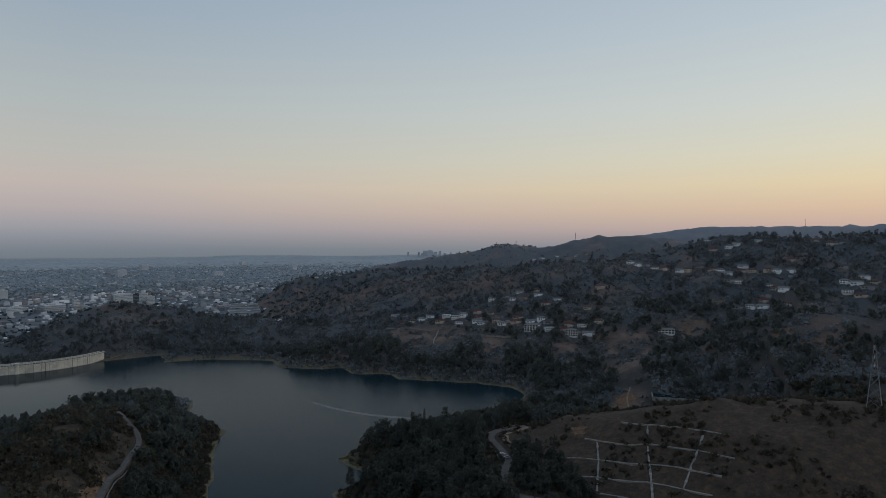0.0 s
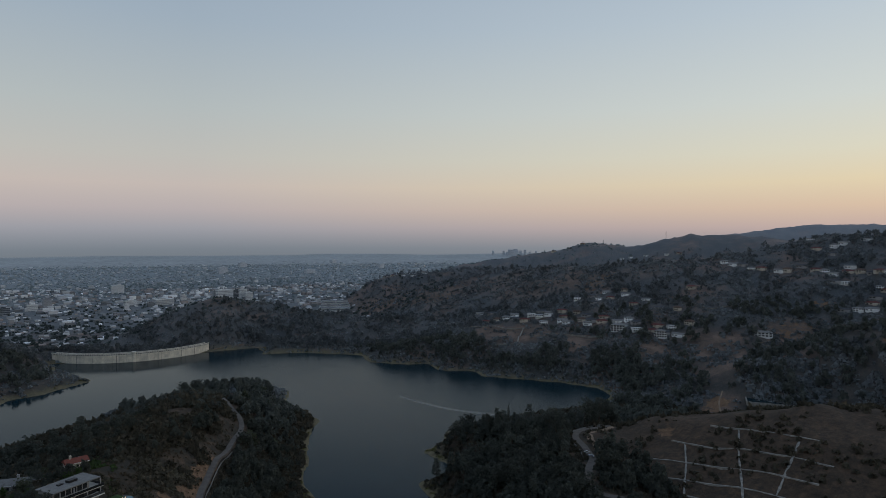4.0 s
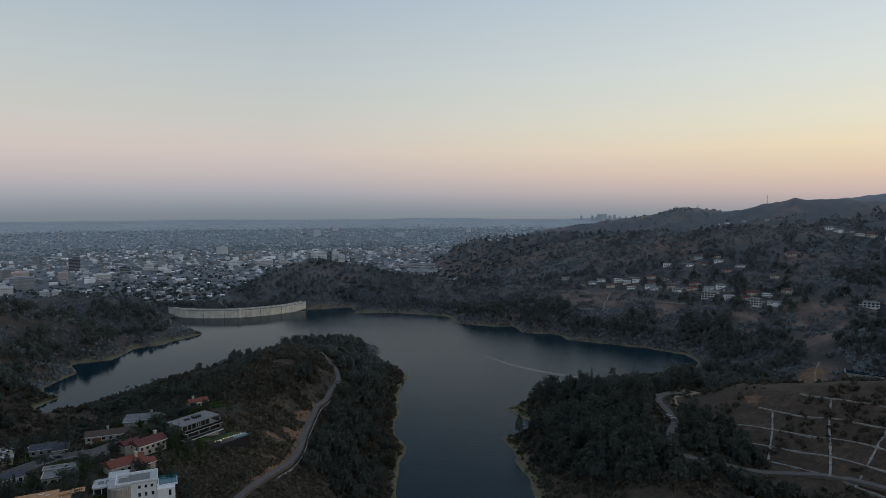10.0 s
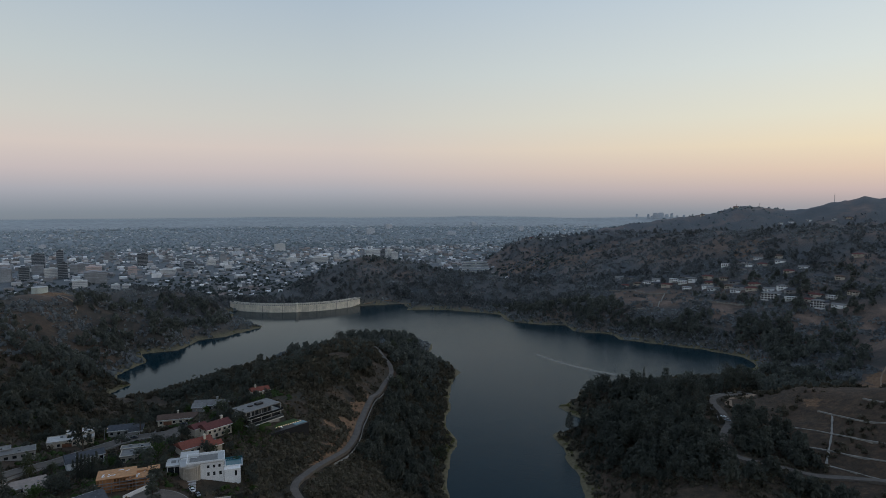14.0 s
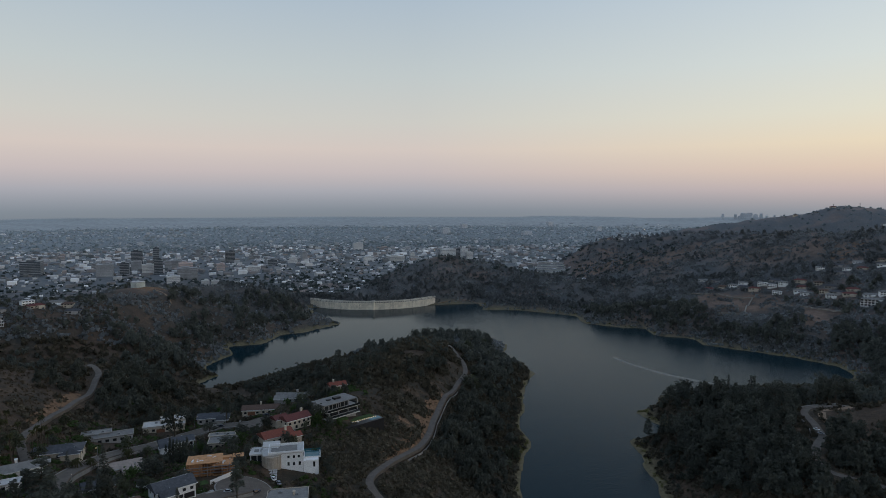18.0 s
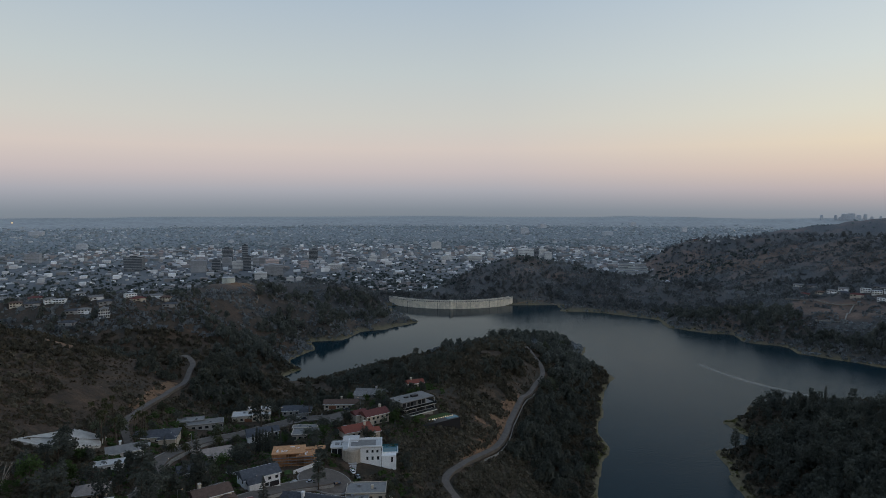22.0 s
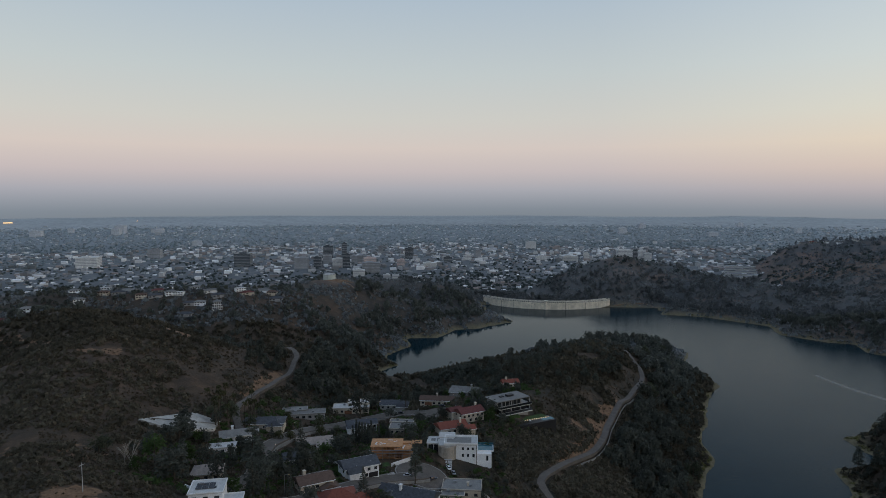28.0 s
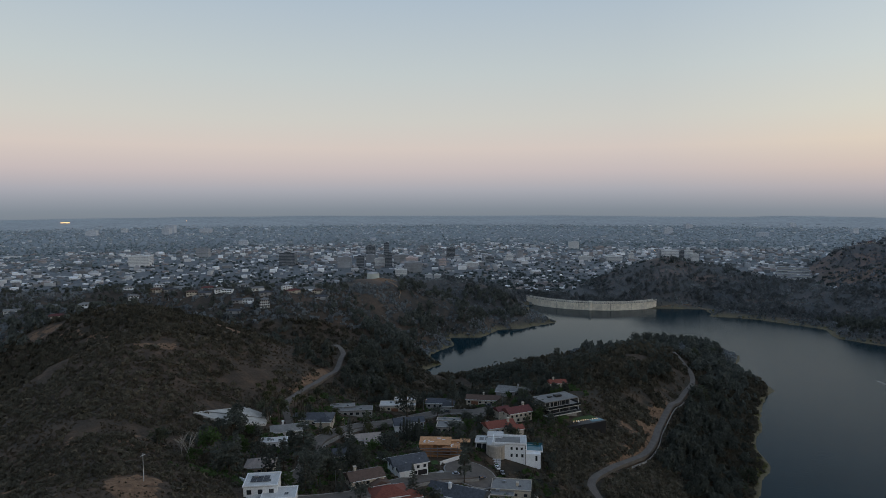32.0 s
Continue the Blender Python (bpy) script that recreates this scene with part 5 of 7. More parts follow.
# the right point
for kind, x, y, h, w in (("cone", 335, 552, 25, 0.8), ("oak", 306, 584, 17, 1.3), ("oak", 300, 570, 14, 1.3), ("oak", 325, 575, 13, 1.2), ("pine", 345, 578, 17, 1.1), ("pine", 355, 573, 15, 1.2), ("pine", 368, 566, 23, 1.1),
                         ("pine", 385, 536, 17, 1.1), ("oak", 380, 492, 25, 0.9), ("oak", 389, 490, 22, 0.8), ("pine", 404, 500, 26, 1.2), ("pine", 418, 508, 24, 1.2), ("oak", 432, 514, 22, 1.2),
                         ("oak", 316, 560, 14, 1.3), ("pine", 270, 440, 15, 1.1), ("pine", 285, 420, 17, 1.1), ("cone", 262, 400, 15, 1.0), ("pine", 250, 380, 16, 1.1), ("oak", 275, 470, 12, 1.3)):
    plant(kind, x, y, h, w, " on the wooded point")
for k in range(95):
    x, y = rng.uniform(225, 345), rng.uniform(335, 590)
    if lake_distance(np.array([x]), np.array([y]))[0] > 9 and road_gap(np.array([x]), np.array([y]))[0] > 4 and bend_gap(np.array([x]), np.array([y]))[0] > 9:
        plant(("pine", "oak", "pine", "oak", "cone")[k % 5], x, y, rng.uniform(12, 22), 0.95, " on the wooded point")
# the house peninsula
for kind, x, y, h, w in (("oak", 70, 850, 17, 1.2), ("oak", 58, 838, 16, 1.2), ("pine", 86, 866, 15, 1.2), ("pine", 118, 875, 13, 1.0), ("cone", 126, 878, 12, 0.9), ("cone", 12, 765, 14, 0.8), ("cone", 24, 775, 12, 0.9),
                         ("pine", 30, 770, 10, 1.0), ("cone", 36, 780, 10, 0.8), ("pine", 44, 790, 10, 1.0), ("oak", -88, 640, 20, 1.5), ("oak", -72, 646, 21, 1.5), ("oak", -104, 630, 19, 1.6), ("oak", -118, 622, 19, 1.5),
                         ("pine", -52, 600, 19, 1.3), ("pine", -32, 575, 20, 1.1), ("oak", -30, 545, 15, 1.2), ("pine", -22, 500, 20, 0.9), ("pine", -12, 492, 22, 1.0), ("oak", -40, 505, 13, 1.2)):
    plant(kind, x, y, h, w, " on the peninsula")
for k in range(52):
    t = rng.rand()
    x, y = 78 + 70 * t + rng.uniform(-24, 24), 400 + 460 * t
    if lake_distance(np.array([x]), np.array([y]))[0] > 5 and road_gap(np.array([x]), np.array([y]))[0] > 4:
        plant(("oak", "pale", "oak", "pine")[k % 4], x, y, rng.uniform(7, 14), 1.15, " below the lakeside road")
# gardens
for kind, x, y, h, w in (("pine", -63, 288, 19, 0.9), ("cone", -82, 263, 12, 1.2), ("oak", -125, 402, 21, 0.9), ("pine", -98, 424, 25, 0.8), ("oak", -104, 405, 9, 1.2), ("cone", -134, 318, 20, 1.0), ("pine", -138, 268, 22, 1.2),
                         ("pine", -128, 254, 19, 1.2), ("oak", -120, 236, 14, 1.3), ("green", -165, 232, 13, 1.0), ("green", -160, 248, 12, 1.0), ("oak", -172, 240, 13, 1.0), ("pine", -152, 232, 15, 1.0), ("oak", -156, 226, 12, 1.1), ("oak", -148, 220, 14, 1.4), ("cone", -106, 236, 13, 0.9), ("oak", -96, 232, 9, 1.2),
                         ("green", -100, 362, 7, 1.3), ("pale", -142, 372, 9, 1.3), ("oak", -66, 382, 10, 1.0), ("oak", -34, 392, 11, 1.1), ("green", -32, 384, 9, 1.3), ("oak", -118, 330, 10, 1.3), ("oak", -110, 320, 9, 1.4),
                         ("oak", -120, 288, 10, 1.3), ("oak", -76, 345, 8, 1.2), ("pale", -182, 330, 13, 1.1), ("oak", -186, 290, 11, 1.4), ("oak", -178, 270, 12, 1.4), ("green", -64, 400, 6, 1.5)):
    plant(kind, x, y, h, w, " in a garden")
for k, (x, y) in enumerate([(-139, 237), (-141, 253), (-127, 238), (-117, 225), (-119, 252), (-124, 279), (-110, 259), (-124, 216), (-115, 233), (-146, 271), (-151, 251), (-100, 253)]):
    if not taken(np.array([x]), np.array([y]), 0.8)[0]:
        plant(("oak", "pine", "oak", "cone")[k % 4], x, y, 10 + (k * 37 % 8), 1.0, " in a garden")
for k in range(13):
    plant("cypress", -114 + (k % 7) * 2.3 + 0.6 * (k // 7), 350 + (k // 7) * 5 - (k % 7) * 1.6, 11 + 3 * rng.rand(), 1.0)
spots = 0
for k in range(2500):
    x, y = rng.uniform(-190, -20), rng.uniform(215, 480)
    if spots < 270 and not taken(np.array([x]), np.array([y]), 0.95)[0] and not taken(np.array([x + 1.5]), np.array([y + 8]), 0.7)[0]:
        spots += 1
        plant(("oak", "oak", "pine", "oak", "green", "pale", "oak", "cone")[k % 8], x, y, rng.uniform(4, 9), 1.1, " between the houses")


def garden_shrubs():
    x, y = rng.uniform(-215, -5, 9000), rng.uniform(205, 490, 9000)
    edge, _ = to_segments(x, y, [(-125, 205), (-100, 260), (-150, 330), (-60, 310), (-150, 390), (-50, 400), (-110, 425), (-25, 450)])
    keep = (edge < 42) & ~taken(x, y, 0.78) & (fbm(x / 11, y / 11, 12, 3) > 0.44)
    x, y = x[keep], y[keep]
    s = rng.uniform(0.9, 3.0, len(x))
    scatter("garden_shrubs", tufts(7, 16, 0.6, 90), np.stack([x, y, ground_z(x, y) + 0.1], -1), rng.rand(len(x)) * 6.28, np.stack([s * 1.2, s * 1.2, s], -1), M_LEAF_GREEN,
            "dark green hedges and garden shrubs round the houses", "shrubs")


garden_shrubs()
for k in range(17):
    x, y = -186 + rng.uniform(-10, 14), 322 + rng.uniform(-12, 26)
    p = thing("fan_palm", x, y, gz(x, y), k * 50, "tall thin fan palm with a small shaggy head", "palm", "palms by the houses")
    p.scale = (1, 1, rng.uniform(1.0, 1.6))
    part("trunk", PALM[0], M_BARK, p)
    part("fronds", PALM[1], M_FROND, p)
for x, y in ((-148, 336), (-153, 331), (-144, 372), (-138, 360), (-150, 400), (-165, 372)):
    p = thing("date_palm", x, y, gz(x, y), x * 7, "stout date palm with a wide arching head", "palm", "palms by the houses")
    part("trunk", DATE[0], M_BARK, p)
    part("fronds", DATE[1], M_FROND, p)


def dead_tree(x, y, h, seed):
    r = random.Random(seed)
    bm = bmesh.new()
    limb(bm, (0, 0, -0.5), (0.2, 0, h * 0.3), 0.22, 0.17)
    for k in range(11):
        a, t = r.uniform(0, 6.28), r.uniform(0.14, 0.34)
        p = Vector((0.2 * t / 0.35, 0, h * t))
        q = p + Vector((math.cos(a) * 0.45, math.sin(a) * 0.45, 0.8)) * h * r.uniform(0.3, 0.62)
        limb(bm, p, q, 0.11, 0.05, 5)
        for j in range(4):
            b, u = a + r.uniform(-1.1, 1.1), r.uniform(0.35, 0.95)
            limb(bm, p.lerp(q, u), p.lerp(q, u) + Vector((math.cos(b) * 0.6, math.sin(b) * 0.6, 0.6)) * h * r.uniform(0.1, 0.22), 0.05, 0.02, 4)
    t = thing("bare_tree", x, y, gz(x, y), 0, "bleached bare tree with pale forked branches", "tree")
    part("branches", bm, M_DEADWOOD, t)


dead_tree(-166, 218, 15, 1)
dead_tree(-172, 222, 13, 2)

# ---- houses ----
def hip_roof(w, d, z, rise, over=0.7, gable=False, thick=0.3):
    """A pitched roof with eaves: ridge along the longer side."""
    W, D = w / 2 + over, d / 2 + over
    long_x = w >= d
    inset = 0.0 if gable else min(W, D)
    bm = bmesh.new()
    if long_x:
        ridge = [(-W + inset, 0), (W - inset, 0)]
    else:
        ridge = [(0, -D + inset), (0, D - inset)]
    lo = [bm.verts.new((x, y, z - thick)) for x, y in ((-W, -D), (W, -D), (W, D), (-W, D))]
    mi = [bm.verts.new((x, y, z)) for x, y in ((-W, -D), (W, -D), (W, D), (-W, D))]
    r = [bm.verts.new((x, y, z + rise)) for x, y in ridge]
    bm.faces.new(lo[::-1])
    for i in range(4):
        j = (i + 1) % 4
        bm.faces.new((lo[i], lo[j], mi[j], mi[i]))
    if long_x:
        bm.faces.new((mi[0], mi[1], r[1], r[0]))
        bm.faces.new((mi[2], mi[3], r[0], r[1]))
        bm.faces.new((mi[1], mi[2], r[1]))
        bm.faces.new((mi[3], mi[0], r[0]))
    else:
        bm.faces.new((mi[1], mi[2], r[1], r[0]))
        bm.faces.new((mi[3], mi[0], r[0], r[1]))
        bm.faces.new((mi[0], mi[1], r[0]))
        bm.faces.new((mi[2], mi[3], r[1]))
    return bm


def gable_wall(w, d, z, rise):
    """The wall triangles under a gabled roof."""
    bm = bmesh.new()
    long_x = w >= d
    for s in (-1, 1):
        if long_x:
            tri = [(s * w / 2, -d / 2, z), (s * w / 2, d / 2, z), (s * w / 2, 0, z + rise * 0.95)]
            off = (-s * 0.25, 0)
        else:
            tri = [(-w / 2, s * d / 2, z), (w / 2, s * d / 2, z), (0, s * d / 2, z + rise * 0.95)]
            off = (0, -s * 0.25)
        a = [bm.verts.new(p) for p in tri]
        b = [bm.verts.new((p[0] + off[0], p[1] + off[1], p[2])) for p in tri]
        bm.faces.new(a)
        bm.faces.new(b[::-1])
        for i in range(3):
            bm.faces.new((a[i], a[(i + 1) % 3], b[(i + 1) % 3], b[i]))
    bmesh.ops.recalc_face_normals(bm, faces=bm.faces)
    return bm


def window(parent, x, y, z, w, h, face, frame_mat=None):
    """A framed window on a wall; face: the way it looks, in degrees, 0 to -y."""
    m = pose(x, y, z, 0, 0, face)
    fr = part("window", boxes([(0, 0, -h / 2 - 0.1, w + 0.2, 0.12, 0.1), (0, 0, h / 2, w + 0.2, 0.12, 0.1), (-w / 2 - 0.05, 0, -h / 2, 0.1, 0.12, h), (w / 2 + 0.05, 0, -h / 2, 0.1, 0.12, h), (0, 0, -h / 2, 0.06, 0.1, h)]), frame_mat or M_BLACK, parent)
    fr.matrix_local = m
    part("pane", boxes([(0, 0, -h / 2, w, 0.05, h)]), M_GLASS, fr)
    return fr


def window_row(parent, n, w, d, z, ww, wh, side, frame_mat=None, x0=-0.5, x1=0.5):
    """Windows along one side: 's' (-y), 'e' (+x), 'w' (-x), 'n' (+y)."""
    for k in range(n):
        t = x0 + (x1 - x0) * (k + 0.5) / n
        if side == "s":
            window(parent, t * w, -d / 2 - 0.03, z, ww, wh, 0, frame_mat)
        elif side == "n":
            window(parent, t * w, d / 2 + 0.03, z, ww, wh, 180, frame_mat)
        elif side == "e":
            window(parent, w / 2 + 0.03, t * d, z, ww, wh, 90, frame_mat)
        else:
            window(parent, -w / 2 - 0.03, t * d, z, ww, wh, -90, frame_mat)


def house(x, y, turn, w, d, h, roof, rise, wall, roofmat, label, windows=(), chimney=None, garage=None, wing=None, over=0.7, group="houses on the ridge", solar=0, sink=4.0):
    z = min(gz(x, y), gz(x + 4, y), gz(x - 4, y), gz(x, y - 4)) + 0.3
    ho = thing("house", x, y, z, turn, label, "house", group)
    bodies = [(0, 0, w, d, h)] + ([wing] if wing else [])
    for k, (bx, by, bw, bd, bh) in enumerate(bodies):
        part("wall", boxes([(bx, by, -sink, bw, bd, bh + sink)]), wall, ho)
        if roof == "flat":
            part("roof", boxes([(bx, by, bh + 0.02, bw + over, bd + over, 0.35)]), roofmat, ho)
            part("roof_unit", boxes([(bx - bw * 0.2, by + bd * 0.15, bh + 0.37, 1.6, 1.2, 0.9), (bx - bw * 0.2, by + bd * 0.15, bh + 1.27, 1.3, 0.9, 0.12)]), M_STEEL, ho)
            part("skylight", boxes([(bx + bw * 0.22, by - bd * 0.1, bh + 0.37, 1.4, 1.4, 0.25)]), M_GLASS, ho)
            part("parapet", boxes([(bx, by - bd / 2 - over / 2 + 0.15, bh + 0.37, bw + over, 0.3, 0.35), (bx, by + bd / 2 + over / 2 - 0.15, bh + 0.37, bw + over, 0.3, 0.35),
                                   (bx - bw / 2 - over / 2 + 0.15, by, bh + 0.37, 0.3, bd + over - 0.6, 0.35), (bx + bw / 2 + over / 2 - 0.15, by, bh + 0.37, 0.3, bd + over - 0.6, 0.35)]), wall, ho)
        else:
            rf = part("roof", hip_roof(bw, bd, bh + 0.25, rise * (1 if k == 0 else 0.75), over, roof == "gable"), roofmat, ho)
            rf.location = (bx, by, 0)
            fx, fy = bw / 2 + over, bd / 2 + over
            part("fascia", boxes([(bx, by - fy - 0.05, bh - 0.02, 2 * fx, 0.1, 0.3), (bx, by + fy + 0.05, bh - 0.02, 2 * fx, 0.1, 0.3)]), M_WHITE, ho, "white eaves board")
            part("roof_vent", boxes([(bx + bw * 0.18, by + bd * 0.1, bh + rise * 0.6, 0.5, 0.5, 1.0)]), M_STEEL, ho)
            if roof == "gable":
                g = part("gable_wall", gable_wall(bw, bd, bh, rise * (1 if k == 0 else 0.75)), wall, ho)
                g.location = (bx, by, 0)
    for side, n, zz, ww, wh in windows:
        window_row(ho, n, w, d, zz, ww, wh, side)
    if chimney:
        c = part("chimney", boxes([(chimney[0], chimney[1], h - 1, 1.1, 1.4, rise + 2.6), (chimney[0], chimney[1], h + rise + 1.6, 1.4, 1.7, 0.3)]), wall, ho)
    if garage:
        gx, gw, mat = garage
        gd = part("garage_door", boxes([(gx, -d / 2 - 0.06, 0, gw, 0.1, 2.4)]), mat, ho)
        part("panel", boxes([(gx, -d / 2 - 0.13, 0.2 + 0.55 * k, gw - 0.3, 0.05, 0.45) for k in range(4)]), mat, gd)
    for k in range(solar):
        part("solar_panel", boxes([(-w / 4 + (k % 3) * 2.3, -1.6 + 1.8 * (k // 3), h + 0.65, 2.1, 1.5, 0.08)]), M_DARKROOF, ho)
    return ho


# the ridge's streets, house by house
house(-90, 282, 36, 17, 11, 5.8, "gable", 2.6, M_WHITE, M_DARKROOF, "white two-storey gabled house with a charcoal shingle roof", (("s", 5, 4.2, 1.2, 1.2), ("s", 4, 1.5, 1.4, 1.4), ("e", 2, 4.2, 1.1, 1.2), ("w", 2, 4.2, 1.1, 1.2)), None, (5.6, 4.6, M_BLACK), (-4, -6, 6.5, 6, 4.6))
house(-101, 251, 38, 15, 10, 5.4, "gable", 2.2, M_CREAM, M_BROWNROOF, "cream house with brown shingle roof and timber garage doors", (("s", 3, 4.0, 1.3, 1.1), ("w", 2, 4.0, 1.1, 1.1)), (-4, 1.5), (4.6, 4.8, M_BROWNWOOD), (4.8, -4, 7.5, 8, 3.2))
house(-41, 297, 4, 19, 12, 4.2, "flat", 0.4, M_CREAM, M_GREYROOF, "low cream house with a broad pale grey flat roof", (("s", 4, 2.2, 1.5, 1.2), ("e", 2, 2.2, 1.5, 1.3)), (3, -1), None, (-4, -8, 11, 6, 3.4))
house(-63, 272, -12, 27, 12, 3.6, "gable", 3.0, M_WHITE, M_DARKROOF, "long low white house with dark shingle roof and pale chimney", (("s", 6, 1.9, 1.4, 1.2), ("e", 2, 1.9, 1.4, 1.2)), (-3, -2), None, (-8, -5, 8, 9, 3.2))
house(-88, 245, 30, 15, 11, 4.2, "hip", 2.8, M_CREAM, M_REDROOF, "cream house with a red clay tile hipped roof", (("s", 4, 2.1, 1.3, 1.2), ("e", 2, 2.1, 1.2, 1.2)), None, None, (9, -3, 8, 7, 3.2))
house(-56, 360, 32, 17, 11, 4.0, "gable", 2.6, M_CREAM, M_REDROOF, "cream house under a bright red tile gable roof", (("s", 5, 2.1, 1.3, 1.2), ("e", 3, 2.1, 1.2, 1.2)), (5, -2), None, (8, -6, 8, 6, 3.0))
house(-48, 385, 38, 16, 10, 5.6, "gable", 2.6, M_CREAM, M_MAROONROOF, "cream two-storey house with a maroon tile roof", (("s", 5, 4.0, 1.2, 1.2), ("s", 4, 1.4, 1.3, 1.5), ("w", 2, 4.0, 1.1, 1.1), ("e", 2, 4.0, 1.1, 1.1)), (5, 1), None, (-7, 7, 8, 8, 5.2))
house(-88, 373, 6, 17, 11, 3.4, "flat", 0.3, M_CREAM, M_GREYROOF, "low cream house with pale grey flat roof", (("s", 5, 1.8, 1.5, 1.2),), None, None, (-2, 8, 15, 5, 3.8))
house(-118, 381, 24, 19, 9, 5.8, "gable", 2.0, M_WHITE, M_DARKROOF, "white two-storey house with dark roof and black windows", (("s", 6, 4.3, 1.3, 1.5), ("s", 3, 1.5, 1.5, 1.6), ("w", 2, 4.2, 1.0, 1.2), ("e", 2, 4.2, 1.2, 1.2)), None, (5, 5, M_BLACK), (-6, -4.5, 7, 7, 5.2))
house(-136, 417, 14, 25, 11, 3.8, "flat", 0.3, M_CREAM, M_FLATROOF, "long low cream house with stepped white flat roofs", (("s", 6, 1.9, 1.5, 1.3),), None, (-2, 5, M_BROWNWOOD), (5, 5, 15, 8, 5.4))
house(-108, 431, 8, 20, 10, 3.6, "gable", 2.2, M_GREYWALL, M_DARKROOF, "grey house with charcoal roof and white garage", (("s", 5, 1.9, 1.3, 1.2), ("e", 2, 1.9, 1.2, 1.2)), None, (6.5, 5, M_WHITE), (6, -5.5, 7, 6, 3.0))
house(-78, 439, 4, 24, 9, 3.4, "gable", 2.4, M_CREAM, M_BROWNROOF, "long low house with a dark brown shingle roof", (("s", 6, 1.8, 1.4, 1.1),), (0, 0.5), (-6, 5, M_BROWNWOOD))
house(-57, 457, -6, 25, 10, 3.6, "gable", 2.6, M_GREYWALL, M_GREYROOF, "long house with a weathered grey-green shingle roof", (("s", 6, 1.9, 1.4, 1.2), ("w", 2, 1.9, 1.2, 1.2)), (2, 0.5), None, (-9, -4, 8, 7, 3.2))
house(-27, 470, 20, 12, 8, 3.6, "gable", 2.2, M_CREAM, M_REDROOF, "small cream house with red tile roof among trees", (("s", 3, 1.9, 1.2, 1.2),), (-3, 0))
house(-160, 388, 20, 28, 9, 3.6, "flat", 0.3, M_GREYWALL, M_GREYROOF, "long low grey house with a pale flat roof", (("s", 7, 1.9, 1.8, 1.4), ("e", 2, 1.9, 1.3, 1.3)), None, None, (-6, 6, 16, 7, 4.2))
house(-170, 347, 14, 26, 12, 3.8, "hip", 2.4, M_CREAM, M_DARKROOF, "broad house with a dark slate hipped roof", (("s", 6, 1.9, 1.4, 1.2), ("e", 2, 1.9, 1.3, 1.2)), None, (9, 5, M_WHITE), (8, -5, 9, 8, 3.2), solar=3)
house(-167, 308, 30, 17, 9, 3.8, "gable", 2.4, M_WHITE, M_GREYROOF, "white bungalow with a brown-grey gable roof", (("s", 5, 2.0, 1.3, 1.1), ("w", 2, 2.0, 1.1, 1.1)), (-2, 1))
house(-129, 299, 30, 13, 10, 3.8, "gable", 2.4, M_CREAM, M_DARKROOF, "cream bungalow with charcoal gable roof", (("s", 4, 2.0, 1.2, 1.2), ("w", 2, 2.0, 1.1, 1.1)))
house(-134, 339, 26, 20, 10, 3.6, "gable", 2.2, M_CREAM, M_BEIGEROOF, "low house with a pale beige gable roof", (("s", 5, 1.9, 1.3, 1.2), ("w", 2, 1.9, 1.1, 1.1)), None, None, (5, -5, 9, 8, 3.2), solar=3)
house(-147, 243, 20, 12, 9, 3.4, "hip", 2.4, M_CREAM, M_BEIGEROOF, "small house with a pinkish brown hipped roof", (("s", 3, 1.8, 1.2, 1.1),))
house(-162, 284, 24, 13, 6, 3.0, "flat", 0.3, M_WHITE, M_FLATROOF, "white carport with a thin flat roof", (("s", 3, 1.7, 1.4, 1.2),), sink=3)
house(-124, 203, 20, 12, 11, 7.0, "flat", 0.4, M_WHITE, M_FLATROOF, "white modern cube house with roof solar panels", (("s", 3, 5.2, 1.5, 1.5), ("w", 2, 5.2, 1.2, 1.4), ("s", 3, 2.0, 1.6, 1.6)), None, None, (7, -6, 12, 9, 4.2), solar=9)


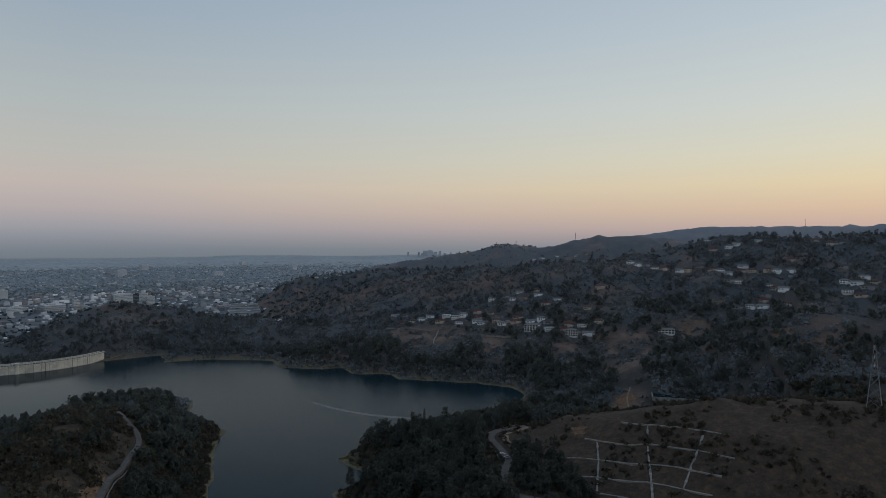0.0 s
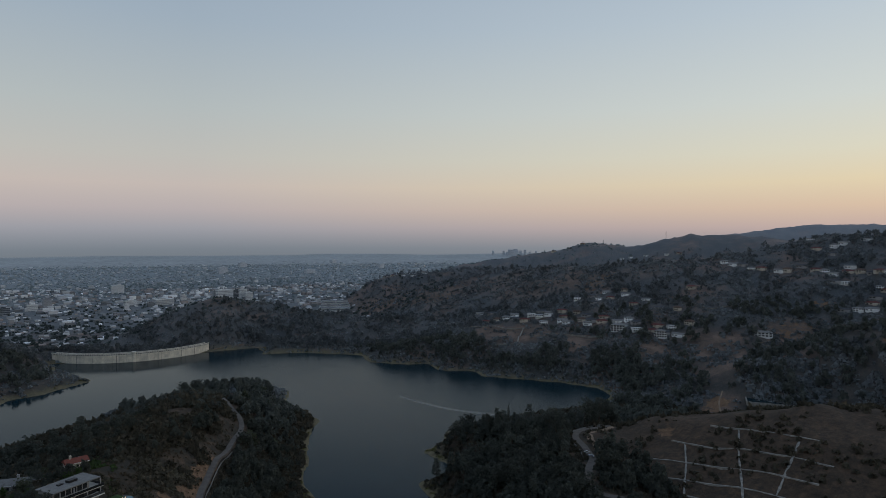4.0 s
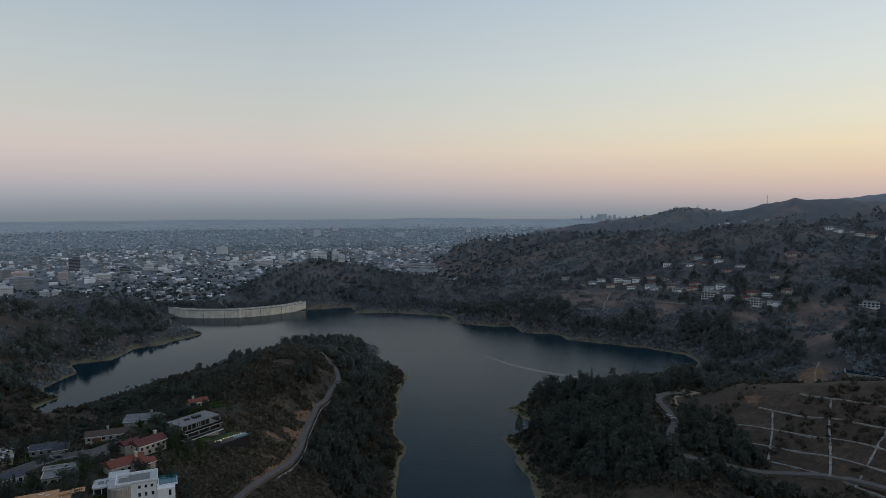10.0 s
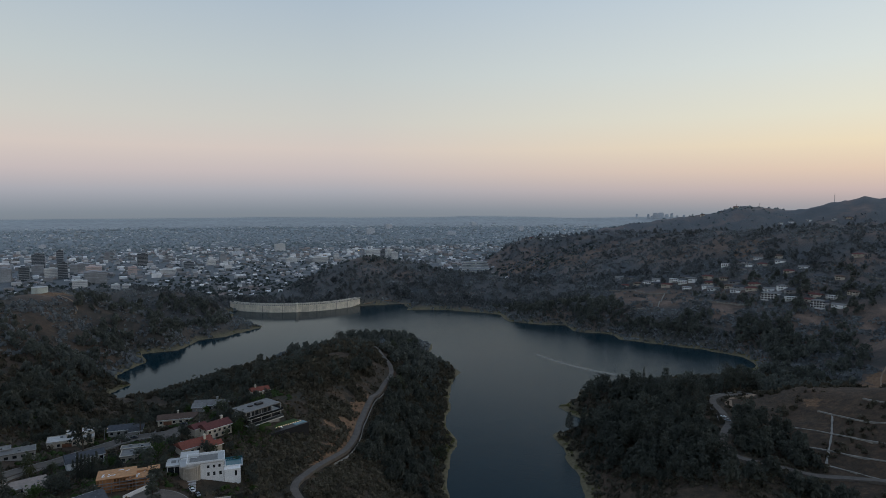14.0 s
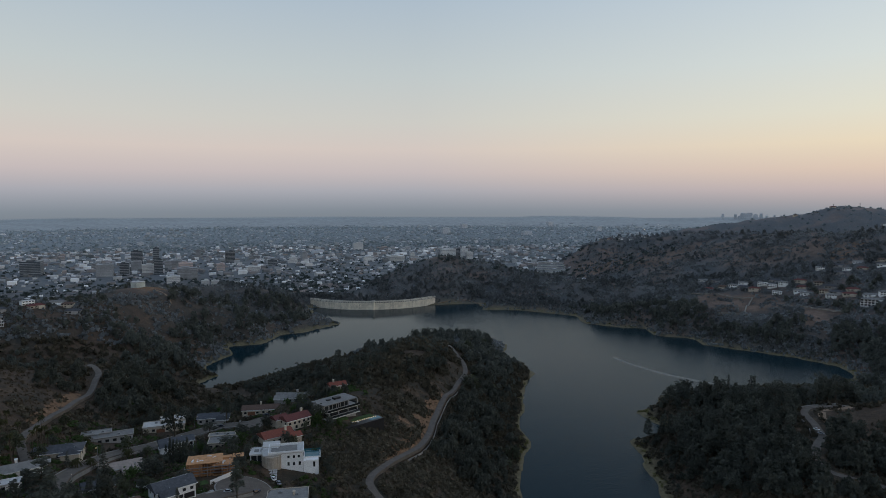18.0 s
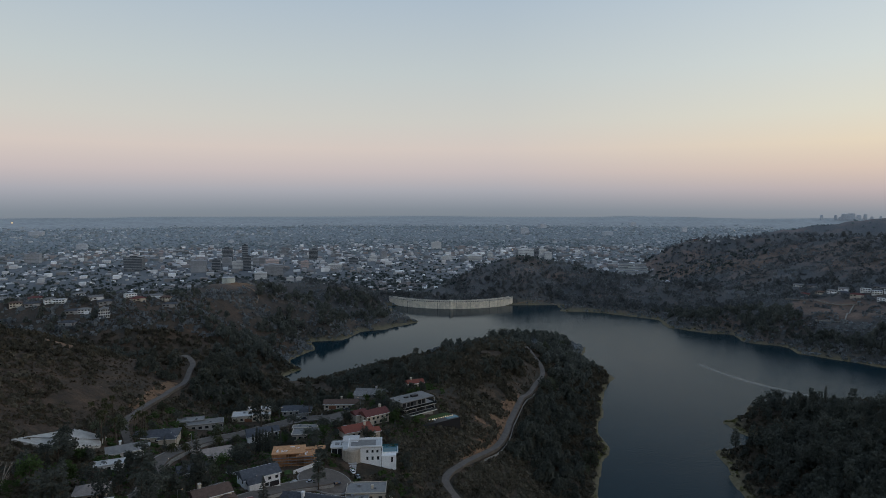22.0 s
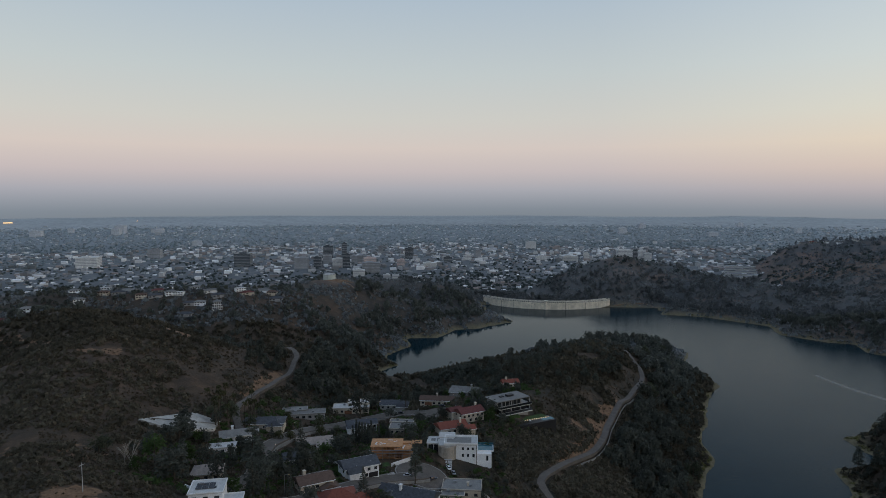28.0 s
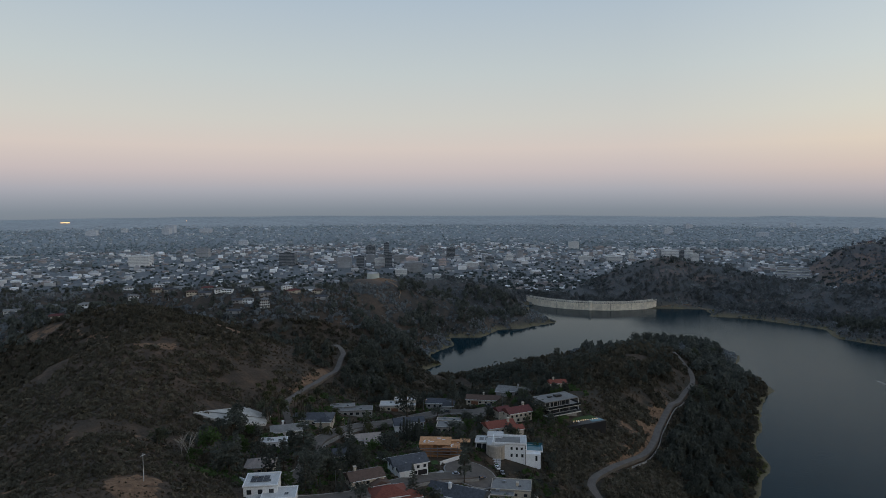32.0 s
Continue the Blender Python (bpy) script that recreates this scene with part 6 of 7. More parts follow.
def white_villa():
    x, y = -49, 330
    z = gz(x, y) + 0.2
    v = thing("modern_house", x, y, z, 6, "large white modern house with flat roofs, stone curve and pool", "house", "houses on the ridge")
    part("wall", boxes([(3, 1, -5, 17, 11, 12.2)]), M_WHITE, v, "white rendered main block")
    part("wall", boxes([(-10.5, 4, -4, 10, 9, 10.2)]), M_WHITE, v)
    part("wall", boxes([(-5, 7, -4, 8, 8, 12)]), M_WHITE, v)
    bm = bmesh.new()
    bmesh.ops.create_cone(bm, segments=28, radius1=5.2, radius2=5.2, depth=11, cap_ends=True, matrix=pose(-4.2, -2.2, 1.2))
    part("curved_wall", bm, M_STONE, v, "ribbed travertine curved wall")
    for k in range(16):
        a = radians(180 + 11 * k + 5)
        part("rib", boxes([(-4.2 + 5.28 * math.cos(a), -2.2 + 5.28 * math.sin(a), -4, 0.3, 0.3, 10.4, math.degrees(a))]), M_STONE, v)
    part("roof", boxes([(3, 1, 7.22, 18.2, 12.2, 0.5)]), M_FLATROOF, v)
    part("roof", boxes([(-10.5, 4, 6.22, 11, 10, 0.45)]), M_FLATROOF, v)
    part("roof", boxes([(-4.6, -1.2, 6.9, 9.6, 9.6, 0.6, 8)]), M_FLATROOF, v)
    part("roof", boxes([(-5, 7.4, 8.05, 9, 8, 0.45)]), M_FLATROOF, v)
    part("roof_deck", boxes([(2, 1.4, 7.75, 13.5, 7.6, 0.12)]), M_GREYROOF, v, "blue-grey roof deck")
    part("parapet", boxes([(3, -5.0, 7.72, 18.2, 0.4, 0.8), (3, 7.0, 7.72, 18.2, 0.4, 0.8), (12.0, 1, 7.72, 0.4, 11.6, 0.8), (-6, 1, 7.72, 0.4, 11.6, 0.8)]), M_WHITE, v)
    for k in range(3):
        part("skylight", boxes([(-12.5 + 3.2 * k, 4, 6.7, 2.4, 3.2, 0.2)]), M_GREYROOF, v)
    for wx, wz, ww, wh in ((4.2, 5.2, 0.9, 1.2), (7, 5.2, 0.9, 1.2), (9.6, 5.2, 0.9, 1.2), (4.2, 1.4, 0.9, 1.6), (7, 1.4, 0.9, 1.6), (10, 1.4, 1.0, 1.6)):
        window(v, wx, -4.55, wz, ww, wh, 0)
    for wx in (-13.6, -10.5, -7.4):
        window(v, wx, -0.55, 3.4, 2.6, 4.4, 0)
    part("wing_wall", boxes([(15.8, -1, -6, 8, 7, 8.5)]), M_WHITE, v)
    window(v, 17.5, -4.55, 0.2, 0.9, 2.6, 0)
    pl = part("pool", boxes([(16.5, 3.5, 2.3, 9, 9, 0.7)]), M_WHITE, v, "raised pool terrace")
    part("pool_water", boxes([(16.5, 3.5, 3.02, 8, 8, 0.06)]), M_POOL, pl)
    part("glass_rail", boxes([(21.0, 3.5, 3.0, 0.08, 9, 1.1), (16.5, 8, 3.0, 9, 0.08, 1.1)]), M_POOL, pl)
    for k in range(20):
        part("paver", boxes([(-13 + 2.6 * (k % 5), -7.5 - 2.6 * (k // 5), -0.05 - 0.35 * (k // 5), 2.3, 2.3, 0.4)]), M_PAVING, v)
    return v


white_villa()


def framed_house():
    x, y = -81, 315
    z = gz(x, y) + 0.2
    v = thing("unfinished_house", x, y, z, 10, "half-built timber house with plywood decks and scaffolding", "house", "houses on the ridge")
    for bx, by, w, d, zz in ((-3, 1, 16, 11, 0), (6, 0, 10, 10, 0), (-3, 1, 15.5, 10.5, 3.1), (5.5, 1, 9, 10, 3.1)):
        part("floor_deck", boxes([(bx, by, zz - 0.1, w, d, 0.35)]), M_WOOD, v)
    for bx, by, w, d, zz in ((-3, 1, 17, 11.5, 6.4), (6, -0.5, 10, 10.5, 5.2), (13, 3, 5.5, 5, 6.0)):
        part("roof_deck", boxes([(bx, by, zz, w, d, 0.3)]), M_WOOD, v, "plywood roof deck littered with wrapping")
    for bx, by, w, d in ((-3, 4, 14, 4), (6, 3, 8, 3), (-7, 1, 6, 7)):
        part("sheathing", boxes([(bx, by, 0.25, w, d, 6.0)]), M_WOOD, v)
    for k in range(17):
        part("stud", boxes([(-11 + 1.35 * k, -4.6, -1.5, 0.22, 0.22, 7.6)]), M_WOOD, v)
    for k in range(8):
        part("stud", boxes([(-11.2, -4 + 1.4 * k, -1.5, 0.22, 0.22, 7.6), ]), M_WOOD, v)
    for zz in (1.9, 3.4, 4.9):
        part("scaffold_rail", boxes([(0.3, -5.9, zz, 26, 0.5, 0.18)]), M_STEEL, v)
    for k in range(8):
        part("scaffold_post", boxes([(-12 + 3.5 * k, -5.9, -2, 0.16, 0.16, 8.4)]), M_STEEL, v)
    r = random.Random(4)
    for k in range(22):
        bx, by, zz = (r.uniform(2, 10), r.uniform(-4, 3), 5.52) if k < 14 else (r.uniform(-9, 2), r.uniform(-2, 5), 6.72)
        part("wrapping", boxes([(bx, by, zz, r.uniform(0.5, 2.4), r.uniform(0.3, 0.8), 0.12, r.uniform(0, 180))]), M_WHITE, v, "scrap of white wrapping")
    return v


framed_house()


def terraced_villa():
    x, y = -24, 405
    z = gz(x, y) + 0.6
    v = thing("modern_house", x, y, z, 40, "three-level grey modern house with glass balconies and flat roofs", "house", "houses on the ridge")
    part("wall", boxes([(0, 0, -6, 20, 9, 6.2)]), M_GREYWALL, v)
    part("wall", boxes([(1, 1.5, 0.4, 19, 8, 2.9)]), M_BLACK, v, "recessed dark glazed level")
    part("wall", boxes([(-2, 1.5, 3.6, 17, 9, 3.2)]), M_GREYWALL, v)
    for zz, w, d, bx, by in ((0.1, 22, 12, 0.5, -0.5), (3.3, 22, 12, 0.5, 0), (6.8, 22, 12, -0.5, 0.8)):
        part("floor_slab", boxes([(bx, by, zz, w, d, 0.38)]), M_GREYROOF if zz > 6 else M_FLATROOF, v)
    for k in range(7):
        window(v, -8.5 + 2.9 * k, -2.62, 1.9, 2.2, 2.3, 0)
        if k < 6:
            window(v, -8.5 + 2.6 * k, -3.05, 5.2, 1.9, 2.2, 0)
    for zz in (0.5, 3.7):
        rl = part("balcony_rail", boxes([(0.5, -6.2, zz, 21.5, 0.08, 1.0), (11.3, -0.5, zz, 0.08, 11.5, 1.0)]), M_GLASS, v)
    part("roof_unit", boxes([(1, 1, 7.2, 4, 2.5, 0.9)]), M_BLACK, v)
    part("roof_unit", boxes([(-4, 1.6, 7.2, 2.4, 1.6, 0.5)]), M_BLACK, v)
    for k in range(4):
        part("column", boxes([(-9 + 6.3 * k, -5.9, 0.4, 0.35, 0.35, 6.4)]), M_GREYWALL, v)
    v.scale = (1.2, 1.2, 1.35)
    return v


terraced_villa()


def pool_terrace():
    x, y = -8, 398
    z = gz(x, y) + 2.4
    v = thing("pool_terrace", x, y, z, 36, "dark pool terrace on a long retaining wall with small lamps", "terrace")
    part("retaining_wall", boxes([(0, -4.5, -8, 30, 1.0, 8.2)]), M_BLACK, v)
    part("deck", boxes([(0, 0, -3, 30, 9, 3.1)]), M_BLACK, v)
    part("lawn", boxes([(4, 5.2, -3, 18, 6, 3.15)]), M_LAWN, v, "strip of green lawn")
    part("pool", boxes([(10.5, -1, 0.1, 9, 4.4, 0.1)]), M_POOL, v, "lit blue pool")
    for k in range(16):
        part("deck_lamp", boxes([(-13 + 1.7 * k, 2.6 - 0.12 * k, 0.1, 0.34, 0.34, 0.42)]), M_LAMP, v, "small warm deck lamp")
    for k in range(3):
        part("lounger", boxes([(-10 + 4 * k, 0.5, 0.1, 0.8, 2.0, 0.35)]), M_WHITE, v)
    return v


pool_terrace()


M_APRON = plain("pale sprayed concrete", (0.44, 0.42, 0.38, 1), 0.9, 0.25, 0.25)


def slope_slab():
    """Pale concrete apron on the slope beside the palms."""
    bm = bmesh.new()
    c = [(-203, 276), (-187, 283), (-179, 306), (-184, 322), (-198, 318)]
    top = [bm.verts.new((x, y, gz(x, y) + 1.3)) for x, y in c]
    low = [bm.verts.new((x, y, gz(x, y) - 2.0)) for x, y in c]
    bm.faces.new(top)
    for i in range(5):
        j = (i + 1) % 5
        bm.faces.new((low[i], low[j], top[j], top[i]))
    bmesh.ops.recalc_face_normals(bm, faces=bm.faces)
    ob = part("concrete_apron", bm, M_APRON)
    tagged(ob, "pale cracked concrete apron sloping beside tall palms", "slab")
    part("swale", mesh_from("swale", [(-201, 284, gz(-201, 284) + 1.5), (-200.2, 284, gz(-201, 284) + 1.5), (-183.5, 314, gz(-184, 314) + 1.5), (-184.3, 314, gz(-184, 314) + 1.5),
                                      (-201, 284, gz(-201, 284) + 1.2), (-200.2, 284, gz(-201, 284) + 1.2), (-183.5, 314, gz(-184, 314) + 1.2), (-184.3, 314, gz(-184, 314) + 1.2)],
                             [(0, 1, 2, 3), (4, 5, 1, 0), (3, 2, 6, 7), (5, 6, 2, 1), (7, 4, 0, 3)]), M_STAIN, ob, "dark drainage swale")


slope_slab()

# ---- houses across the lake and on the hills ----
M_OFFWHITE = plain("off-white render", (0.8, 0.8, 0.79, 1), 0.85, 0.3, 0.15, each=0.2)


def far_kind(n):
    w, d, h = (15, 9, 5.4) if n % 2 else (19, 10, 3.5)
    wall = (M_OFFWHITE, M_CREAM, M_GREYWALL, M_OFFWHITE, M_CREAM, M_OFFWHITE)[n % 6]
    roofmat = (M_GREYROOF, M_BROWNROOF, M_DARKROOF, M_FLATROOF, M_MAROONROOF, M_GREYROOF)[n % 6]
    words = ("low white hillside house with a grey roof", "cream hillside house with a brown roof", "low grey hillside house with a dark roof", "white two-storey hillside house with flat roof",
             "low cream hillside house with a dull red roof", "white two-storey hillside house with a grey roof")[n % 6]
    ho = thing("hillside_house", 0, -3000 - 40 * n, 0, 0, words, "house", "houses on the hillsides")
    part("wall", boxes([(0, 0, -4, w, d, h + 4)]), wall, ho)
    if n % 6 == 3:
        part("roof", boxes([(0, 0, h, w + 1, d + 1, 0.5)]), roofmat, ho)
        part("terrace", boxes([(0, -d / 2 - 1.6, h * 0.45, w, 3.2, 0.3)]), M_FLATROOF, ho)
    else:
        part("roof", hip_roof(w, d, h + 0.25, 2.2, 0.8, n % 3 == 0), roofmat, ho)
        part("porch", boxes([(w * 0.2, -d / 2 - 1.4, -3, w * 0.4, 2.8, 5.6)]), wall, ho)
    for lev in range(2 if h > 5 else 1):
        for k in range(4):
            o = part("window", boxes([(-w / 2 + w * (k + 0.5) / 4, -d / 2 - 0.06, 1.0 + 2.9 * lev, w / 7, 0.15, 1.5)]), M_GLASS, ho)
    return ho


FAR = [far_kind(n) for n in range(6)]
used = [0]


def settle(spots, turn0, scale=1.0):
    for k, (x, y) in enumerate(spots):
        n = used[0] = used[0] + 1
        src = FAR[(n * 7 + n // 3) % 6]
        z = gz(x, y) - 1.0
        turn = -math.degrees(math.atan2(x, y)) + turn0 + ((n * 53) % 50 - 25)
        if n <= 6:
            src = FAR[n - 1]
            src.matrix_world = pose(x, y, z, 0, 0, turn) @ Matrix.Scale(scale, 4)
        else:
            copy_thing(src, pose(x, y, z, 0, 0, turn)).scale = (scale, scale, scale)


for spots, scale in ((BENCH, 0.95), (UPPER, 0.85), (HILL, 0.95), (HILL2, 0.95), (LEFT, 0.9), (NOSE, 0.9)):
    settle(spots, 0, scale)


def stepped_house(x, y, turn, levels, w, label):
    z = gz(x, y)
    v = thing("stepped_house", x, y, z, turn, label, "house", "houses on the hillsides")
    for k in range(levels):
        lv = part("storey", boxes([(0, 1.2 * k, 3.2 * k - (5 if k == 0 else 0), w - 1.5 * k, 11, 3.0 + (5 if k == 0 else 0))]), M_WHITE, v)
        part("floor_slab", boxes([(0, 1.2 * k - 1, 3.2 * k + 3.0, w - 1.5 * k + 1, 13, 0.22)]), M_FLATROOF, v)
        for j in range(5):
            part("window", boxes([(-w / 2 + w * (j + 0.5) / 5, 1.2 * k - 5.56, 3.2 * k + 0.6, w / 8, 0.12, 1.9)]), M_GLASS, v)
    part("roof", hip_roof(w - 3, 11, 3.2 * levels + 0.3, 1.8, 0.8), M_GREYROOF, v)
    return v


stepped_house(702, 818, -42, 3, 22, "white three-storey hillside house with balconies and terrace")
stepped_house(728, 752, -45, 3, 18, "pale three-storey hillside house on a tall base")
stepped_house(-412, 735, 28, 3, 12, "narrow white three-storey house on the ridge")
stepped_house(832, 655, -52, 2, 24, "new white house on bare graded ground")

# retaining walls and white garden walls by the bench
for pts, w, lab in (([(600, 1040), (612, 1010), (640, 975)], 1.2, "pale retaining wall above a bare slope"), ([(528, 912), (545, 890), (562, 876)], 1.2, "pale retaining wall at a bare slope's foot"),
                    ([(630, 985), (595, 940), (556, 886)], 1.6, "pale drainage strip down a bare slope"), ([(640, 880), (652, 845), (668, 818)], 1.2, "long pale retaining wall below the houses"),
                    ([(565, 1064), (578, 1052), (592, 1046)], 2.5, "white garden wall at the slope's top"), ([(800, 640), (815, 625), (842, 600)], 1.6, "pale retaining wall of a building site"),
                    ([(622, 500), (634, 486), (650, 468)], 1.4, "pale concrete edge of a small basin"), ([(830, 800), (850, 770), (880, 745)], 1.2, "pale hillside retaining wall")):
    o = ribbon("retaining_wall", pts, w, M_GUTTER, 2.0, straight=False)
    tagged(o, lab, "wall")

# ---- single structures ----
def water_tank(x, y):
    z = gz(x, y)
    t = thing("water_tank", x, y, z, 0, "round pale green steel water tank on a bare hilltop", "tank")
    bm = bmesh.new()
    bmesh.ops.create_cone(bm, segments=36, radius1=10, radius2=10, depth=10, cap_ends=True, matrix=pose(0, 0, 4))
    part("shell", bm, M_TANK, t)
    bm = bmesh.new()
    bmesh.ops.create_cone(bm, segments=36, radius1=10.3, radius2=0.6, depth=1.4, cap_ends=True, matrix=pose(0, 0, 9.7))
    part("roof", bm, M_FLATROOF, t)
    bm = bmesh.new()
    bmesh.ops.create_cone(bm, segments=36, radius1=10.25, radius2=10.25, depth=0.4, cap_ends=True, matrix=pose(0, 0, 8.8))
    part("rim", bm, M_STEEL, t)
    part("ladder", boxes([(-0.3, -10.2, -1, 0.1, 0.1, 10.5), (0.3, -10.2, -1, 0.1, 0.1, 10.5)] + [(0, -10.2, k, 0.6, 0.08, 0.08) for k in range(9)]), M_STEEL, t)


water_tank(-352, 988)
o = ribbon("garden_wall", [(-328, 1002), (-322, 996), (-315, 994)], 1.0, M_GUTTER, 3.0)
tagged(o, "short pale wall on the hilltop", "wall")


def pylon(x, y, h):
    z = gz(x, y)
    t = thing("power_pylon", x, y, z, 20, "grey steel lattice power pylon on the hillside", "pylon")
    lv = [0, 0.16, 0.32, 0.48, 0.62, 0.76, 0.88, 1.0]

    def half(s):
        return 4.2 * (1 - s) ** 1.2 + 0.6

    for cx, cy in ((-1, -1), (1, -1), (1, 1), (-1, 1)):
        bm = bmesh.new()
        rings = [[bm.verts.new((cx * half(a) + ex * 0.14, cy * half(a) + ey * 0.14, a * h - (1 if a == 0 else 0))) for ex, ey in ((-1, -1), (1, -1), (1, 1), (-1, 1))] for a in lv]
        for lo, hi in zip(rings, rings[1:]):
            for i in range(4):
                bm.faces.new((lo[i], lo[(i + 1) % 4], hi[(i + 1) % 4], hi[i]))
        part("leg", bm, M_STEEL, t)
    for a, b in zip(lv, lv[1:]):
        for cx, cy, dx, dy in ((-1, -1, 1, -1), (1, -1, 1, 1), (1, 1, -1, 1), (-1, 1, -1, -1)):
            bm = bmesh.new()
            limb(bm, (cx * half(a), cy * half(a), a * h), (dx * half(b), dy * half(b), b * h), 0.08, 0.08, 4)
            limb(bm, (dx * half(a), dy * half(a), a * h), (cx * half(b), cy * half(b), b * h), 0.08, 0.08, 4)
            part("brace", bm, M_STEEL, t)
    for s, w in ((0.66, 7), (0.8, 6), (0.94, 5)):
        bm = bmesh.new()
        limb(bm, (-w, 0, s * h), (w, 0, s * h), 0.14, 0.14, 4)
        limb(bm, (-w, 0, s * h), (0, 0, s * h + 2.4), 0.09, 0.09, 4)
        limb(bm, (w, 0, s * h), (0, 0, s * h + 2.4), 0.09, 0.09, 4)
        arm = part("cross_arm", bm, M_STEEL, t)
        for e in (-w, w):
            part("insulator", boxes([(e, 0, s * h - 1.8, 0.3, 0.3, 1.7)]), M_BLACK, arm)


pylon(531, 244, 46)


def mast(x, y, h, label):
    t = thing("radio_mast", x, y, gz(x, y), 0, label, "mast", "masts on the skyline")
    bm = bmesh.new()
    limb(bm, (0, 0, -1), (0, 0, h), 0.9, 0.5, 6)
    part("pole", bm, M_STEEL, t)
    for s in (0.6, 0.8, 0.95):
        part("antenna", boxes([(0, 0, h * s, 3.5, 1.0, 1.2)]), M_STEEL, t)


mast(1830, 1850, 26, "thin radio mast on the far ridge")
mast(1660, 2010, 16, "short radio mast on the far ridge")
mast(1600, 2060, 14, "short radio mast on the far ridge")
mast(3150, 1640, 40, "tall radio mast on the last ridge")


def terraces(x, y):
    """Pale stepped building at the foot of the far hill."""
    z = gz(x, y)
    t = thing("terraced_building", x, y, z, -16, "pale stepped concrete building below the brown hill", "building")
    for k in range(5):
        s = part("storey", boxes([(0, k * 9, k * 6 - (8 if k == 0 else 0), 92 - 5 * k, 14, 3.6 + (8 if k == 0 else 0))]), M_TOWER_PALE, t)
        part("floor_slab", boxes([(0, k * 9 - 1, k * 6 + 3.62, 94 - 5 * k, 15, 0.7)]), M_TOWER_BLUE, t)


terraces(512, 1785)


def basin():
    x, y = 648, 492
    z = gz(x, y) - 1.4
    t = thing("water_basin", x, y, z, -48, "small dark water basin with a pale concrete rim", "basin")
    part("rim", boxes([(0, -13, -4, 66, 1.2, 4.6), (0, 13, -4, 66, 1.2, 4.6), (-33, 0, -4, 1.2, 25, 4.6), (33, 0, -4, 1.2, 25, 4.6)]), M_GUTTER, t)
    part("water", boxes([(0, 0, -0.5, 65, 25, 0.5)]), M_WATER, t)
    bm = bmesh.new()
    bmesh.ops.create_cone(bm, segments=20, radius1=5, radius2=5, depth=5, cap_ends=True, matrix=pose(20, 16, 1.5))
    part("valve_house", bm, M_TANK, t)


basin()


def car(x, y, turn, mat, words):
    t = thing("car", x, y, gz(x, y) + 0.72, turn, words, "car", "cars on the streets")
    bm = boxes([(0, 0, 0.3, 1.8, 4.5, 0.62)])
    bevelled(bm, 0.15, 2)
    b = part("body", bm, mat, t)
    bm = boxes([(0, -0.2, 0.92, 1.55, 2.3, 0.52)])
    for v in bm.verts:
        if v.co.z > 1.2:
            v.co.x *= 0.82
            v.co.y = -0.2 + (v.co.y + 0.2) * 0.7
    part("cabin", bm, M_GLASS, t)
    part("roof", boxes([(0, -0.2, 1.44, 1.25, 1.55, 0.06)]), mat, t)
    for sx in (-1, 1):
        for sy in (-1.4, 1.4):
            bm = bmesh.new()
            bmesh.ops.create_cone(bm, segments=14, radius1=0.33, radius2=0.33, depth=0.24, cap_ends=True, matrix=pose(sx * 0.82, sy, 0.33, 0, 90, 0))
            w = part("wheel", bm, M_RUBBER, t)
            bm = bmesh.new()
            bmesh.ops.create_cone(bm, segments=10, radius1=0.2, radius2=0.2, depth=0.26, cap_ends=True, matrix=pose(sx * 0.83, sy, 0.33, 0, 90, 0))
            part("rim", bm, M_STEEL, w)
    for sx in (-0.6, 0.6):
        part("headlight", boxes([(sx, 2.24, 0.55, 0.35, 0.06, 0.2)]), M_WHITE, t)
        part("tail_light", boxes([(sx, -2.24, 0.6, 0.35, 0.06, 0.16)]), M_REDROOF, t)


car(-68, 293, -70, M_CARPAINT, "silver car parked on the turning circle")
car(-56, 297, -50, M_DARKCAR, "dark car parked beside the kerb")
car(-47, 309, 20, M_CARPAINT, "pale car parked on the paved drive")
car(-50, 312, 25, M_WHITE, "white car parked on the paved drive")
car(-72, 425, 80, M_DARKCAR, "dark car parked at the street's end")
car(-100, 417, 80, M_DARKCAR, "dark car parked by a garage")
car(331, 426, 30, M_WHITE, "white car on the lakeside bend")
car(325, 413, 35, M_CARPAINT, "silver car on the lakeside bend")
car(-208, 166, 60, M_CARPAINT, "pale car parked by the dirt road")
car(-213, 163, 60, M_DARKCAR, "dark car parked by the dirt road")


def pole(x, y, h, words, mat=None, lamp=False):
    t = thing("street_lamp" if lamp else "utility_pole", x, y, gz(x, y), x * 3, words, "pole", "poles by the streets")
    bm = bmesh.new()
    limb(bm, (0, 0, -0.5), (0, 0, h), 0.14, 0.09, 6)
    part("post", bm, mat or M_STEEL, t)
    if lamp:
        a = part("arm", boxes([(0.9, 0, h - 0.1, 1.9, 0.1, 0.1)]), M_STEEL, t)
        part("lamp_head", boxes([(1.8, 0, h - 0.2, 0.6, 0.25, 0.12)]), M_LAMP, a)
    else:
        part("cross_arm", boxes([(0, 0, h - 0.9, 2.2, 0.12, 0.14)]), mat or M_BARK, t)


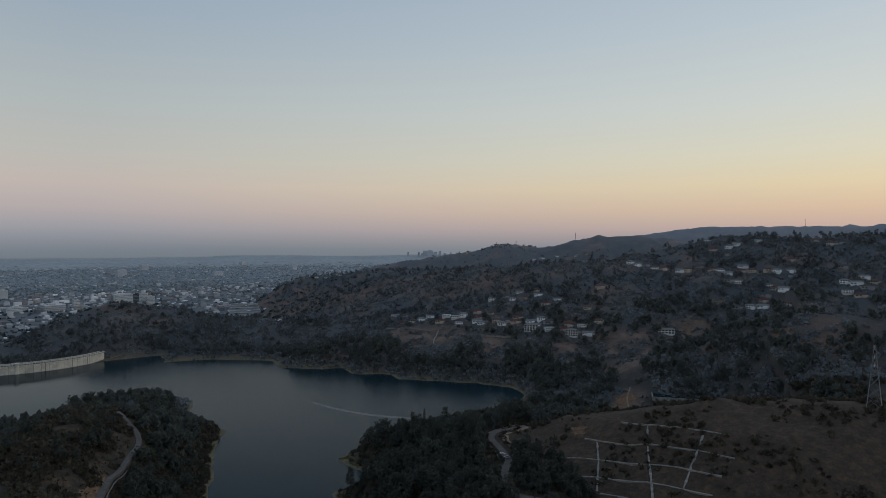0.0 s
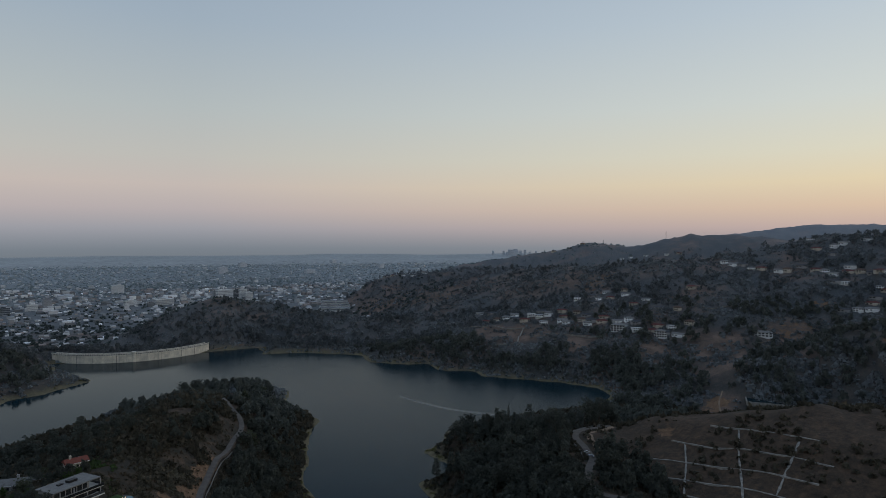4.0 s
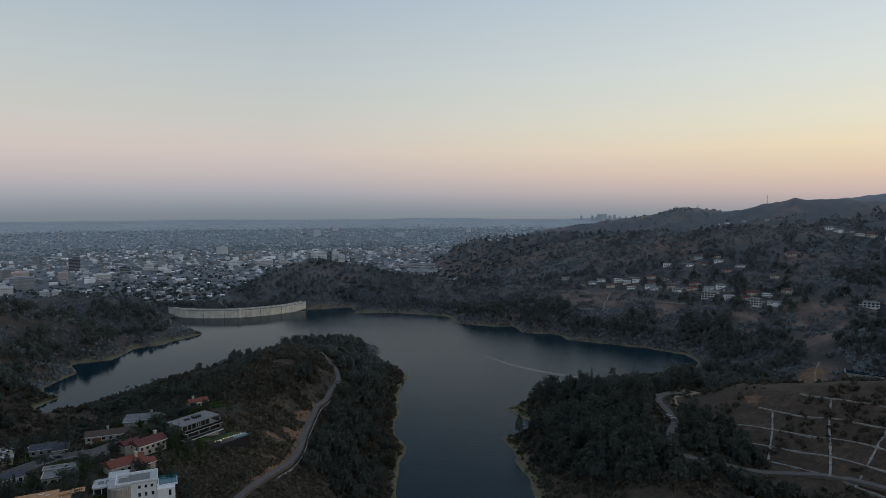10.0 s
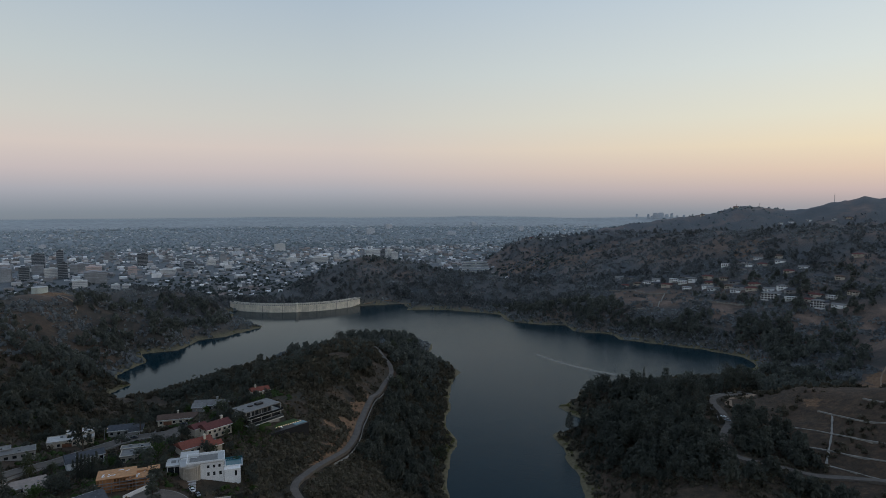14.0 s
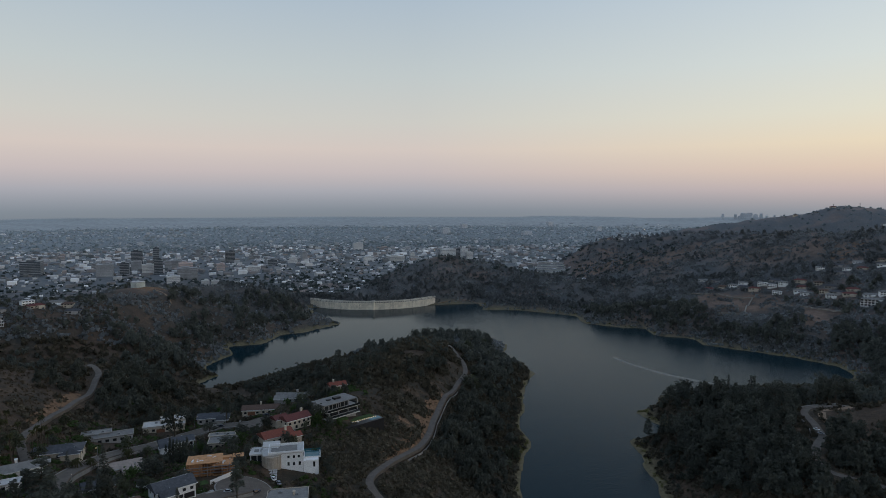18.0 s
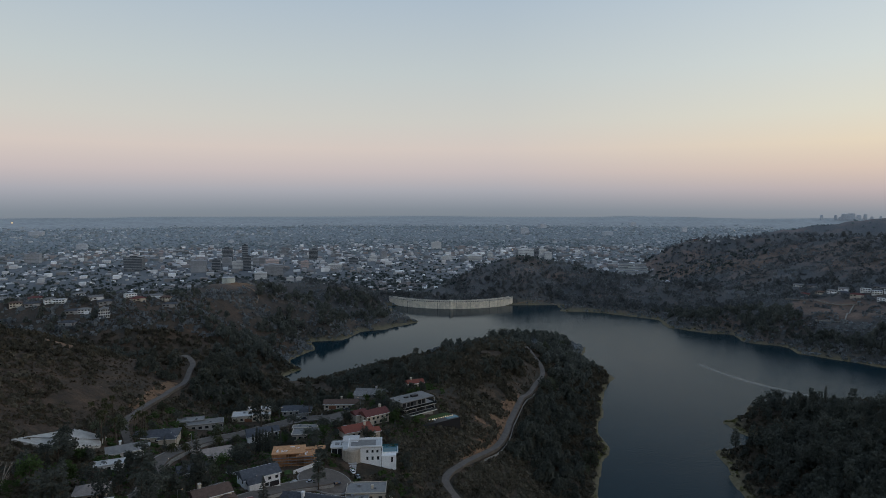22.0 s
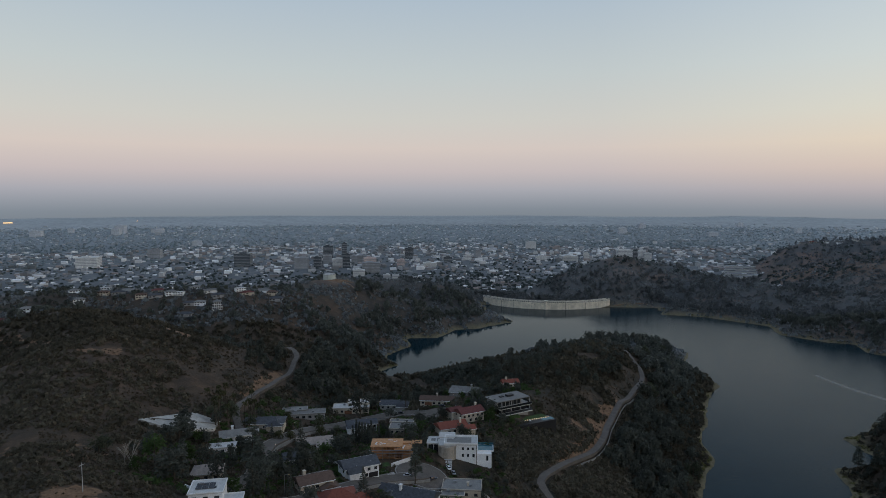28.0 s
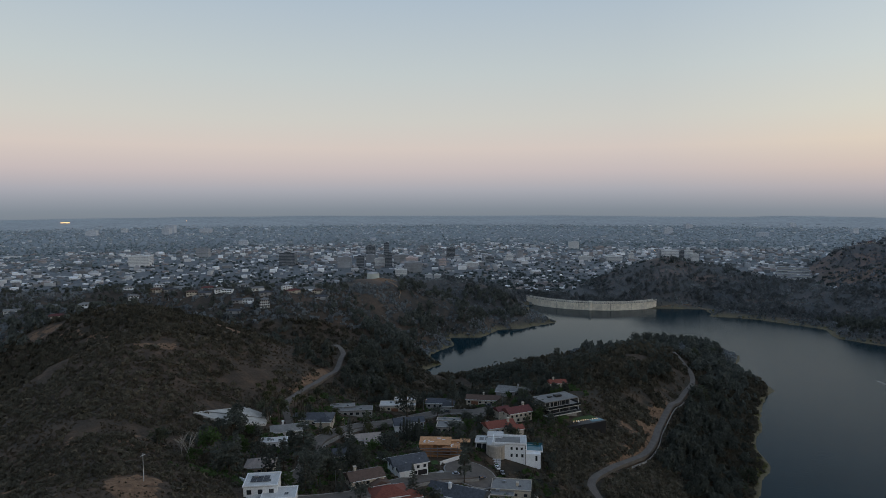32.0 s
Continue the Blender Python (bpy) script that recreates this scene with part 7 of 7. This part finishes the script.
pole(-153, 175, 10, "thin pale pole on a bare mound", M_FLATROOF)
for x, y in ((-84, 282), (-110, 240), (-118, 420), (-150, 350), (-141, 300), (-62, 424)):
    pole(x, y, 8, "slim steel street lamp beside the kerb", M_STEEL, True)
for x, y in ((-128, 447), (-60, 470), (-100, 345), (-30, 350)):
    pole(x, y, 11, "tall timber utility pole behind the houses", M_BARK)
for x, y, lx, ly, n in ((-34, 283, 20, 9, 0), (-70, 388, 12, 8, 10), (-82, 300, 6, 5, 30), (-72, 286, 5, 4, 20), (-22, 399, 10, 6, 40)):
    o = part("lawn", boxes([(x, y, gz(x, y) - 2, lx, ly, 2.6, n)]), M_LAWN)
    tagged(o, "small trimmed green lawn between the houses", "lawn")
for x, y, w, d, n in ((-78, 291, 6, 6, 40), (-92, 243, 6, 7, 40), (-103, 421, 7, 6, 10), (-87, 428, 6, 8, 4), (-85, 392, 5, 8, -10), (-28, 289, 10, 7, 0), (-168, 330, 6, 8, 20)):
    o = part("driveway", boxes([(x, y, gz(x, y) - 1.5, w, d, 2.0, n)]), M_PAVING)
    tagged(o, "pale concrete driveway beside a house", "driveway")
    for k in range(2):
        part("slab", boxes([(x, y, gz(x, y) + 0.51, w * (0.45 if k else 0.9), d * (0.9 if k else 0.45), 0.03, n)]), M_KERB, o)
for x0, y0, x1, y1 in ((-100, 292, -112, 300), (-78, 300, -70, 312), (-30, 300, -20, 290), (-66, 376, -58, 372), (-125, 209, -140, 214)):
    o = ribbon("garden_wall", [(x0, y0), ((x0 + x1) / 2, (y0 + y1) / 2), (x1, y1)], 0.35, M_WHITE, 1.9)
    tagged(o, "low white rendered garden wall", "wall")


# a faint wake-like streak on the lake, its sheen put into a paler colour
def wake():
    line = spline([(315, 788), (321, 761), (332, 731), (348, 699), (366, 676), (381, 657)], 4)
    v, f = [], []
    for k, p in enumerate(line):
        w = 1.8 + 3.6 * k / len(line)
        v += [(p[0] - w, p[1], 0.03), (p[0] + w, p[1], 0.03)]
    for k in range(len(line) - 1):
        f.append((2 * k, 2 * k + 1, 2 * k + 3, 2 * k + 2))
    tagged(part("water_wake", mesh_from("water_wake", v, f), M_WAKE), "faint pale streak across the still lake, its sheen painted in", "water", kind="structure")


# lighter than the lake's base colour, to stand in for the streak's reflection
M_WAKE = plain("rippled water", (0.011, 0.027, 0.035, 1), 0.3, 0.2, 0.5)
wake()
